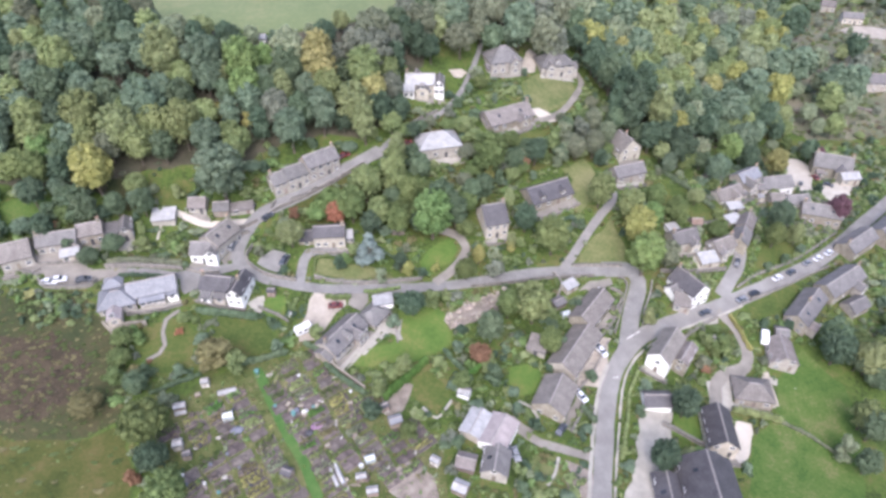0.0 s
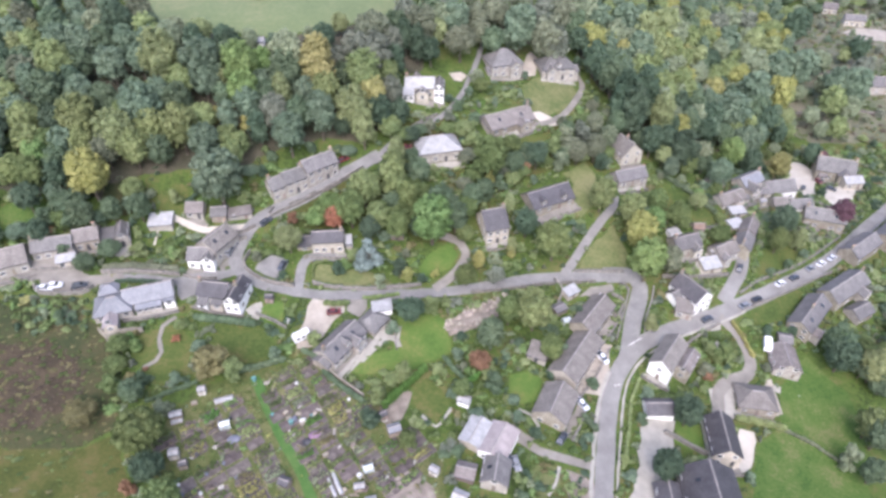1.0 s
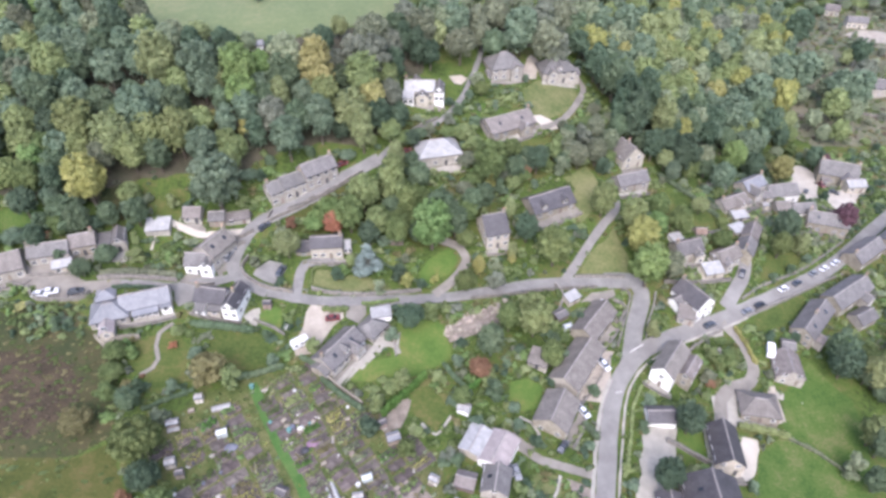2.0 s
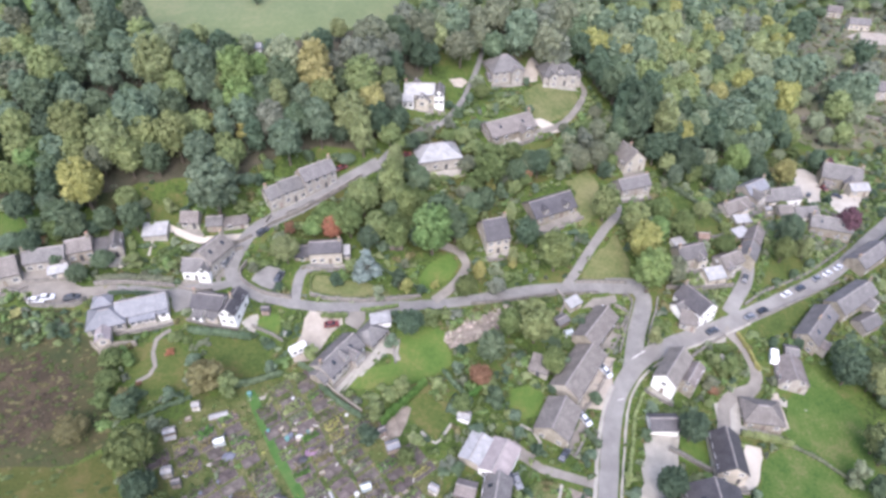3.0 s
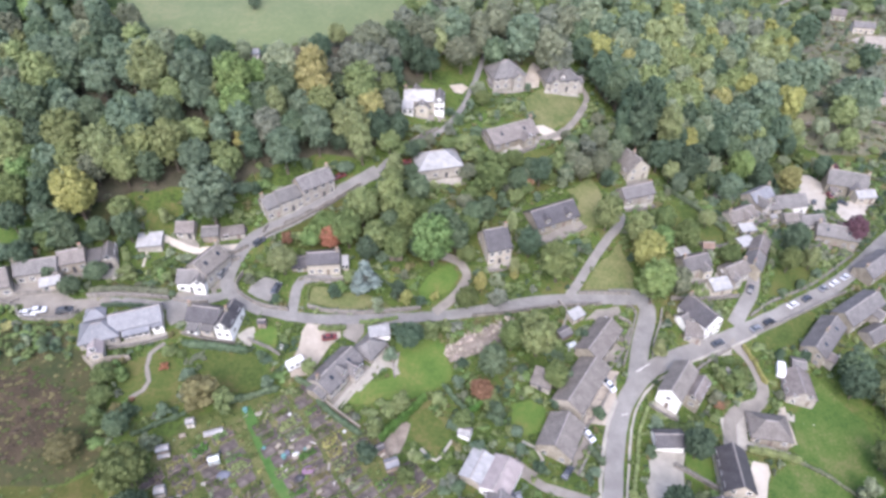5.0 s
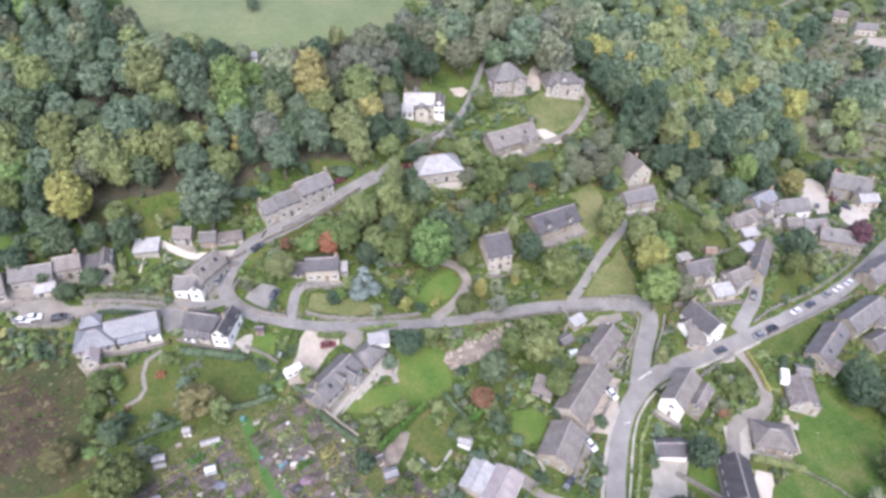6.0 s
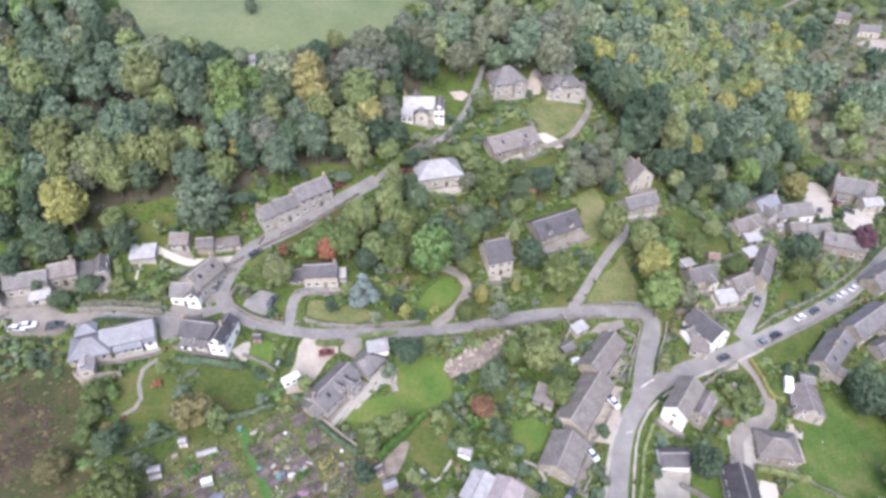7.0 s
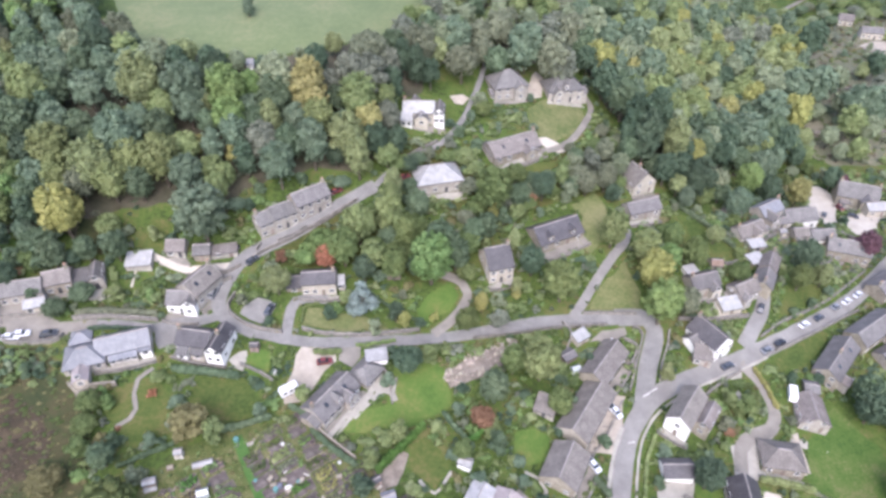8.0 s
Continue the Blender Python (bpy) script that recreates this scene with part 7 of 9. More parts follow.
tree(92.5, 167.6, h=8.1, r=3.7, kind='green', style='broad')
tree(88.4, 181.1, h=7.5, r=3.4, kind='ochre', style='broad')
tree(88.5, 197.8, h=11.1, r=4.0, kind='green', style='round')
tree(68.6, 166.2, h=12.4, r=4.4, kind='bright', style='round')
tree(77.8, 169.7, h=12.6, r=4.5, kind='green', style='round')
tree(-8.9, 128.6, h=9.2, r=4.2, kind='deep', style='broad')
tree(-3.6, 132.3, h=6.9, r=3.1, kind='olive', style='broad')
tree(62.0, 133.1, h=6.8, r=2.4, kind='ochre', style='round')
tree(79.1, 127.2, h=5.3, r=2.4, kind='olive', style='broad')
tree(82.5, 125.7, h=8.1, r=2.9, kind='green', style='round')
tree(-70.7, 87.9, h=14.2, r=6.1, kind='green', style='broad')
tree(-67.5, 81.2, h=9.5, r=4.3, kind='deep', style='broad')
tree(-60.8, 72.2, h=14.5, r=5.2, kind='green', style='round')
tree(-77.0, 99.8, h=8.2, r=3.4, kind='dark', style='round')
tree(-87.7, 94.4, h=5.9, r=4.6, kind='straw', style='broad')
tree(-60.2, 108.4, h=11.5, r=6.0, kind='straw', style='loose')
tree(-53.4, 107.0, h=8.0, r=3.6, kind='olive', style='loose')
tree(-71.6, 77.3, h=5.8, r=2.1, kind='rust', style='round')
tree(65.3, 103.5, h=12.3, r=4.4, kind='deep', style='round')
tree(55.2, 87.4, h=11.8, r=4.2, kind='deep', style='round')
tree(129.3, 124.7, h=14.3, r=5.1, kind='ochre', style='round')
tree(119.5, 127.0, h=14.7, r=5.4, kind='deep', style='round')
tree(118.8, 105.9, h=13.3, r=4.7, kind='olive', style='round')
tree(109.6, 96.6, h=9.0, r=3.2, kind='sage', style='round')
tree(120.0, 131.0, h=14.5, r=5.2, kind='dark', style='round')
tree(119.6, 102.6, h=13.1, r=4.7, kind='dark', style='round')
tree(113.0, 92.1, h=10.5, r=3.7, kind='dark', style='round')
tree(85.5, 127.3, h=6.0, r=2.7, kind='green', style='broad')
tree(10.3, 115.5, h=6.6, r=3.5, kind='rust', style='broad')
tree(13.8, 108.5, h=8.5, r=3.0, kind='dark', style='round')
tree(5.4, 107.0, h=6.6, r=3.0, kind='green', style='broad')
tree(-10.4, 110.3, h=6.7, r=3.0, kind='olive', style='broad')
tree(-17.0, 103.4, h=6.5, r=2.9, kind='olive', style='broad')
tree(-18.4, 96.5, h=6.9, r=3.1, kind='deep', style='broad')
tree(-8.9, 91.6, h=7.8, r=2.8, kind='green', style='round')
# ---- woodland ----
WEST_WOOD = [(-150.5, 160.8), (-182.3, 232.9), (-166.5, 247.6), (-137.5, 270.6), (-115.3, 228.3), (-88.4, 213.7), (-59.4, 211.3), (-36.9, 220.3), (-19.8, 236.5), (-8.4, 241.4), (-7.0, 224.9), (-16.0, 219.3), (-15.4, 204.2), (-27.0, 189.3), (-34.4, 190.4), (-48.6, 186.6), (-61.9, 179.1), (-64.1, 170.5), (-79.9, 173.2), (-94.3, 169.4), (-100.0, 165.8), (-103.1, 159.6), (-114.7, 161.0), (-130.3, 159.6)]
EAST_WOOD = [(61.8, 240.6), (58.0, 261.4), (56.0, 282.5), (63.0, 313.6), (128.6, 415.6), (201.9, 429.5), (203.8, 380.6), (173.4, 296.1), (142.8, 251.6), (121.4, 238.8), (101.7, 229.6), (84.2, 213.9), (75.0, 224.1)]
UPPER_WOOD = [(-14.2, 253.6), (-20.7, 293.9), (67.3, 342.6), (56.7, 278.4), (35.6, 256.4), (16.9, 250.8), (10.3, 258.1), (-5.1, 234.5), (-9.4, 237.6)]
HILL_SCRUB = [(-18.3, 203.5), (-0.8, 206.4), (11.0, 199.0), (28.8, 199.9), (40.6, 207.9), (53.8, 220.2), (59.3, 207.0), (60.2, 194.0), (41.7, 189.7), (27.8, 185.0), (21.6, 176.0), (8.5, 174.9), (-0.7, 182.3), (-12.9, 184.7)]
MID_GARDENS = [(-30.7, 176.8), (-15.6, 182.2), (1.2, 168.0), (8.4, 168.7), (7.3, 158.5), (-7.6, 156.9), (-14.7, 162.1), (-30.2, 160.2), (-38.6, 158.2), (-51.7, 155.9), (-46.2, 165.0)]
VALLEY_FLOOR = [(216.9, 396.2), (277.7, 409.4), (281.4, 372.1), (219.0, 258.3), (173.5, 262.1), (164.8, 273.2), (185.4, 327.6)]
WEST_GARDENS = [(-101.5, 133.7), (-101.3, 142.5), (-91.8, 143.9), (-76.8, 149.5), (-75.5, 140.6), (-89.4, 138.0)]
SOUTH_GARDENS = [(-14.3, 120.7), (2.6, 120.6), (7.5, 129.9), (26.2, 139.3), (38.2, 140.4), (27.3, 116.2), (21.1, 99.4), (13.9, 98.9), (2.5, 105.7), (-9.3, 111.1)]
EAST_GARDENS = [(69.8, 127.0), (82.3, 135.4), (89.4, 129.2), (81.6, 120.5), (67.5, 111.5)]
LOWER_BANK = [(112.2, 136.3), (141.3, 146.3), (157.1, 139.7), (146.0, 121.0), (133.0, 119.0), (124.0, 128.0), (117.4, 131.0)]
YARD_BANK = [(-117.0, 126.2), (-108.4, 125.6), (-100.7, 127.6), (-93.2, 124.5), (-92.6, 119.3), (-99.6, 117.3), (-112.3, 116.1)]
WEST_EDGE = [(-88.3, 115.2), (-82.3, 119.0), (-74.5, 98.0), (-57.7, 80.2), (-69.1, 72.8), (-78.4, 89.7), (-85.6, 103.2)]
CENTRE_ROADSIDE = [(-29.3, 133.5), (19.7, 142.3), (40.6, 146.1), (38.2, 140.4), (19.3, 136.7), (-0.5, 129.1), (-13.5, 135.0)]
ALLOTMENTS = [(-63.0, 72.9), (-67.7, 88.7), (-66.1, 96.9), (-61.2, 104.4), (-51.2, 109.6), (-33.1, 114.0), (-20.5, 104.6), (-13.0, 98.4), (-0.3, 92.0), (1.0, 74.9)]
BARE_BANK = [(-110.3, 173.3), (-102.6, 176.1), (-91.7, 180.3), (-82.7, 178.5), (-84.9, 172.5), (-91.8, 165.9), (-102.8, 164.3)]
VILLAGE = [(-125.6, 124.7), (-136.8, 151.6), (-120.9, 160.3), (-98.3, 159.4), (-79.2, 169.5), (-56.5, 178.0), (-30.7, 189.5), (-16.2, 200.7), (13.6, 222.1), (57.2, 256.4), (64.2, 228.5), (88.2, 211.2), (155.4, 249.9), (200.2, 256.3), (202.6, 229.0), (155.4, 143.6), (112.4, 132.6), (95.2, 106.5), (79.7, 87.8), (41.1, 76.5), (2.3, 74.9), (-0.3, 93.4), (-20.5, 104.6), (-33.1, 114.0), (-51.2, 109.6), (-63.4, 107.4), (-75.3, 100.8), (-89.3, 118.3)]
ROW_BACKS = [(36.5, 140.2), (54.5, 145.4), (57.9, 134.7), (46.6, 118.0), (41.3, 105.9), (36.4, 94.5), (31.8, 92.6), (37.7, 112.1), (46.4, 126.7)]
EAST_CLUSTER = [(74.9, 175.7), (127.6, 222.1), (178.4, 245.3), (185.3, 230.9), (139.9, 178.8), (98.6, 147.2), (88.7, 145.5), (72.6, 147.0)]
patch("rough_ground", ROUGH_PASTURE, HILL_SCRUB, label="rough dull grass between hillside shrubs", lift=0.035)
patch("rough_ground", ROUGH_PASTURE, MID_GARDENS, label="shaded rough grass under garden trees", lift=0.035)
# ---- walls, hedges ----
stone_wall([(-38.2, 138.6), (-32.9, 137.6), (-23.3, 137.8), (-13.7, 139.5), (-6.3, 141.0)], height=1.2)
stone_wall([(-57.7, 147.8), (-59.0, 144.0), (-56.8, 140.9), (-50.9, 138.0), (-43.3, 137.1)], height=1.1)
stone_wall([(-56.1, 157.3), (-52.5, 161.1), (-44.6, 166.2), (-34.9, 174.1), (-26.5, 181.2)], height=1.0)
stone_wall([(-54.2, 161.3), (-53.2, 163.7)], height=1.0)
stone_wall([(-33.6, 113.7), (-28.2, 109.5), (-20.5, 104.2)], height=0.9, mat=GRITSTONE)
stone_wall([(59.3, 100.6), (62.0, 99.4), (66.4, 96.7), (70.5, 94.4)], height=1.2, width=0.7)
stone_wall([(8.6, 140.2), (19.7, 142.7), (30.1, 145.2), (39.0, 146.6), (47.9, 147.8)], height=0.9)
stone_wall([(55.5, 147.6), (58.0, 146.0), (56.4, 141.0), (53.6, 134.0), (51.4, 128.6)], height=0.9)
stone_wall([(66.4, 147.5), (64.8, 142.7), (62.0, 137.0), (60.6, 132.2)], height=0.9)
stone_wall([(41.2, 150.9), (48.4, 151.4), (57.3, 151.9)], height=0.9)
stone_wall([(-97.1, 135.9), (-90.6, 137.3), (-83.7, 137.8), (-76.0, 138.0)], height=1.2)
hedge([(-96.0, 137.4), (-90.0, 138.8), (-83.0, 139.3), (-77.5, 139.4)], width=2.2, height=1.8, kind="brown", label="straggling brown-green hedge along the western lane")
stone_wall([(-118.4, 131.6), (-113.4, 130.6), (-110.6, 127.8), (-100.0, 129.1), (-97.9, 131.6)], height=1.2)
stone_wall([(-52.5, 127.2), (-46.7, 125.0), (-43.4, 123.1)], height=0.9)
stone_wall([(-67.7, 152.4), (-61.4, 153.8), (-57.7, 156.4)], height=1.1)
stone_wall([(72.8, 129.0), (79.2, 133.6), (85.6, 137.6)], height=0.9)
stone_wall([(99.1, 145.7), (112.3, 152.8), (130.9, 163.8), (139.2, 168.2)], height=0.8)
stone_wall([(95.5, 149.5), (105.6, 156.6), (124.1, 167.5), (148.1, 186.3)], height=0.8)
stone_wall([(-16.0, 194.0), (-8.6, 201.1), (-1.8, 206.2)], height=0.9)
stone_wall([(14.8, 196.7), (23.8, 199.3), (33.1, 204.6)], height=0.8)
ribbon("path", 0.7, PAVING, [(-5.3, 100.2), (-1.6, 97.4), (2.5, 102.9)], label="narrow pale path edging a lawn")
hedge([(-15.1, 101.2), (-9.9, 107.2), (-4.6, 113.1)], width=1.5, height=3.2, kind='privet', label='broad bright green clipped hedge')
hedge([(0.6, 117.0), (3.4, 113.6), (6.4, 110.6)], width=1.1, height=2.2, kind='dark', label='dark clipped hedge round a small garden')
hedge([(6.4, 110.6), (9.0, 112.2), (10.6, 114.4)], width=1.3, height=1.8, kind='privet', label='fresh green clipped hedge round a small garden')
hedge([(-92.0, 133.6), (-88.0, 134.2), (-83.0, 134.6), (-78.0, 134.5)], width=1.0, height=1.6, kind='deep', label='dark hedge below the western lane')
hedge([(-31.4, 110.4), (-26.8, 106.6), (-20.8, 102.8)], width=1.5, height=1.5, kind='dark', label='dark hedge under a garden wall')
hedge([(-74.1, 99.4), (-69.0, 102.3), (-63.5, 105.2)], width=1.2, height=1.6, kind='dark', label='dark clipped boundary hedge')
hedge([(-68.5, 124.5), (-60.2, 124.1), (-52.5, 123.5)], width=1.9, height=2.0, kind='dark', label='dark clipped garden hedge')
hedge([(-59.5, 108.5), (-51.2, 109.6), (-42.4, 113.1)], width=1.4, height=2.0, kind='dark', label='tall dark boundary hedge')
hedge([(81.9, 106.9), (88.6, 106.3), (94.8, 105.4)], width=1.8, height=2.2, kind='olive', label='thick olive green garden hedge')
hedge([(94.8, 105.4), (101.7, 102.4), (108.3, 97.4)], width=1.0, height=1.0, kind='brown', label='low brown field hedge')
hedge([(89.8, 138.2), (91.8, 134.0), (93.4, 127.7)], width=1.1, height=1.5, kind='yellow', label='yellow-green privet hedge along the lane')
hedge([(-33.6, 132.0), (-30.7, 131.9), (-27.3, 132.6)], width=1.6, height=1.5, kind='green')
hedge([(-23.1, 134.8), (-18.3, 135.7), (-13.2, 137.1)], width=1.0, height=1.2, kind='bright')
hedge([(45.6, 89.2), (49.5, 100.2), (52.1, 109.3), (55.8, 116.3)], width=1.0, height=0.9, kind='olive', label='low olive roadside hedge')
hedge([(-37.8, 116.2), (-33.1, 113.7)], width=1.4, height=2.0, kind='dark', label='dark hedge at the garden corner')
hedge([(-21.9, 152.3), (-15.8, 148.1), (-7.6, 144.2)], width=0.9, height=1.0, kind='dark', label='dark low hedge across the lawn')
hedge([(-38.4, 140.5), (-38.4, 145.0), (-34.8, 146.5)], width=0.8, height=0.9, kind='green')
# ---- cars ----
car(112.1, 156.3, 32, "white", "parked beside the road")
car(95.8, 145.0, 29, "grey", "parked beside the road")
car(101.1, 148.2, 30, "black", "parked beside the road")
car(118.7, 160.1, 33, "dark", "parked beside the road")
car(132.4, 169.1, 35, "white", "parked beside the road")
car(138.3, 173.0, 37, "silver", "parked beside the road")
car(127.0, 165.8, 33, "grey", "parked beside the road")
car(44.6, 123.9, -55, "white", "in front of the terrace")
car(46.1, 122.1, -56, "silver", "in front of the terrace")
car(37.8, 106.9, -55, "silver", "on a drive by the terrace")
car(30.9, 96.2, 55, "dark", "beside the end terrace")
car(16.4, 89.3, -73, "dark", "beside the workshop")
car(18.2, 88.5, -75, "grey", "beside the workshop")
car(-31.0, 129.2, 13, "red", "on a gravel forecourt")
car(-12.5, 190.8, 27, "red", "beside the pale roofed house")
car(-33.1, 182.5, 31, "red", "at the end of the cottages")
car(-60.9, 160.9, 19, "black", "beside an outbuilding")
car(-54.7, 158.0, 47, "dark", "on the lane")
car(-63.5, 147.3, 72, "grey", "beside the cottages")
car(-109.8, 129.1, 9, "white", "in a cottage yard")
car(-107.6, 130.2, 14, "white", "in a cottage yard")
car(-101.3, 131.0, 19, "dark", "in a cottage yard")
car(81.6, 138.2, 27, "dark", "parked beside the road")
car(49.3, 141.6, -40, "white", "at the end of the terrace")
car(-47.6, 143.6, 70, "dark", "on a turning area")
car(150.1, 221.1, 56, "dark", "on a pale forecourt")
car(29.4, 208.1, 18, "dark", "by the bungalow")
# ---- allotment sheds and garden things ----
shed(-61.3, 102.8, turn=10, w=1.8, d=1.5, wall=LIGHT_BOARD, cover=PALE_ROOF)
shed(-63.8, 86.4, turn=15, w=2.2, d=1.9, wall=LIGHT_BOARD, cover=PALE_ROOF)
shed(-61.0, 84.0, turn=15, w=1.8, d=1.6)
shed(-12.1, 95.1, turn=20, w=3.2, d=2.4, cover=BLUE_SLATE)
shed(-36.8, 80.5, turn=-20, w=2.6, d=2.2)
shed(-1.9, 85.2, turn=-30, w=2.2, d=1.6, wall=LIGHT_BOARD, cover=PALE_ROOF)
shed(5.7, 104.6, turn=-20, w=3.2, d=2.4, wall=PAINT, cover=PALE_ROOF)
shed(4.2, 78.7, turn=-25, w=3.6, d=3.0, cover=PALE_ROOF)
shed(-19.4, 80.2, turn=10, w=2.4, d=1.4, cover=PALE_ROOF)
shed(-16.5, 77.0, turn=10, w=2.6, d=1.6, cover=PALE_ROOF)
shed(-15.2, 98.8, turn=30, w=2.0, d=1.6)
shed(-49.5, 131.9, turn=0, w=2.2, d=1.8)
shed(-65.8, 95.8, turn=15, w=2.8, d=1.6, cover=PALE_ROOF)
greenhouse(-53.7, 94.2, turn=20.0, w=2.4, d=1.8)
greenhouse(-17.8, 85.0, turn=20.0, w=2.4, d=1.8)
greenhouse(36.8, 133.2, turn=20.0, w=2.4, d=1.8)
polytunnel(-55.6, 101.2, turn=18.0, length=4.6)
polytunnel(-65.7, 95.2, turn=18.0, length=2.8)
polytunnel(-24.9, 81.6, turn=-62.0, length=6.5, width=1.1)
polytunnel(-26.2, 80.9, turn=-62.0, length=6.5, width=0.9)
tank(-19.7, 83.2)
tank(-49.1, 107.0, colour='teal')
tank(-37.8, 95.8, colour='teal')
tarp(-31.8, 93.2, colour='purple')
tarp(-50.9, 91.1, colour='blue', r=1.7)
tarp(-33.4, 91.2, colour='black', r=1.3)
crate(-38.6, 97.0)
crate(-36.4, 98.2)
tank(-37.0, 96.6, colour='blue')
crate(-39.6, 98.4)
tarp(-35.2, 96.8, colour='white', r=0.9)
crate(-28.4, 88.1)
crate(-22.0, 91.1)
crate(-23.1, 79.7)
crate(-13.7, 97.3)
crate(-32.5, 98.4)
crate(-35.0, 95.9)
crate(-62.7, 99.9)
crate(-24.0, 99.8)
caravan(-38.7, 120.3, turn=35.0)
tank(-43.3, 125.2)
caravan(99.3, 132.1, turn=70.0)
PLOT_ORIGIN, PLOT_TURN = (-47.9, 100.6), -52.5
h = house("outbuilding", 103.0, 199.3, 24, "small stone shed among gardens")
volume(h, -3.4, 3.4, 0, 4, eaves=2.4, pitch=30, wall=LIMESTONE, cover=STONE_TILE, front=1)
h = house("outbuilding", 123.6, 203.4, 5, "small cream outbuilding with slate roof")
volume(h, -2.0, 2.0, 0, 4, eaves=2.6, pitch=30, wall=CREAM_WALL, cover=SLATE, front=1)
h = house("outbuilding", 103.1, 176.1, 23, "flat pale roofed garden room")
volume(h, -2.7, 2.7, 0, 4, eaves=2.4, pitch=8, roof='lean', wall=CREAM_WALL, cover=PALE_ROOF, front=1)
h = house("cottage", 128.6, 197.3, 6, "small stone cottage in the cluster")
volume(h, -2.7, 2.7, 0, 5, eaves=3, pitch=34, wall=LIMESTONE, cover=STONE_TILE, front=2)
h = house("outbuilding", 77.4, 166.2, 22, "white garden room beside a yellow tree")
volume(h, -2.0, 2.0, 0, 3, eaves=2.2, pitch=10, roof='lean', wall=WHITE_WALL, cover=PALE_ROOF, front=1)
h = house("outbuilding", 40.1, 141.6, 34, "pale lean-to behind the terrace")
volume(h, -2.3, 2.3, 0, 3, eaves=2.2, pitch=15, roof='lean', wall=CREAM_WALL, cover=PALE_ROOF, front=1)
h = house("outbuilding", 26.3, 119.1, -23, "low stone garden building")
volume(h, -2.7, 2.7, 0, 5, eaves=2.3, pitch=14, roof='lean', wall=LIMESTONE, cover=STONE_TILE, front=1)
h = house("outbuilding", 35.8, 135.6, 33, "timber shed behind the terrace")
volume(h, -2.0, 2.0, 0, 3, eaves=2.0, pitch=20, wall=TIMBER, cover=SLATE, front=0, storeys=0)
h = house("outbuilding", 105.2, 132.6, -13, "stone garage with slate roof")
volume(h, -1.9, 1.9, 0, 4, eaves=2.4, pitch=25, wall=GRITSTONE, cover=SLATE, front=1)
h = house("cottage", 152.6, 175.2, 35, "stone cottage close to the road")
volume(h, -8.2, 8.2, 0, 7, eaves=4.4, pitch=34, wall=GRITSTONE, cover=SLATE, front=3, chimneys='l')
stone_wall([(78.6, 157.6), (86.0, 160.0), (93.2, 160.4)], height=1.4, label="limestone retaining wall of a terraced garden")
stone_wall([(138.0, 190.6), (146.0, 195.4), (155.6, 200.0)], height=1.2, label="limestone wall between back yards")
stone_wall([(110.0, 190.0), (118.0, 196.0), (127.0, 201.0)], height=1.1, label="limestone wall between cottage yards")
stone_wall([(126.0, 183.4), (133.0, 186.0), (138.0, 190.6)], height=1.2, label="limestone wall above a roadside bank")
shed(147.6, 197.8, turn=25, w=3.0, d=2.4, wall=LIMESTONE, cover=SLATE, label="small stone outhouse with slate roof in a yard")
shed(152.2, 201.6, turn=28, w=2.6, d=2.2, wall=CREAM_WALL, cover=PALE_ROOF, label="cream outhouse with pale roof in a yard")
shed(142.4, 193.6, turn=-12, w=2.8, d=2.2, wall=LIMESTONE, cover=STONE_TILE, label="stone outhouse with stone tile roof")
shed(113.2, 196.6, turn=30, w=3.0, d=2.4, wall=LIMESTONE, cover=SLATE, label="small stone outhouse beside cottages")
shed(121.6, 199.0, turn=12, w=2.6, d=2.2, wall=CREAM_WALL, cover=PALE_ROOF, label="pale roofed outhouse beside cottages")
shed(89.6, 163.0, turn=20, w=2.6, d=2.0, wall=LIMESTONE, cover=PALE_ROOF, label="pale roofed outhouse on a garden terrace")
stone_wall([(69.9, 151.4), (79.2, 152.0), (93.4, 155.7)], height=1.3)
stone_wall([(91.7, 170.6), (97.7, 169.9), (100.6, 166.2)], height=1.2)
stone_wall([(135.7, 207.6), (148.1, 208.7), (157.1, 203.5)], height=1.2)
stone_wall([(84.3, 173.3), (92.8, 174.4), (101.0, 180.3)], height=1.0)
stone_wall([(-59.5, 152.3), (-64.8, 149.9), (-66.6, 147.0)], height=1.0)
stone_wall([(-88.9, 115.1), (-86.4, 118.3), (-81.0, 119.4)], height=1.6, mat=GRITSTONE)
stone_wall([(-92.1, 118.4), (-88.9, 116.4), (-86.4, 118.3)], height=1.4, mat=GRITSTONE)
stone_wall([(34.7, 147.5), (36.9, 144.0), (34.6, 138.2)], height=1.0)
stone_wall([(51.7, 144.2), (55.7, 141.8), (53.0, 136.1)], height=0.8)
stone_wall([(-22.6, 128.7), (-14.7, 127.6), (-12.7, 119.1)], height=0.9)
tree(41.3, 113.3, h=3, r=2.4, kind='dark', style='round')
hedge([(37.8, 103.2), (40.2, 99.4)], width=2.0, height=1.8, kind='dark', label='thick dark hedge by the terrace')
BRACKEN_SLOPE = [(-117.9, 112.9), (-104.8, 114.5), (-96.5, 112.9), (-91.3, 105.7), (-90.9, 97.2), (-96.1, 91.7), (-111.4, 91.3)]
ROUGH_SLOPE = [(-125.6, 124.7), (-107.3, 121.4), (-94.4, 121.1), (-85.5, 115.4), (-81.6, 103.4), (-79.3, 92.3), (-89.0, 86.8), (-109.8, 87.5)]
patch("driveway", GRAVEL, [(2.0, 227.0), (6.5, 229.5), (9.2, 227.4), (7.4, 223.4), (4.6, 224.0)], label="beige gravel forecourt of a white house", lift=0.05, keep=True)
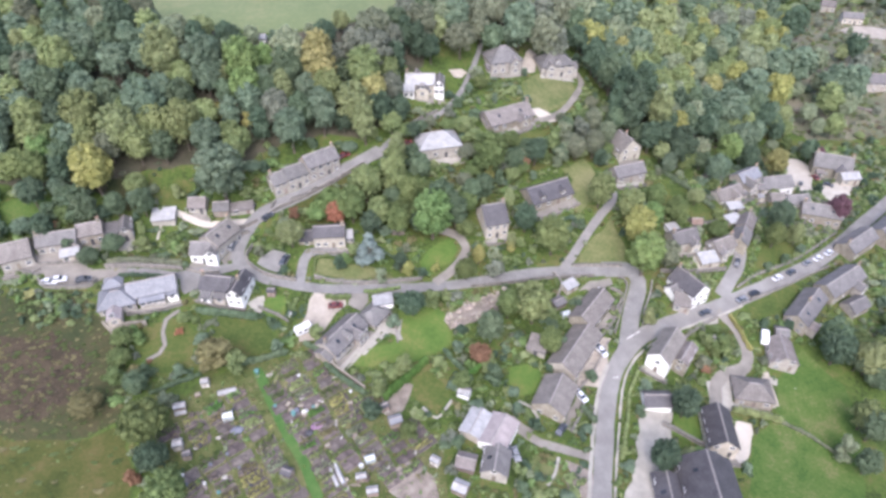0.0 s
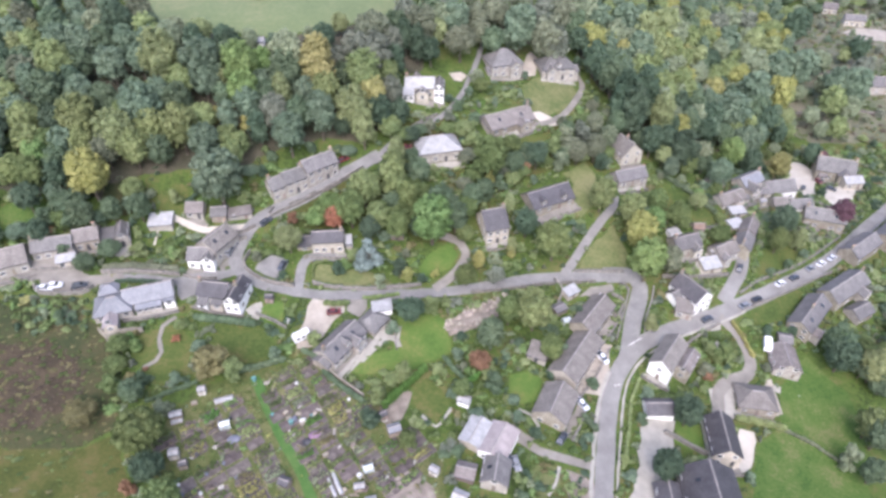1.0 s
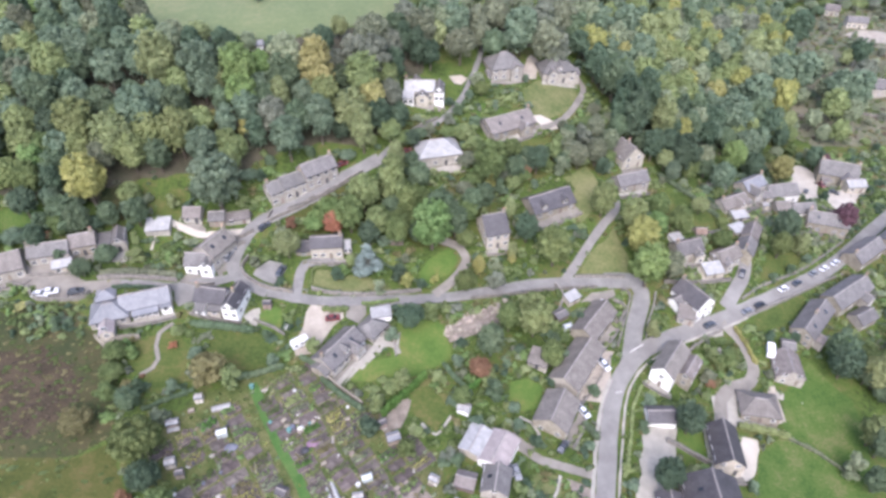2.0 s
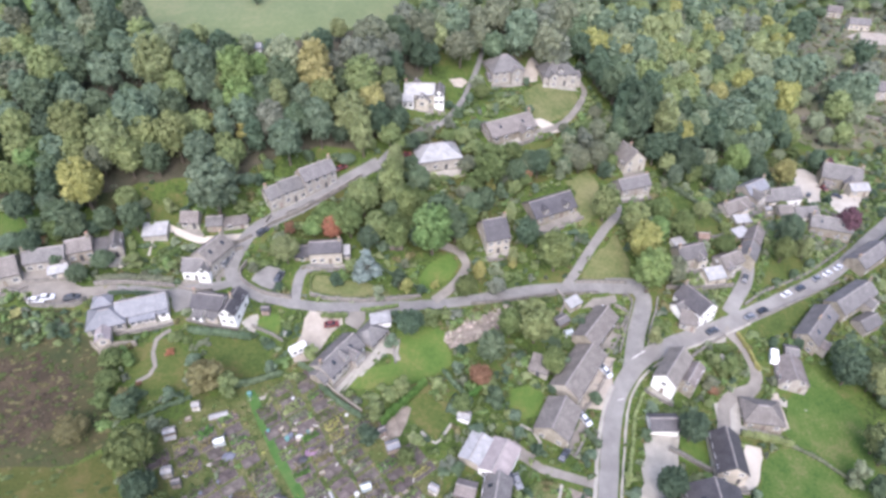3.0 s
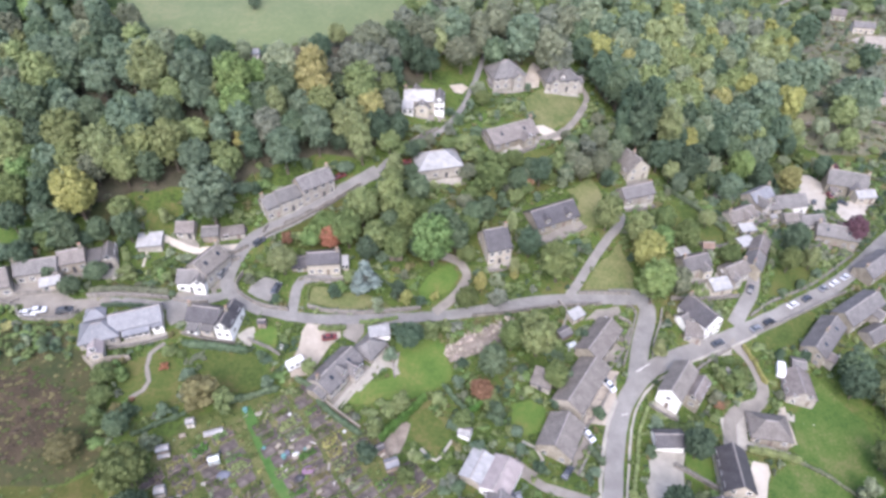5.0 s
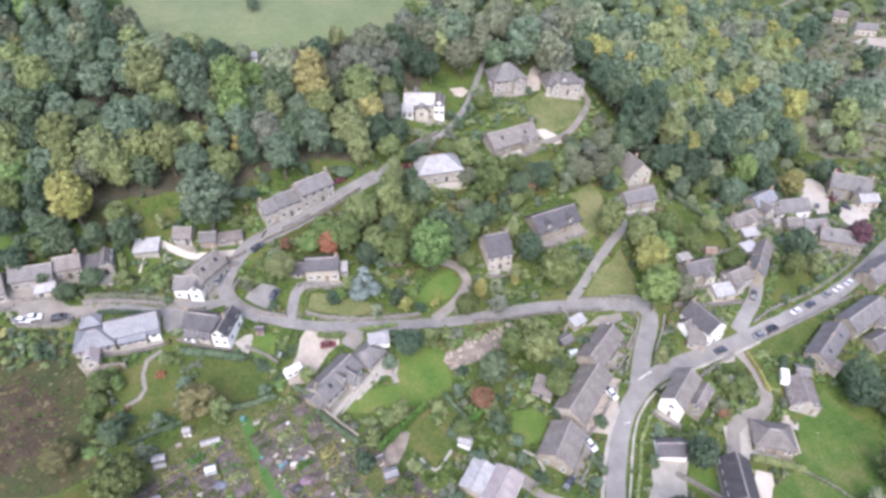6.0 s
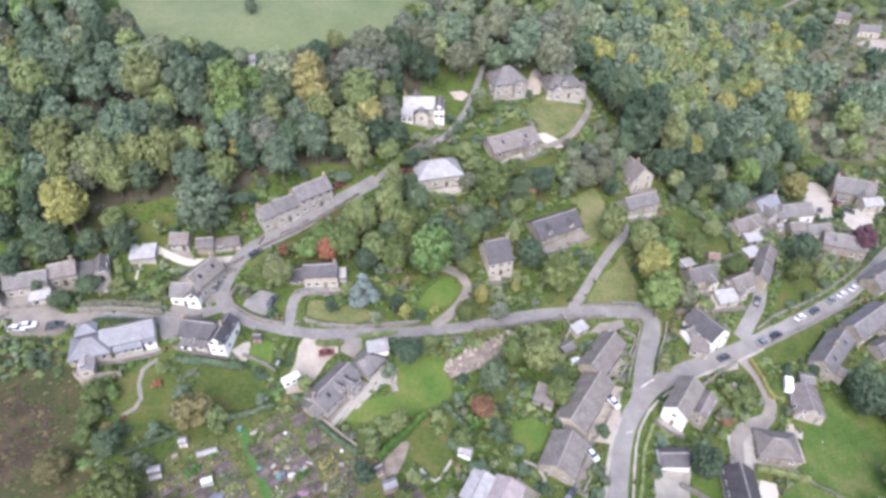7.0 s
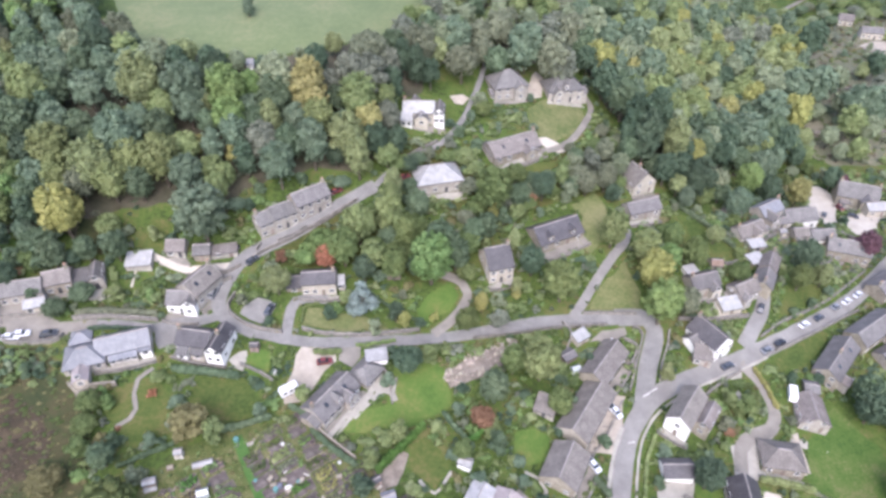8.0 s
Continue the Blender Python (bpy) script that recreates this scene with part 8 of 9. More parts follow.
ribbon("path", 1.5, PAVING, [(-27.8, 109.1), (-24.0, 114.4), (-20.3, 119.4), (-14.5, 124.1), (-12.1, 120.0)], label="pale paved terrace path")
ribbon("path", 0.6, PALE_YARD, [(-85.6, 152.0), (-85.6, 149.3), (-85.6, 146.9)], label="narrow pale garden steps")
tree(46.1, 91.4, h=3, r=1.6, kind='olive', style='round')
tree(168.9, 246.0, h=6, r=3.5, kind='plum', style='round')
tree(-107.2, 139.9, h=5, r=2.5, kind='dark', style='round')
tree(-100.9, 136.4, h=6, r=3.6, kind='dark', style='round')
tree(-95.7, 141.5, h=6, r=3.8, kind='dark', style='round')
tree(-87.7, 142.7, h=5, r=3.2, kind='olive', style='round')
tree(-93.9, 161.0, h=8, r=4, kind='olive', style='round')
tree(-110.9, 153.8, h=8, r=5, kind='dark', style='round')
tree(-127.9, 161.7, h=11, r=6, kind='green', style='round')
WOOD_EDGE = [(-138.3, 155.3), (-130.0, 158.6), (-114.1, 159.1), (-101.1, 158.0), (-91.4, 157.6), (-88.8, 153.4), (-103.6, 150.3), (-116.0, 145.9), (-131.7, 139.2)]
LANE_BANK = [(-62.0, 167.9), (-61.6, 177.3), (-48.4, 184.7), (-34.3, 188.9), (-25.0, 187.6), (-35.5, 181.0), (-50.9, 174.9), (-54.2, 167.0)]
LOW_PASTURE = [(-109.8, 87.5), (-88.9, 86.6), (-79.9, 90.0), (-74.6, 79.8), (-72.5, 72.8), (-105.3, 72.4)]
PLOT = [(1.1, 129.3), (7.6, 134.5), (20.4, 140.9), (22.0, 138.8), (15.8, 132.7), (2.7, 125.0)]
PLOT_EDGE = [(-0.5, 128.2), (7.7, 135.8), (20.5, 142.0), (20.9, 140.6), (8.4, 133.7), (1.9, 126.6)]
EAST_DARK = [(63.1, 247.7), (76.8, 259.0), (88.0, 245.0), (103.1, 237.4), (88.9, 213.4), (73.5, 217.8), (63.3, 229.9)]
EAST_EDGE = [(135.8, 294.6), (157.9, 311.5), (177.0, 305.9), (159.0, 261.7), (123.8, 238.1), (120.0, 257.9)]
patch("woodland_floor", WOOD_FLOOR, [(-150.5, 160.8), (-182.3, 232.9), (-166.5, 247.6), (-137.5, 270.6), (-115.3, 238.3), (-88.3, 228.2), (-59.3, 224.8), (-36.9, 237.7), (-19.8, 250.8), (-8.4, 251.4), (-7.0, 224.9), (-16.0, 219.3), (-15.4, 204.2), (-27.0, 189.3), (-34.4, 190.4), (-48.6, 186.6), (-61.9, 179.1), (-64.1, 170.5), (-79.9, 173.2), (-94.3, 169.4), (-100.0, 165.8), (-103.1, 159.6), (-114.7, 161.0), (-130.3, 159.6)], label="dark leaf litter under the western wood", lift=0.02)
patch("woodland_floor", WOOD_FLOOR, [(61.8, 240.6), (58.0, 261.4), (56.0, 282.5), (63.0, 313.6), (128.6, 415.6), (201.9, 429.5), (203.8, 380.6), (173.4, 296.1), (142.8, 251.6), (121.4, 238.8), (101.7, 229.6), (84.2, 213.9), (75.0, 224.1)], label="dark leaf litter under the eastern wood", lift=0.02)
patch("woodland_floor", WOOD_FLOOR, [(-14.2, 253.6), (-20.7, 293.9), (67.3, 342.6), (56.7, 278.4), (35.6, 256.4), (16.9, 250.8), (10.3, 258.1), (-5.1, 234.5), (-9.4, 237.6)], label="leaf litter under the upper wood", lift=0.02)
tree(97.6, 205.1, h=9, r=4.5, kind='dark', style='round')
tree(124.9, 228.5, h=9, r=4.5, kind='dark', style='round')
tree(100.6, 195.7, h=5, r=3, kind='green', style='round')
tree(130.5, 204.8, h=4, r=2.4, kind='olive', style='round')
tree(106.9, 180.3, h=5, r=3, kind='olive', style='round')
tree(128.3, 188.0, h=7, r=3.8, kind='olive', style='round')
tree(96.7, 178.2, h=4, r=2.6, kind='green', style='round')
tree(56.3, 220.2, h=4.800000000000001, r=2.9, kind='brown', style='tall')
tree(60.9, 215.9, h=5.6000000000000005, r=3.0, kind='sage', style='tall')
tree(52.4, 211.0, h=5, r=3.2, kind='green', style='round')
tree(69.0, 213.3, h=7, r=4, kind='olive', style='round')
tree(43.3, 208.8, h=4.0, r=2.2, kind='brown', style='tall')
tree(73.2, 207.7, h=8, r=4.6, kind='dark', style='round')
hedge([(77.4, 194.9), (86.7, 189.7), (95.9, 182.1)], width=1.6, height=2.0, kind='dark', label='dark straggling hedge along a bank')
ribbon("road", 3.0, LANE, [(190.9, 409.3), (199.8, 417.1), (213.0, 428.3), (227.5, 438.5), (253.3, 460.1)], label="distant pale lane in the valley")
patch("yard", GRAVEL, [(233.8, 368.3), (246.1, 373.8), (265.4, 366.9), (257.2, 352.1), (237.1, 355.9)], label="pale yard among distant houses", lift=0.05, keep=True)
patch("rough_ground", PLOT_EARTH, [(-12.8, 82.5), (-8.9, 85.6), (-2.6, 82.3), (-1.2, 76.9), (-8.4, 74.6), (-12.6, 77.7)], label="bare stony earth beside a workshop", lift=0.12)
FAR_SIDE = [(251.3, 519.1), (375.9, 519.2), (304.4, 399.6), (242.7, 401.4), (213.8, 397.0)]
h = house("outbuilding", 105.6, 183.5, 9, "pale roofed lean-to in the cluster")
volume(h, -2.7, 2.7, 0, 3.5, eaves=2.3, pitch=12, roof='lean', wall=CREAM_WALL, cover=PALE_ROOF, front=1)
h = house("outbuilding", 133.3, 208.1, 0, "small white extension in the cluster")
volume(h, -2.1, 2.1, 0, 3, eaves=2.2, pitch=14, roof='lean', wall=WHITE_WALL, cover=SLATE, front=1)
h = house("outbuilding", 140.7, 202.6, -12, "low pale roofed garden room")
volume(h, -2.3, 2.3, 0, 3, eaves=2.1, pitch=10, roof='lean', wall=LIMESTONE, cover=PALE_ROOF, front=1)
h = house("outbuilding", 86.6, 170.4, -4, "small red tiled outbuilding")
volume(h, -1.7, 1.7, 0, 3, eaves=2.3, pitch=34, wall=LIMESTONE, cover=RED_TILE, front=1)
car(159.8, 227.5, -81, "red", "on a pale forecourt")
car(162.4, 221.8, -35, "dark", "on a pale forecourt")
patch("yard", LANE, [(-132.2, 140.6), (-119.4, 138.8), (-114.8, 136.2), (-108.2, 136.3), (-100.5, 135.2), (-97.4, 132.5), (-100.4, 129.7), (-110.4, 128.2), (-112.6, 131.6), (-118.8, 132.2), (-128.2, 135.0)], label="pale stony yard before the western cottages", lift=0.07, keep=True)
patch("patio", PAVING, [(-55.8, 127.9), (-54.0, 131.2), (-52.2, 131.2), (-50.5, 129.0), (-51.1, 125.7), (-53.3, 125.9)], label="pale patio beside a white cottage", lift=0.05, keep=True)
patch("lawn", PASTURE, [(9.2, 211.5), (15.1, 216.3), (22.7, 215.5), (19.3, 208.5), (12.2, 206.7)], label="small green lawn between hillside houses", lift=0.05)
patch("driveway", LANE, [(-28.1, 134.4), (-22.3, 135.5), (-21.5, 131.5), (-24.4, 128.5), (-27.7, 130.0)], label="grey drive beside a long house", lift=0.05, keep=True)
patch("patio", PAVING, [(81.3, 137.0), (83.5, 138.4), (85.5, 138.0), (85.0, 136.1), (82.5, 134.7), (80.9, 135.6)], label="round pale patio in a garden", lift=0.05, keep=True)
tree(14.0, 219.9, h=6, r=3.6, kind='green', style='round')
tree(-17.9, 193.7, h=9, r=4.4, kind='olive', style='round')
tree(11.1, 204.9, h=5, r=3, kind='dark', style='round')
tree(23.4, 193.1, h=8, r=4.4, kind='green', style='round')
tree(29.2, 191.8, h=7, r=3.6, kind='dark', style='round')
tree(44.1, 193.5, h=6, r=3.4, kind='sage', style='round')
tree(12.7, 224.7, h=6, r=3.2, kind='sage', style='round')
patch("patio", PAVING, [(-26.8, 108.6), (-23.4, 114.5), (-20.0, 120.1), (-15.0, 128.0), (-12.4, 126.8), (-11.9, 121.9), (-15.4, 121.8), (-19.6, 117.0), (-23.4, 112.1), (-25.8, 108.2)], label="pale stone terrace along a long house", lift=0.05)
patch("driveway", LANE, [(15.8, 98.0), (18.6, 99.4), (23.4, 95.8), (21.1, 93.9), (17.2, 95.5)], label="pale track widening beside a workshop", lift=0.05, keep=True)
patch("yard", PAVING, [(76.4, 115.4), (82.6, 119.3), (89.6, 121.3), (92.4, 123.1), (87.2, 116.6), (83.1, 112.4), (81.4, 107.3), (76.3, 103.5), (74.7, 107.4)], label="pale turning area between houses", lift=0.05, keep=True)
patch("yard", LANE, [(-73.8, 154.3), (-65.1, 156.4), (-58.7, 157.8), (-57.3, 155.3), (-63.6, 152.4), (-72.4, 151.7)], label="pale yard beside low outbuildings", lift=0.05)
tree(75.9, 120.7, h=4, r=2.6, kind='brown', style='round')
tree(76.6, 118.4, h=3, r=1.6, kind='rust', style='round')
tree(74.5, 123.0, h=3, r=2.2, kind='olive', style='round')
tree(80.9, 125.0, h=3, r=2.4, kind='green', style='round')
# ---- paved strips before the houses ----
patch("terrace", PAVING, [(-39.9, 148.9), (-40.1, 147.4), (-34.5, 147.4), (-28.9, 148.3), (-29.4, 149.8)], label="pale paved strip along a house front", wobble=0.3, step=1.5)
stone_wall([(-40.1, 147.4), (-34.5, 147.4), (-28.9, 148.3)], height=0.7, label="low stone wall edging a paved strip")
patch("terrace", PAVING, [(13.3, 157.6), (13.6, 155.7), (18.2, 156.6), (22.5, 158.5), (21.7, 160.2)], label="pale paved strip along a house front", wobble=0.3, step=1.5)
stone_wall([(13.6, 155.7), (18.2, 156.6), (22.5, 158.5)], height=0.7, label="low stone wall edging a paved strip")
patch("terrace", LANE, [(29.5, 168.7), (30.5, 166.0), (38.6, 169.4), (46.3, 173.7), (44.8, 176.1)], label="pale paved strip along a house front", wobble=0.3, step=1.5)
stone_wall([(30.5, 166.0), (38.6, 169.4), (46.3, 173.7)], height=0.7, label="low stone wall edging a paved strip")
patch("terrace", LANE, [(-53.5, 164.6), (-52.4, 162.6), (-49.5, 164.1), (-47.2, 166.4), (-48.7, 168.0)], label="pale paved strip along a house front", wobble=0.3, step=1.5)
patch("terrace", PAVING, [(-49.7, 166.9), (-48.6, 164.9), (-44.5, 167.2), (-40.9, 170.4), (-42.4, 172.0)], label="pale paved strip along a house front", wobble=0.3, step=1.5)
stone_wall([(-48.6, 164.9), (-44.5, 167.2), (-40.9, 170.4)], height=0.7, label="low stone wall edging a paved strip")
patch("terrace", LANE, [(-43.3, 170.9), (-41.9, 168.6), (-36.5, 172.2), (-31.6, 176.6), (-33.5, 178.6)], label="pale paved strip along a house front", wobble=0.3, step=1.5)
stone_wall([(-41.9, 168.6), (-36.5, 172.2), (-31.6, 176.6)], height=0.7, label="low stone wall edging a paved strip")
patch("terrace", PAVING, [(-8.4, 185.7), (-8.1, 182.9), (0.1, 184.4), (8.1, 186.8), (7.1, 189.4)], label="pale paved strip along a house front", wobble=0.3, step=1.5)
patch("terrace", LANE, [(-14.2, 212.5), (-14.6, 210.0), (-6.8, 209.2), (1.0, 209.4), (0.8, 212.0)], label="pale paved strip along a house front", wobble=0.3, step=1.5)
patch("terrace", LANE, [(18.0, 228.5), (18.2, 226.7), (25.2, 228.4), (32.0, 230.9), (31.2, 232.5)], label="pale paved strip along a house front", wobble=0.3, step=1.5)
patch("terrace", PAVING, [(37.8, 233.7), (37.9, 232.0), (45.5, 233.1), (53.0, 235.2), (52.4, 236.7)], label="pale paved strip along a house front", wobble=0.3, step=1.5)
patch("terrace", PAVING, [(16.8, 198.7), (17.8, 196.1), (26.9, 200.4), (35.5, 205.6), (34.0, 207.9)], label="pale paved strip along a house front", wobble=0.3, step=1.5)
stone_wall([(17.8, 196.1), (26.9, 200.4), (35.5, 205.6)], height=0.7, label="low stone wall edging a paved strip")
patch("terrace", LANE, [(62.6, 193.8), (63.1, 192.1), (68.3, 194.1), (73.0, 196.9), (72.0, 198.3)], label="pale paved strip along a house front", wobble=0.3, step=1.5)
stone_wall([(63.1, 192.1), (68.3, 194.1), (73.0, 196.9)], height=0.7, label="low stone wall edging a paved strip")
patch("terrace", PAVING, [(60.1, 183.6), (60.5, 181.5), (66.9, 183.2), (72.9, 185.8), (71.9, 187.7)], label="pale paved strip along a house front", wobble=0.3, step=1.5)
stone_wall([(60.5, 181.5), (66.9, 183.2), (72.9, 185.8)], height=0.7, label="low stone wall edging a paved strip")
patch("terrace", PAVING, [(-87.5, 123.5), (-87.3, 121.8), (-80.2, 123.7), (-73.5, 126.5), (-74.3, 128.1)], label="pale paved strip along a house front", wobble=0.3, step=1.5)
stone_wall([(-87.3, 121.8), (-80.2, 123.7), (-73.5, 126.5)], height=0.7, label="low stone wall edging a paved strip")
patch("terrace", LANE, [(-69.7, 129.9), (-70.3, 128.0), (-63.2, 126.5), (-55.9, 125.9), (-55.9, 127.8)], label="pale paved strip along a house front", wobble=0.3, step=1.5)
stone_wall([(-70.3, 128.0), (-63.2, 126.5), (-55.9, 125.9)], height=0.7, label="low stone wall edging a paved strip")
patch("terrace", LANE, [(-74.8, 140.6), (-75.1, 138.0), (-70.4, 137.5), (-65.7, 138.0), (-66.0, 140.6)], label="pale paved strip along a house front", wobble=0.3, step=1.5)
stone_wall([(-75.1, 138.0), (-70.4, 137.5), (-65.7, 138.0)], height=0.7, label="low stone wall edging a paved strip")
patch("terrace", LANE, [(-66.2, 141.7), (-64.5, 140.5), (-61.4, 145.3), (-59.2, 150.6), (-61.1, 151.3)], label="pale paved strip along a house front", wobble=0.3, step=1.5)
patch("terrace", LANE, [(-116.0, 137.2), (-115.6, 134.4), (-109.4, 135.4), (-103.6, 137.3), (-104.5, 140.0)], label="pale paved strip along a house front", wobble=0.3, step=1.5)
stone_wall([(-115.6, 134.4), (-109.4, 135.4), (-103.6, 137.3)], height=0.7, label="low stone wall edging a paved strip")
patch("terrace", LANE, [(-105.9, 141.4), (-105.5, 139.3), (-101.4, 140.2), (-97.5, 142.1), (-98.5, 144.0)], label="pale paved strip along a house front", wobble=0.3, step=1.5)
patch("terrace", PAVING, [(-95.8, 144.3), (-95.2, 141.7), (-92.3, 142.2), (-89.8, 143.6), (-91.0, 146.0)], label="pale paved strip along a house front", wobble=0.3, step=1.5)
patch("terrace", LANE, [(-108.8, 135.2), (-108.1, 132.5), (-104.8, 133.2), (-101.7, 134.8), (-102.9, 137.3)], label="pale paved strip along a house front", wobble=0.3, step=1.5)
patch("terrace", LANE, [(-122.9, 130.7), (-122.4, 129.0), (-117.8, 130.6), (-113.6, 133.1), (-114.6, 134.5)], label="pale paved strip along a house front", wobble=0.3, step=1.5)
stone_wall([(-122.4, 129.0), (-117.8, 130.6), (-113.6, 133.1)], height=0.7, label="low stone wall edging a paved strip")
patch("terrace", LANE, [(-79.8, 156.8), (-80.1, 154.3), (-75.8, 153.9), (-71.6, 154.4), (-71.9, 156.9)], label="pale paved strip along a house front", wobble=0.3, step=1.5)
patch("terrace", LANE, [(-28.9, 110.5), (-27.2, 109.0), (-22.5, 114.9), (-18.6, 121.5), (-20.7, 122.5)], label="pale paved strip along a house front", wobble=0.3, step=1.5)
patch("terrace", LANE, [(43.2, 126.2), (44.9, 124.5), (50.3, 130.8), (54.9, 137.6), (52.8, 138.8)], label="pale paved strip along a house front", wobble=0.3, step=1.5)
stone_wall([(44.9, 124.5), (50.3, 130.8), (54.9, 137.6)], height=0.7, label="low stone wall edging a paved strip")
patch("terrace", LANE, [(36.0, 110.1), (37.5, 108.7), (43.6, 116.8), (48.8, 125.4), (47.0, 126.2)], label="pale paved strip along a house front", wobble=0.3, step=1.5)
stone_wall([(37.5, 108.7), (43.6, 116.8), (48.8, 125.4)], height=0.7, label="low stone wall edging a paved strip")
patch("terrace", LANE, [(31.4, 97.5), (33.6, 96.0), (36.9, 101.4), (39.4, 107.3), (37.0, 108.2)], label="pale paved strip along a house front", wobble=0.3, step=1.5)
stone_wall([(33.6, 96.0), (36.9, 101.4), (39.4, 107.3)], height=0.7, label="low stone wall edging a paved strip")
patch("terrace", PAVING, [(57.8, 119.1), (56.6, 117.6), (59.9, 115.1), (63.7, 113.5), (64.4, 115.3)], label="pale paved strip along a house front", wobble=0.3, step=1.5)
stone_wall([(56.6, 117.6), (59.9, 115.1), (63.7, 113.5)], height=0.7, label="low stone wall edging a paved strip")
patch("terrace", PAVING, [(82.3, 109.9), (81.8, 108.2), (87.8, 106.8), (93.9, 106.4), (93.9, 108.1)], label="pale paved strip along a house front", wobble=0.3, step=1.5)
stone_wall([(81.8, 108.2), (87.8, 106.8), (93.9, 106.4)], height=0.7, label="low stone wall edging a paved strip")
patch("terrace", LANE, [(68.8, 93.0), (68.3, 90.9), (72.9, 90.0), (77.7, 90.0), (77.6, 92.1)], label="pale paved strip along a house front", wobble=0.3, step=1.5)
stone_wall([(68.3, 90.9), (72.9, 90.0), (77.7, 90.0)], height=0.7, label="low stone wall edging a paved strip")
patch("terrace", PAVING, [(94.6, 120.0), (94.0, 118.1), (99.4, 116.9), (105.0, 116.7), (104.9, 118.7)], label="pale paved strip along a house front", wobble=0.3, step=1.5)
patch("terrace", PAVING, [(110.1, 200.6), (110.8, 198.9), (118.6, 202.9), (125.8, 207.9), (124.6, 209.3)], label="pale paved strip along a house front", wobble=0.3, step=1.5)
patch("terrace", LANE, [(126.6, 205.5), (126.6, 203.8), (133.6, 204.5), (140.5, 206.3), (139.8, 207.9)], label="pale paved strip along a house front", wobble=0.3, step=1.5)
stone_wall([(126.6, 203.8), (133.6, 204.5), (140.5, 206.3)], height=0.7, label="low stone wall edging a paved strip")
patch("terrace", PAVING, [(132.2, 196.4), (132.2, 193.7), (137.5, 193.9), (142.7, 195.1), (142.0, 197.7)], label="pale paved strip along a house front", wobble=0.3, step=1.5)
stone_wall([(132.2, 193.7), (137.5, 193.9), (142.7, 195.1)], height=0.7, label="low stone wall edging a paved strip")
patch("terrace", PAVING, [(159.0, 231.8), (157.9, 229.7), (165.6, 226.3), (173.7, 223.9), (174.2, 226.1)], label="pale paved strip along a house front", wobble=0.3, step=1.5)
stone_wall([(157.9, 229.7), (165.6, 226.3), (173.7, 223.9)], height=0.7, label="low stone wall edging a paved strip")
patch("terrace", LANE, [(167.4, 221.9), (167.3, 219.8), (172.2, 219.8), (177.1, 220.7), (176.6, 222.8)], label="pale paved strip along a house front", wobble=0.3, step=1.5)
patch("terrace", PAVING, [(125.3, 196.8), (125.2, 195.1), (128.9, 195.0), (132.4, 195.9), (132.0, 197.5)], label="pale paved strip along a house front", wobble=0.3, step=1.5)
stone_wall([(125.2, 195.1), (128.9, 195.0), (132.4, 195.9)], height=0.7, label="low stone wall edging a paved strip")
patch("rough_grass", VALLEY_GRASS, [(215.7, 391.8), (280.4, 414.5), (289.9, 380.9), (220.8, 257.1), (172.9, 260.7), (164.5, 271.0), (186.9, 327.8)], label="faded rough grass on the valley floor", lift=0.04)
stone_wall([(187.2, 316.8), (206.7, 321.6), (225.8, 313.3), (250.3, 316.7)], height=1.1)
stone_wall([(171.9, 284.6), (195.4, 288.6), (210.7, 281.6)], height=1.1)
stone_wall([(195.4, 288.6), (206.7, 321.6)], height=1.1)
ribbon("road_marking", 0.22, ROAD_PAINT, [(48.2, 113.9), (50.0, 114.4)], label="worn white bar painted on the road", lift=0.17, step=0.6, thick=0.1)
ribbon("road_marking", 0.3, ROAD_PAINT, [(54.8, 127.2), (57.0, 128.6), (59.2, 130.0)], label="worn white line across the junction", lift=0.17, step=0.6)
patch("rough_ground", SCRUB, [(-102.9, 155.9), (-103.6, 164.3), (-98.0, 167.9), (-92.8, 166.7), (-92.1, 160.3), (-94.8, 155.2)], label="brown scrubby hollow at the wood edge", lift=0.06, keep=True)
tree(-15.0, 181.6, h=14.0, r=3.4, kind='ochre', style='tall', label="tall yellow-green tree leaning over the lane")
tree(-10.6, 193.0, h=7.0, r=3.4, kind='deep', style='round', label="dark rounded tree beside the upper lane")
tree(-4.4, 198.4, h=5.5, r=2.8, kind='brown', style='loose', label="brown thinning shrub tree by the upper lane")
tree(5.2, 209.4, h=5.0, r=2.4, kind='dark', style='loose', label="dark shrub tree on the upper bank")
bush(-71.6, 117.6, r=1.7, h=2.6, kind='red', label="bright red autumn shrub beside a garden path")
bush(-77.2, 108.6, r=1.1, h=1.5, kind='rust', label="orange-brown autumn shrub at a path end")
tree(-71.4, 253.6, h=7.0, r=2.4, kind='ash', style='tall', label="small dark tree in a hilltop field boundary")
tree(-72.6, 259.8, h=6.0, r=2.6, kind='dark', style='loose', label="low dark tree in a hilltop field boundary")
tree(-84.1, 107.7, h=5, r=3.4, kind='green', style='round')
tree(-84.8, 113.1, h=6, r=3.4, kind='green', style='round')
tree(-83.8, 102.5, h=5, r=3, kind='green', style='round')
tree(-81.6, 114.1, h=4, r=2.4, kind='bright', style='round')
tree(-69.4, 96.8, h=5, r=2.8, kind='sage', style='round')
tree(148.7, 249.6, h=6, r=3.4, kind='sage', style='round')
tree(157.6, 253.9, h=6, r=3.2, kind='green', style='round')
tree(164.4, 251.6, h=5, r=3, kind='sage', style='round')
tree(141.5, 242.0, h=6, r=3.4, kind='green', style='round')
tree(130.1, 237.1, h=7, r=4, kind='dark', style='round')
car(98.4, 159.2, 60, "dark", "on a narrow side lane")
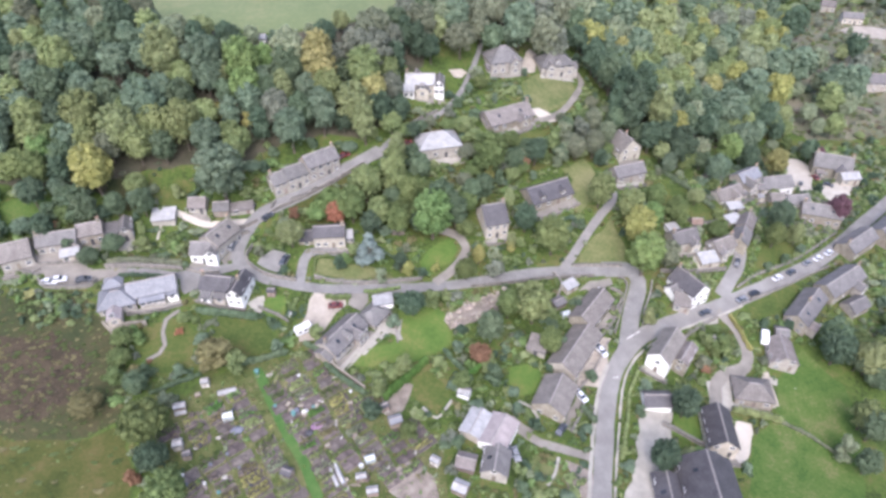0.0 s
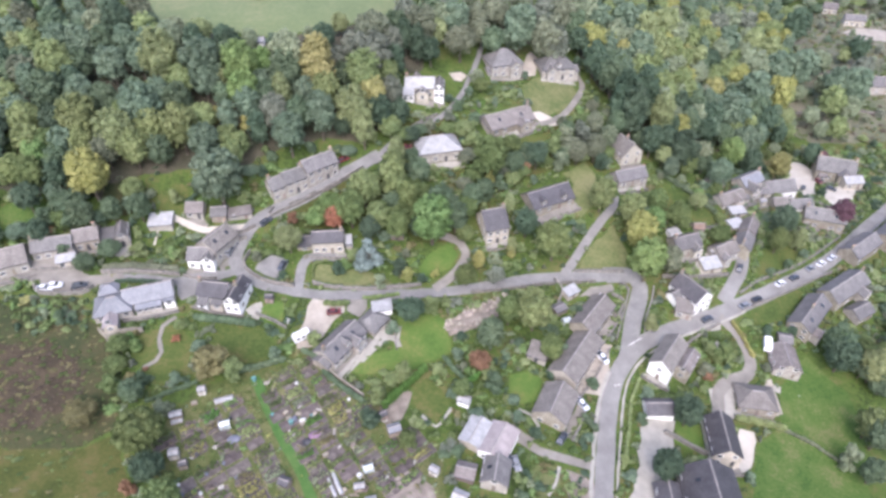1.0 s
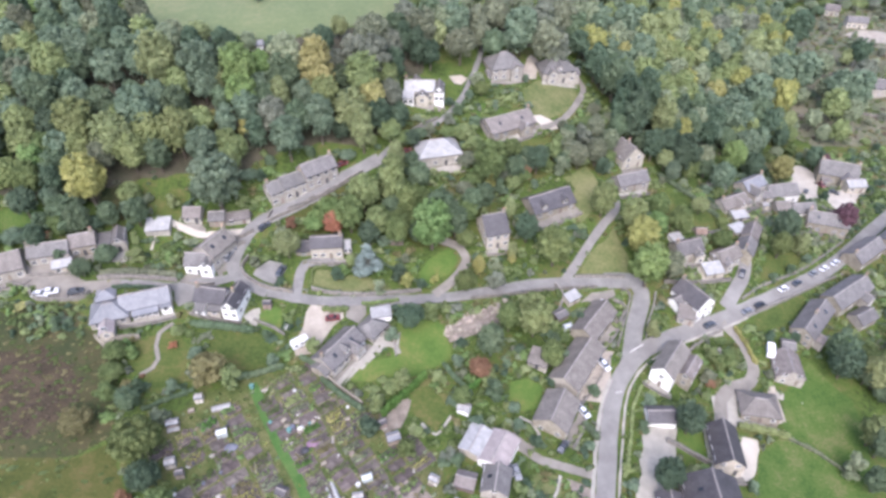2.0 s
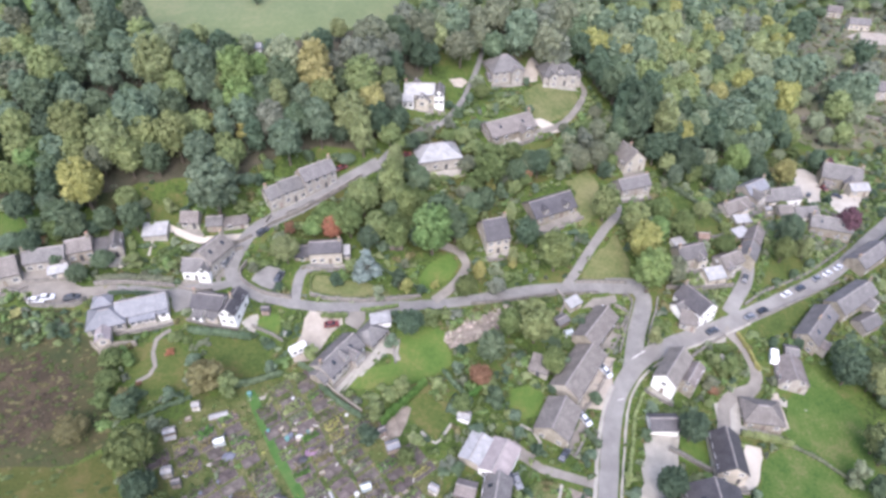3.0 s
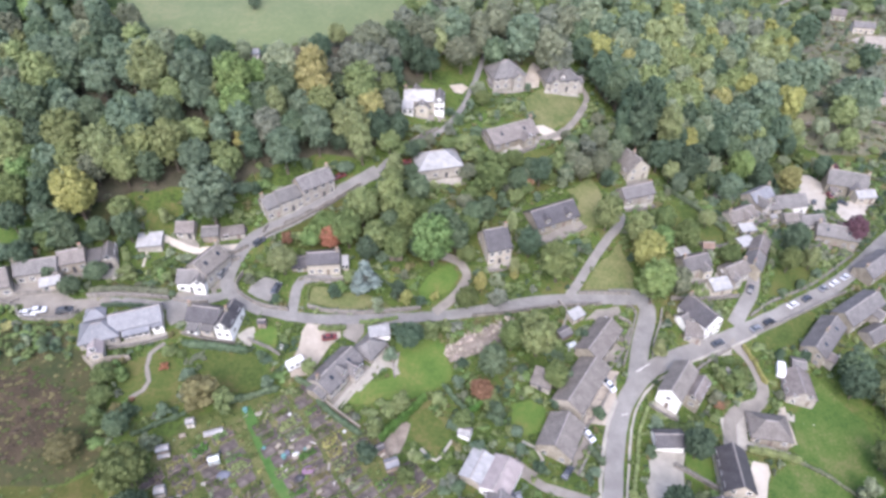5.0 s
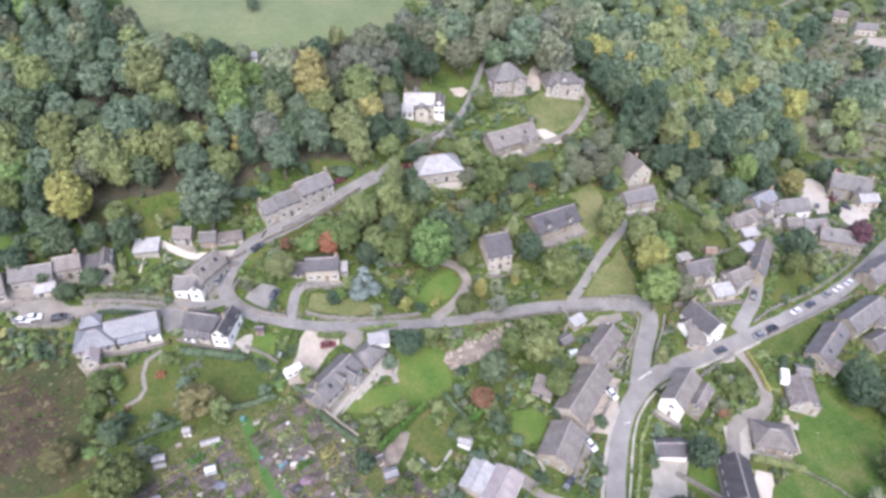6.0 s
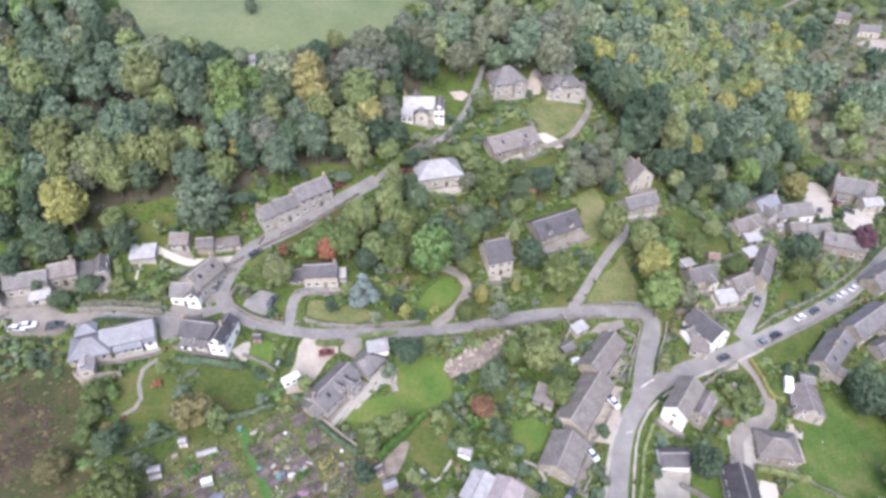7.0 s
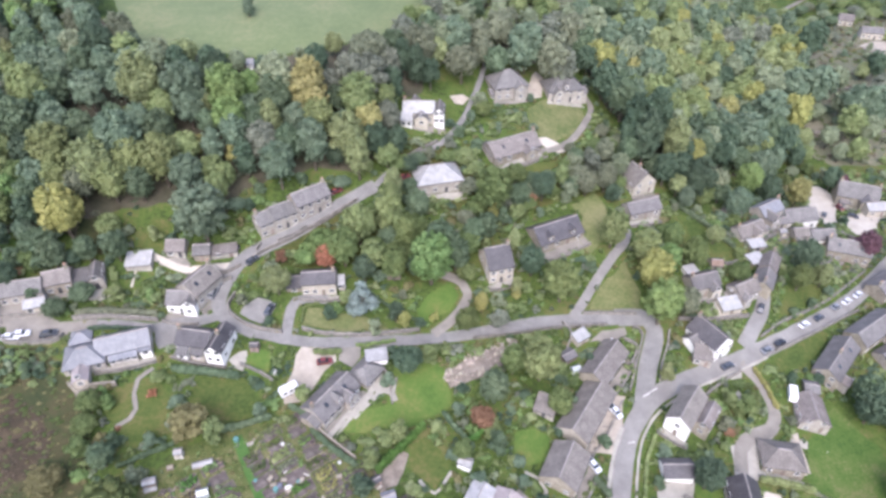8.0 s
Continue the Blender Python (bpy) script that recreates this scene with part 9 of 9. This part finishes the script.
tree(-2.2, 144.7, h=3, r=1.6, kind='yellow', style='round')
tree(21.2, 154.3, h=5, r=2, kind='yellow', style='round')
tree(24.9, 156.2, h=4, r=2, kind='olive', style='round')
tree(16.7, 151.6, h=3, r=2, kind='sage', style='round')

# ---- allotment beds: two rows of plots on either side of the grass path ----
rng = random.Random(8)
ux, uy = math.cos(radians(PLOT_TURN)), math.sin(radians(PLOT_TURN))
for side in (-1, 1):
    for row in range(7):
        for col in range(14):
            a = col * 3.15 + rng.uniform(-0.2, 0.2) - 3
            b = side * (4.4 + row * 5.9 + rng.uniform(-0.3, 0.3))
            x, y = PLOT_ORIGIN[0] + a * ux - b * uy, PLOT_ORIGIN[1] + a * uy + b * ux
            if inside(ALLOTMENTS, x, y) and free(x, y, 0.2) and rng.random() < 0.92:
                vegetable_bed(x, y, PLOT_TURN + rng.uniform(-3, 3), rng.uniform(2.3, 3.1), rng.uniform(3.8, 5.8), rng)

# clutter left about the plots: boards, tubs, bins and stakes
for k in range(150):
    a, b = rng.uniform(-4, 40), rng.uniform(-34, 36)
    x, y = PLOT_ORIGIN[0] + a * ux - b * uy, PLOT_ORIGIN[1] + a * uy + b * ux
    if inside(ALLOTMENTS, x, y) and abs(b) > 1.6:
        rng.choice((plank_stack, tub, compost_bin, cane_row, pallet))(x, y, rng.uniform(0, 180), rng)

rubble(PLOT, 55)
rubble(PLOT_EDGE, 45, 9)

# ---- planting ----
GREENS = [("ash", 5), ("dark", 3.0), ("deep", 1.2), ("olive", 1.7), ("sage", 0.7), ("bright", 0.6)]
WARM = [("olive", 4), ("ash", 3.4), ("yellow", 2.0), ("dark", 2.2), ("sage", 2.6), ("brown", 0.3)]
DULL = [("brown", 1.6), ("grey", 1.6), ("sage", 3.2), ("green", 2.8), ("olive", 2), ("dark", 1.8)]
SHRUBS = [("green", 4.5), ("dark", 1.6), ("deep", 1.4), ("bright", 2.6), ("olive", 3.2), ("ochre", 0.8), ("straw", 1.0), ("brown", 0.8), ("sage", 2.4), ("rust", 0.08), ("gold", 0.06), ("grey", 0.7)]
wood(WEST_WOOD, 6.4, GREENS, (11, 16), (3.6, 5.2), 3, gap=2.2, stuff=far_trees, split=165)
wood(EAST_DARK, 7.0, [("deep", 6), ("dark", 3), ("green", 0.6)], (10, 14), (3.4, 4.8), 4, gap=2.0, stuff=far_trees)
wood(EAST_EDGE, 7.0, [("deep", 4), ("dark", 4), ("yellow", 0.6)], (10, 14), (3.4, 4.8), 6, gap=2.0, stuff=far_trees)
wood(EAST_WOOD, 6.4, WARM, (11, 16), (3.6, 5.4), 5, gap=2.2, stuff=far_trees, split=238)
wood(UPPER_WOOD, 6.4, DULL, (9, 13), (3.6, 5.2), 7, gap=2.0, stuff=far_trees)
wood(VALLEY_FLOOR, 8.5, [("sage", 4), ("ash", 2), ("brown", 2), ("grey", 2), ("olive", 1)], (2, 6), (1.2, 3.4), 9, stuff=far_trees)
wood(FAR_SIDE, 8, DULL + [("green", 3), ("dark", 2)], (5, 9), (3.5, 6.0), 10, stuff=far_trees)
wood(HILL_SCRUB, 4.5, DULL + [("green", 6), ("dark", 4), ("olive", 2)], (3, 8), (2.0, 4.4), 11, gap=0.5, stuff=undergrowth)
wood(MID_GARDENS, 5.2, [("green", 5), ("dark", 3), ("bright", 2)], (6, 10), (3.2, 5.2), 13, gap=0.5)
wood(WOOD_EDGE, 6.5, GREENS, (4, 9), (2.6, 4.6), 14, gap=0.5, stuff=undergrowth)
wood(LANE_BANK, 7, GREENS, (3, 7), (2.2, 4), 16, gap=0.5, stuff=undergrowth)
wood(LOWER_BANK, 6, [("deep", 4), ("dark", 3), ("green", 2), ("olive", 1)], (7, 10), (3.4, 5), 15)
wood(SOUTH_GARDENS, 9, GREENS, (2.5, 5), (1.4, 2.4), 17, gap=0.6, stuff=undergrowth)
wood(VILLAGE, 8.5, GREENS + [("deep", 2.5), ("olive", 2), ("brown", 0.8)], (2.5, 5), (1.5, 2.6), 19, gap=1.0, stuff=undergrowth)
joined("woodland", far_trees, "dense green and yellow autumn woodland on the hillside", "woodland")
thicket(WEST_GARDENS, 2.8, SHRUBS, (1.0, 2.4), (1.0, 2.8), 21)
thicket(YARD_BANK, 2.4, [("dark", 4), ("green", 4), ("deep", 2), ("olive", 2), ("straw", 1)], (0.9, 2.2), (0.8, 2.4), 22, stuff=undergrowth)
thicket(BARE_BANK, 2.3, [("brown", 4), ("grey", 4), ("straw", 2), ("dark", 2), ("ash", 2)], (0.8, 2.0), (0.5, 1.8), 24, stuff=undergrowth)
thicket(SOUTH_GARDENS, 4.2, SHRUBS, (1.0, 2.2), (1.0, 2.8), 23)
thicket(EAST_GARDENS, 3.0, SHRUBS + [("straw", 4), ("brown", 4), ("grey", 4)], (0.9, 2.0), (0.9, 2.4), 25)
thicket(CENTRE_ROADSIDE, 2.8, SHRUBS, (1.0, 2.0), (1.0, 2.2), 27)
thicket(ROW_BACKS, 3.0, SHRUBS, (0.8, 1.8), (0.8, 2.0), 28)
for region, gap, seed in ((HILL_SCRUB, 2.6, 29), (WEST_EDGE, 2.6, 31), (VILLAGE, 2.4, 33), (WOOD_EDGE, 2.6, 34), (LANE_BANK, 2.4, 36), (LOWER_BANK, 3.0, 35)):
    thicket(region, gap, SHRUBS, (0.8, 3.0), (0.5, 2.8), seed, stuff=undergrowth)
thicket(EAST_CLUSTER, 2.2, SHRUBS, (0.7, 2.0), (0.7, 2.6), 39, stuff=undergrowth)
thicket(ALLOTMENTS, 2.3, [("green", 3), ("turf", 4), ("olive", 4), ("bright", 2), ("yellow", 1), ("straw", 3), ("sage", 3)], (0.3, 1.0), (0.3, 1.1), 37, stuff=undergrowth)
for region, seed in ((WEST_WOOD, 41), (EAST_WOOD, 43), (UPPER_WOOD, 45)):
    thicket(region, 3.6, [("dark", 3), ("green", 3), ("olive", 1.5), ("brown", 1.5)], (1.8, 3.4), (1.5, 4.2), seed, stuff=undergrowth)
tussocks = []
thicket(BRACKEN_SLOPE, 1.3, [("bracken", 6), ("straw", 1.2), ("turf", 1.0)], (0.5, 1.3), (0.15, 0.4), 47, stuff=tussocks, kept=True, style="tuft")
thicket(ROUGH_SLOPE, 1.6, [("turf", 5), ("straw", 3)], (0.6, 1.5), (0.15, 0.45), 48, stuff=tussocks, kept=True, style="tuft")
thicket(LOW_PASTURE, 2.2, [("turf", 5), ("straw", 2), ("green", 1)], (0.7, 1.8), (0.08, 0.22), 52, stuff=tussocks, kept=True, style="tuft")
thicket(VALLEY_FLOOR, 3.0, [("turf", 3), ("bracken", 1), ("straw", 2), ("grey", 1)], (1.0, 2.6), (0.4, 1.2), 49, stuff=tussocks, style="tuft")
thicket(VILLAGE, 1.9, [("turf", 5), ("straw", 1.6), ("green", 1.5), ("olive", 1), ("deep", 1.2)], (0.6, 1.8), (0.2, 0.7), 50, stuff=tussocks, style="tuft")
thicket(ALLOTMENTS, 1.3, [("turf", 5), ("straw", 1.5), ("green", 2), ("bright", 1)], (0.5, 1.2), (0.15, 0.5), 51, stuff=tussocks, style="tuft")
joined("rough_growth", tussocks, "low brown bracken and grass tussocks", "rough growth")
joined("undergrowth", undergrowth, "tangled green and brown hillside undergrowth", "undergrowth")
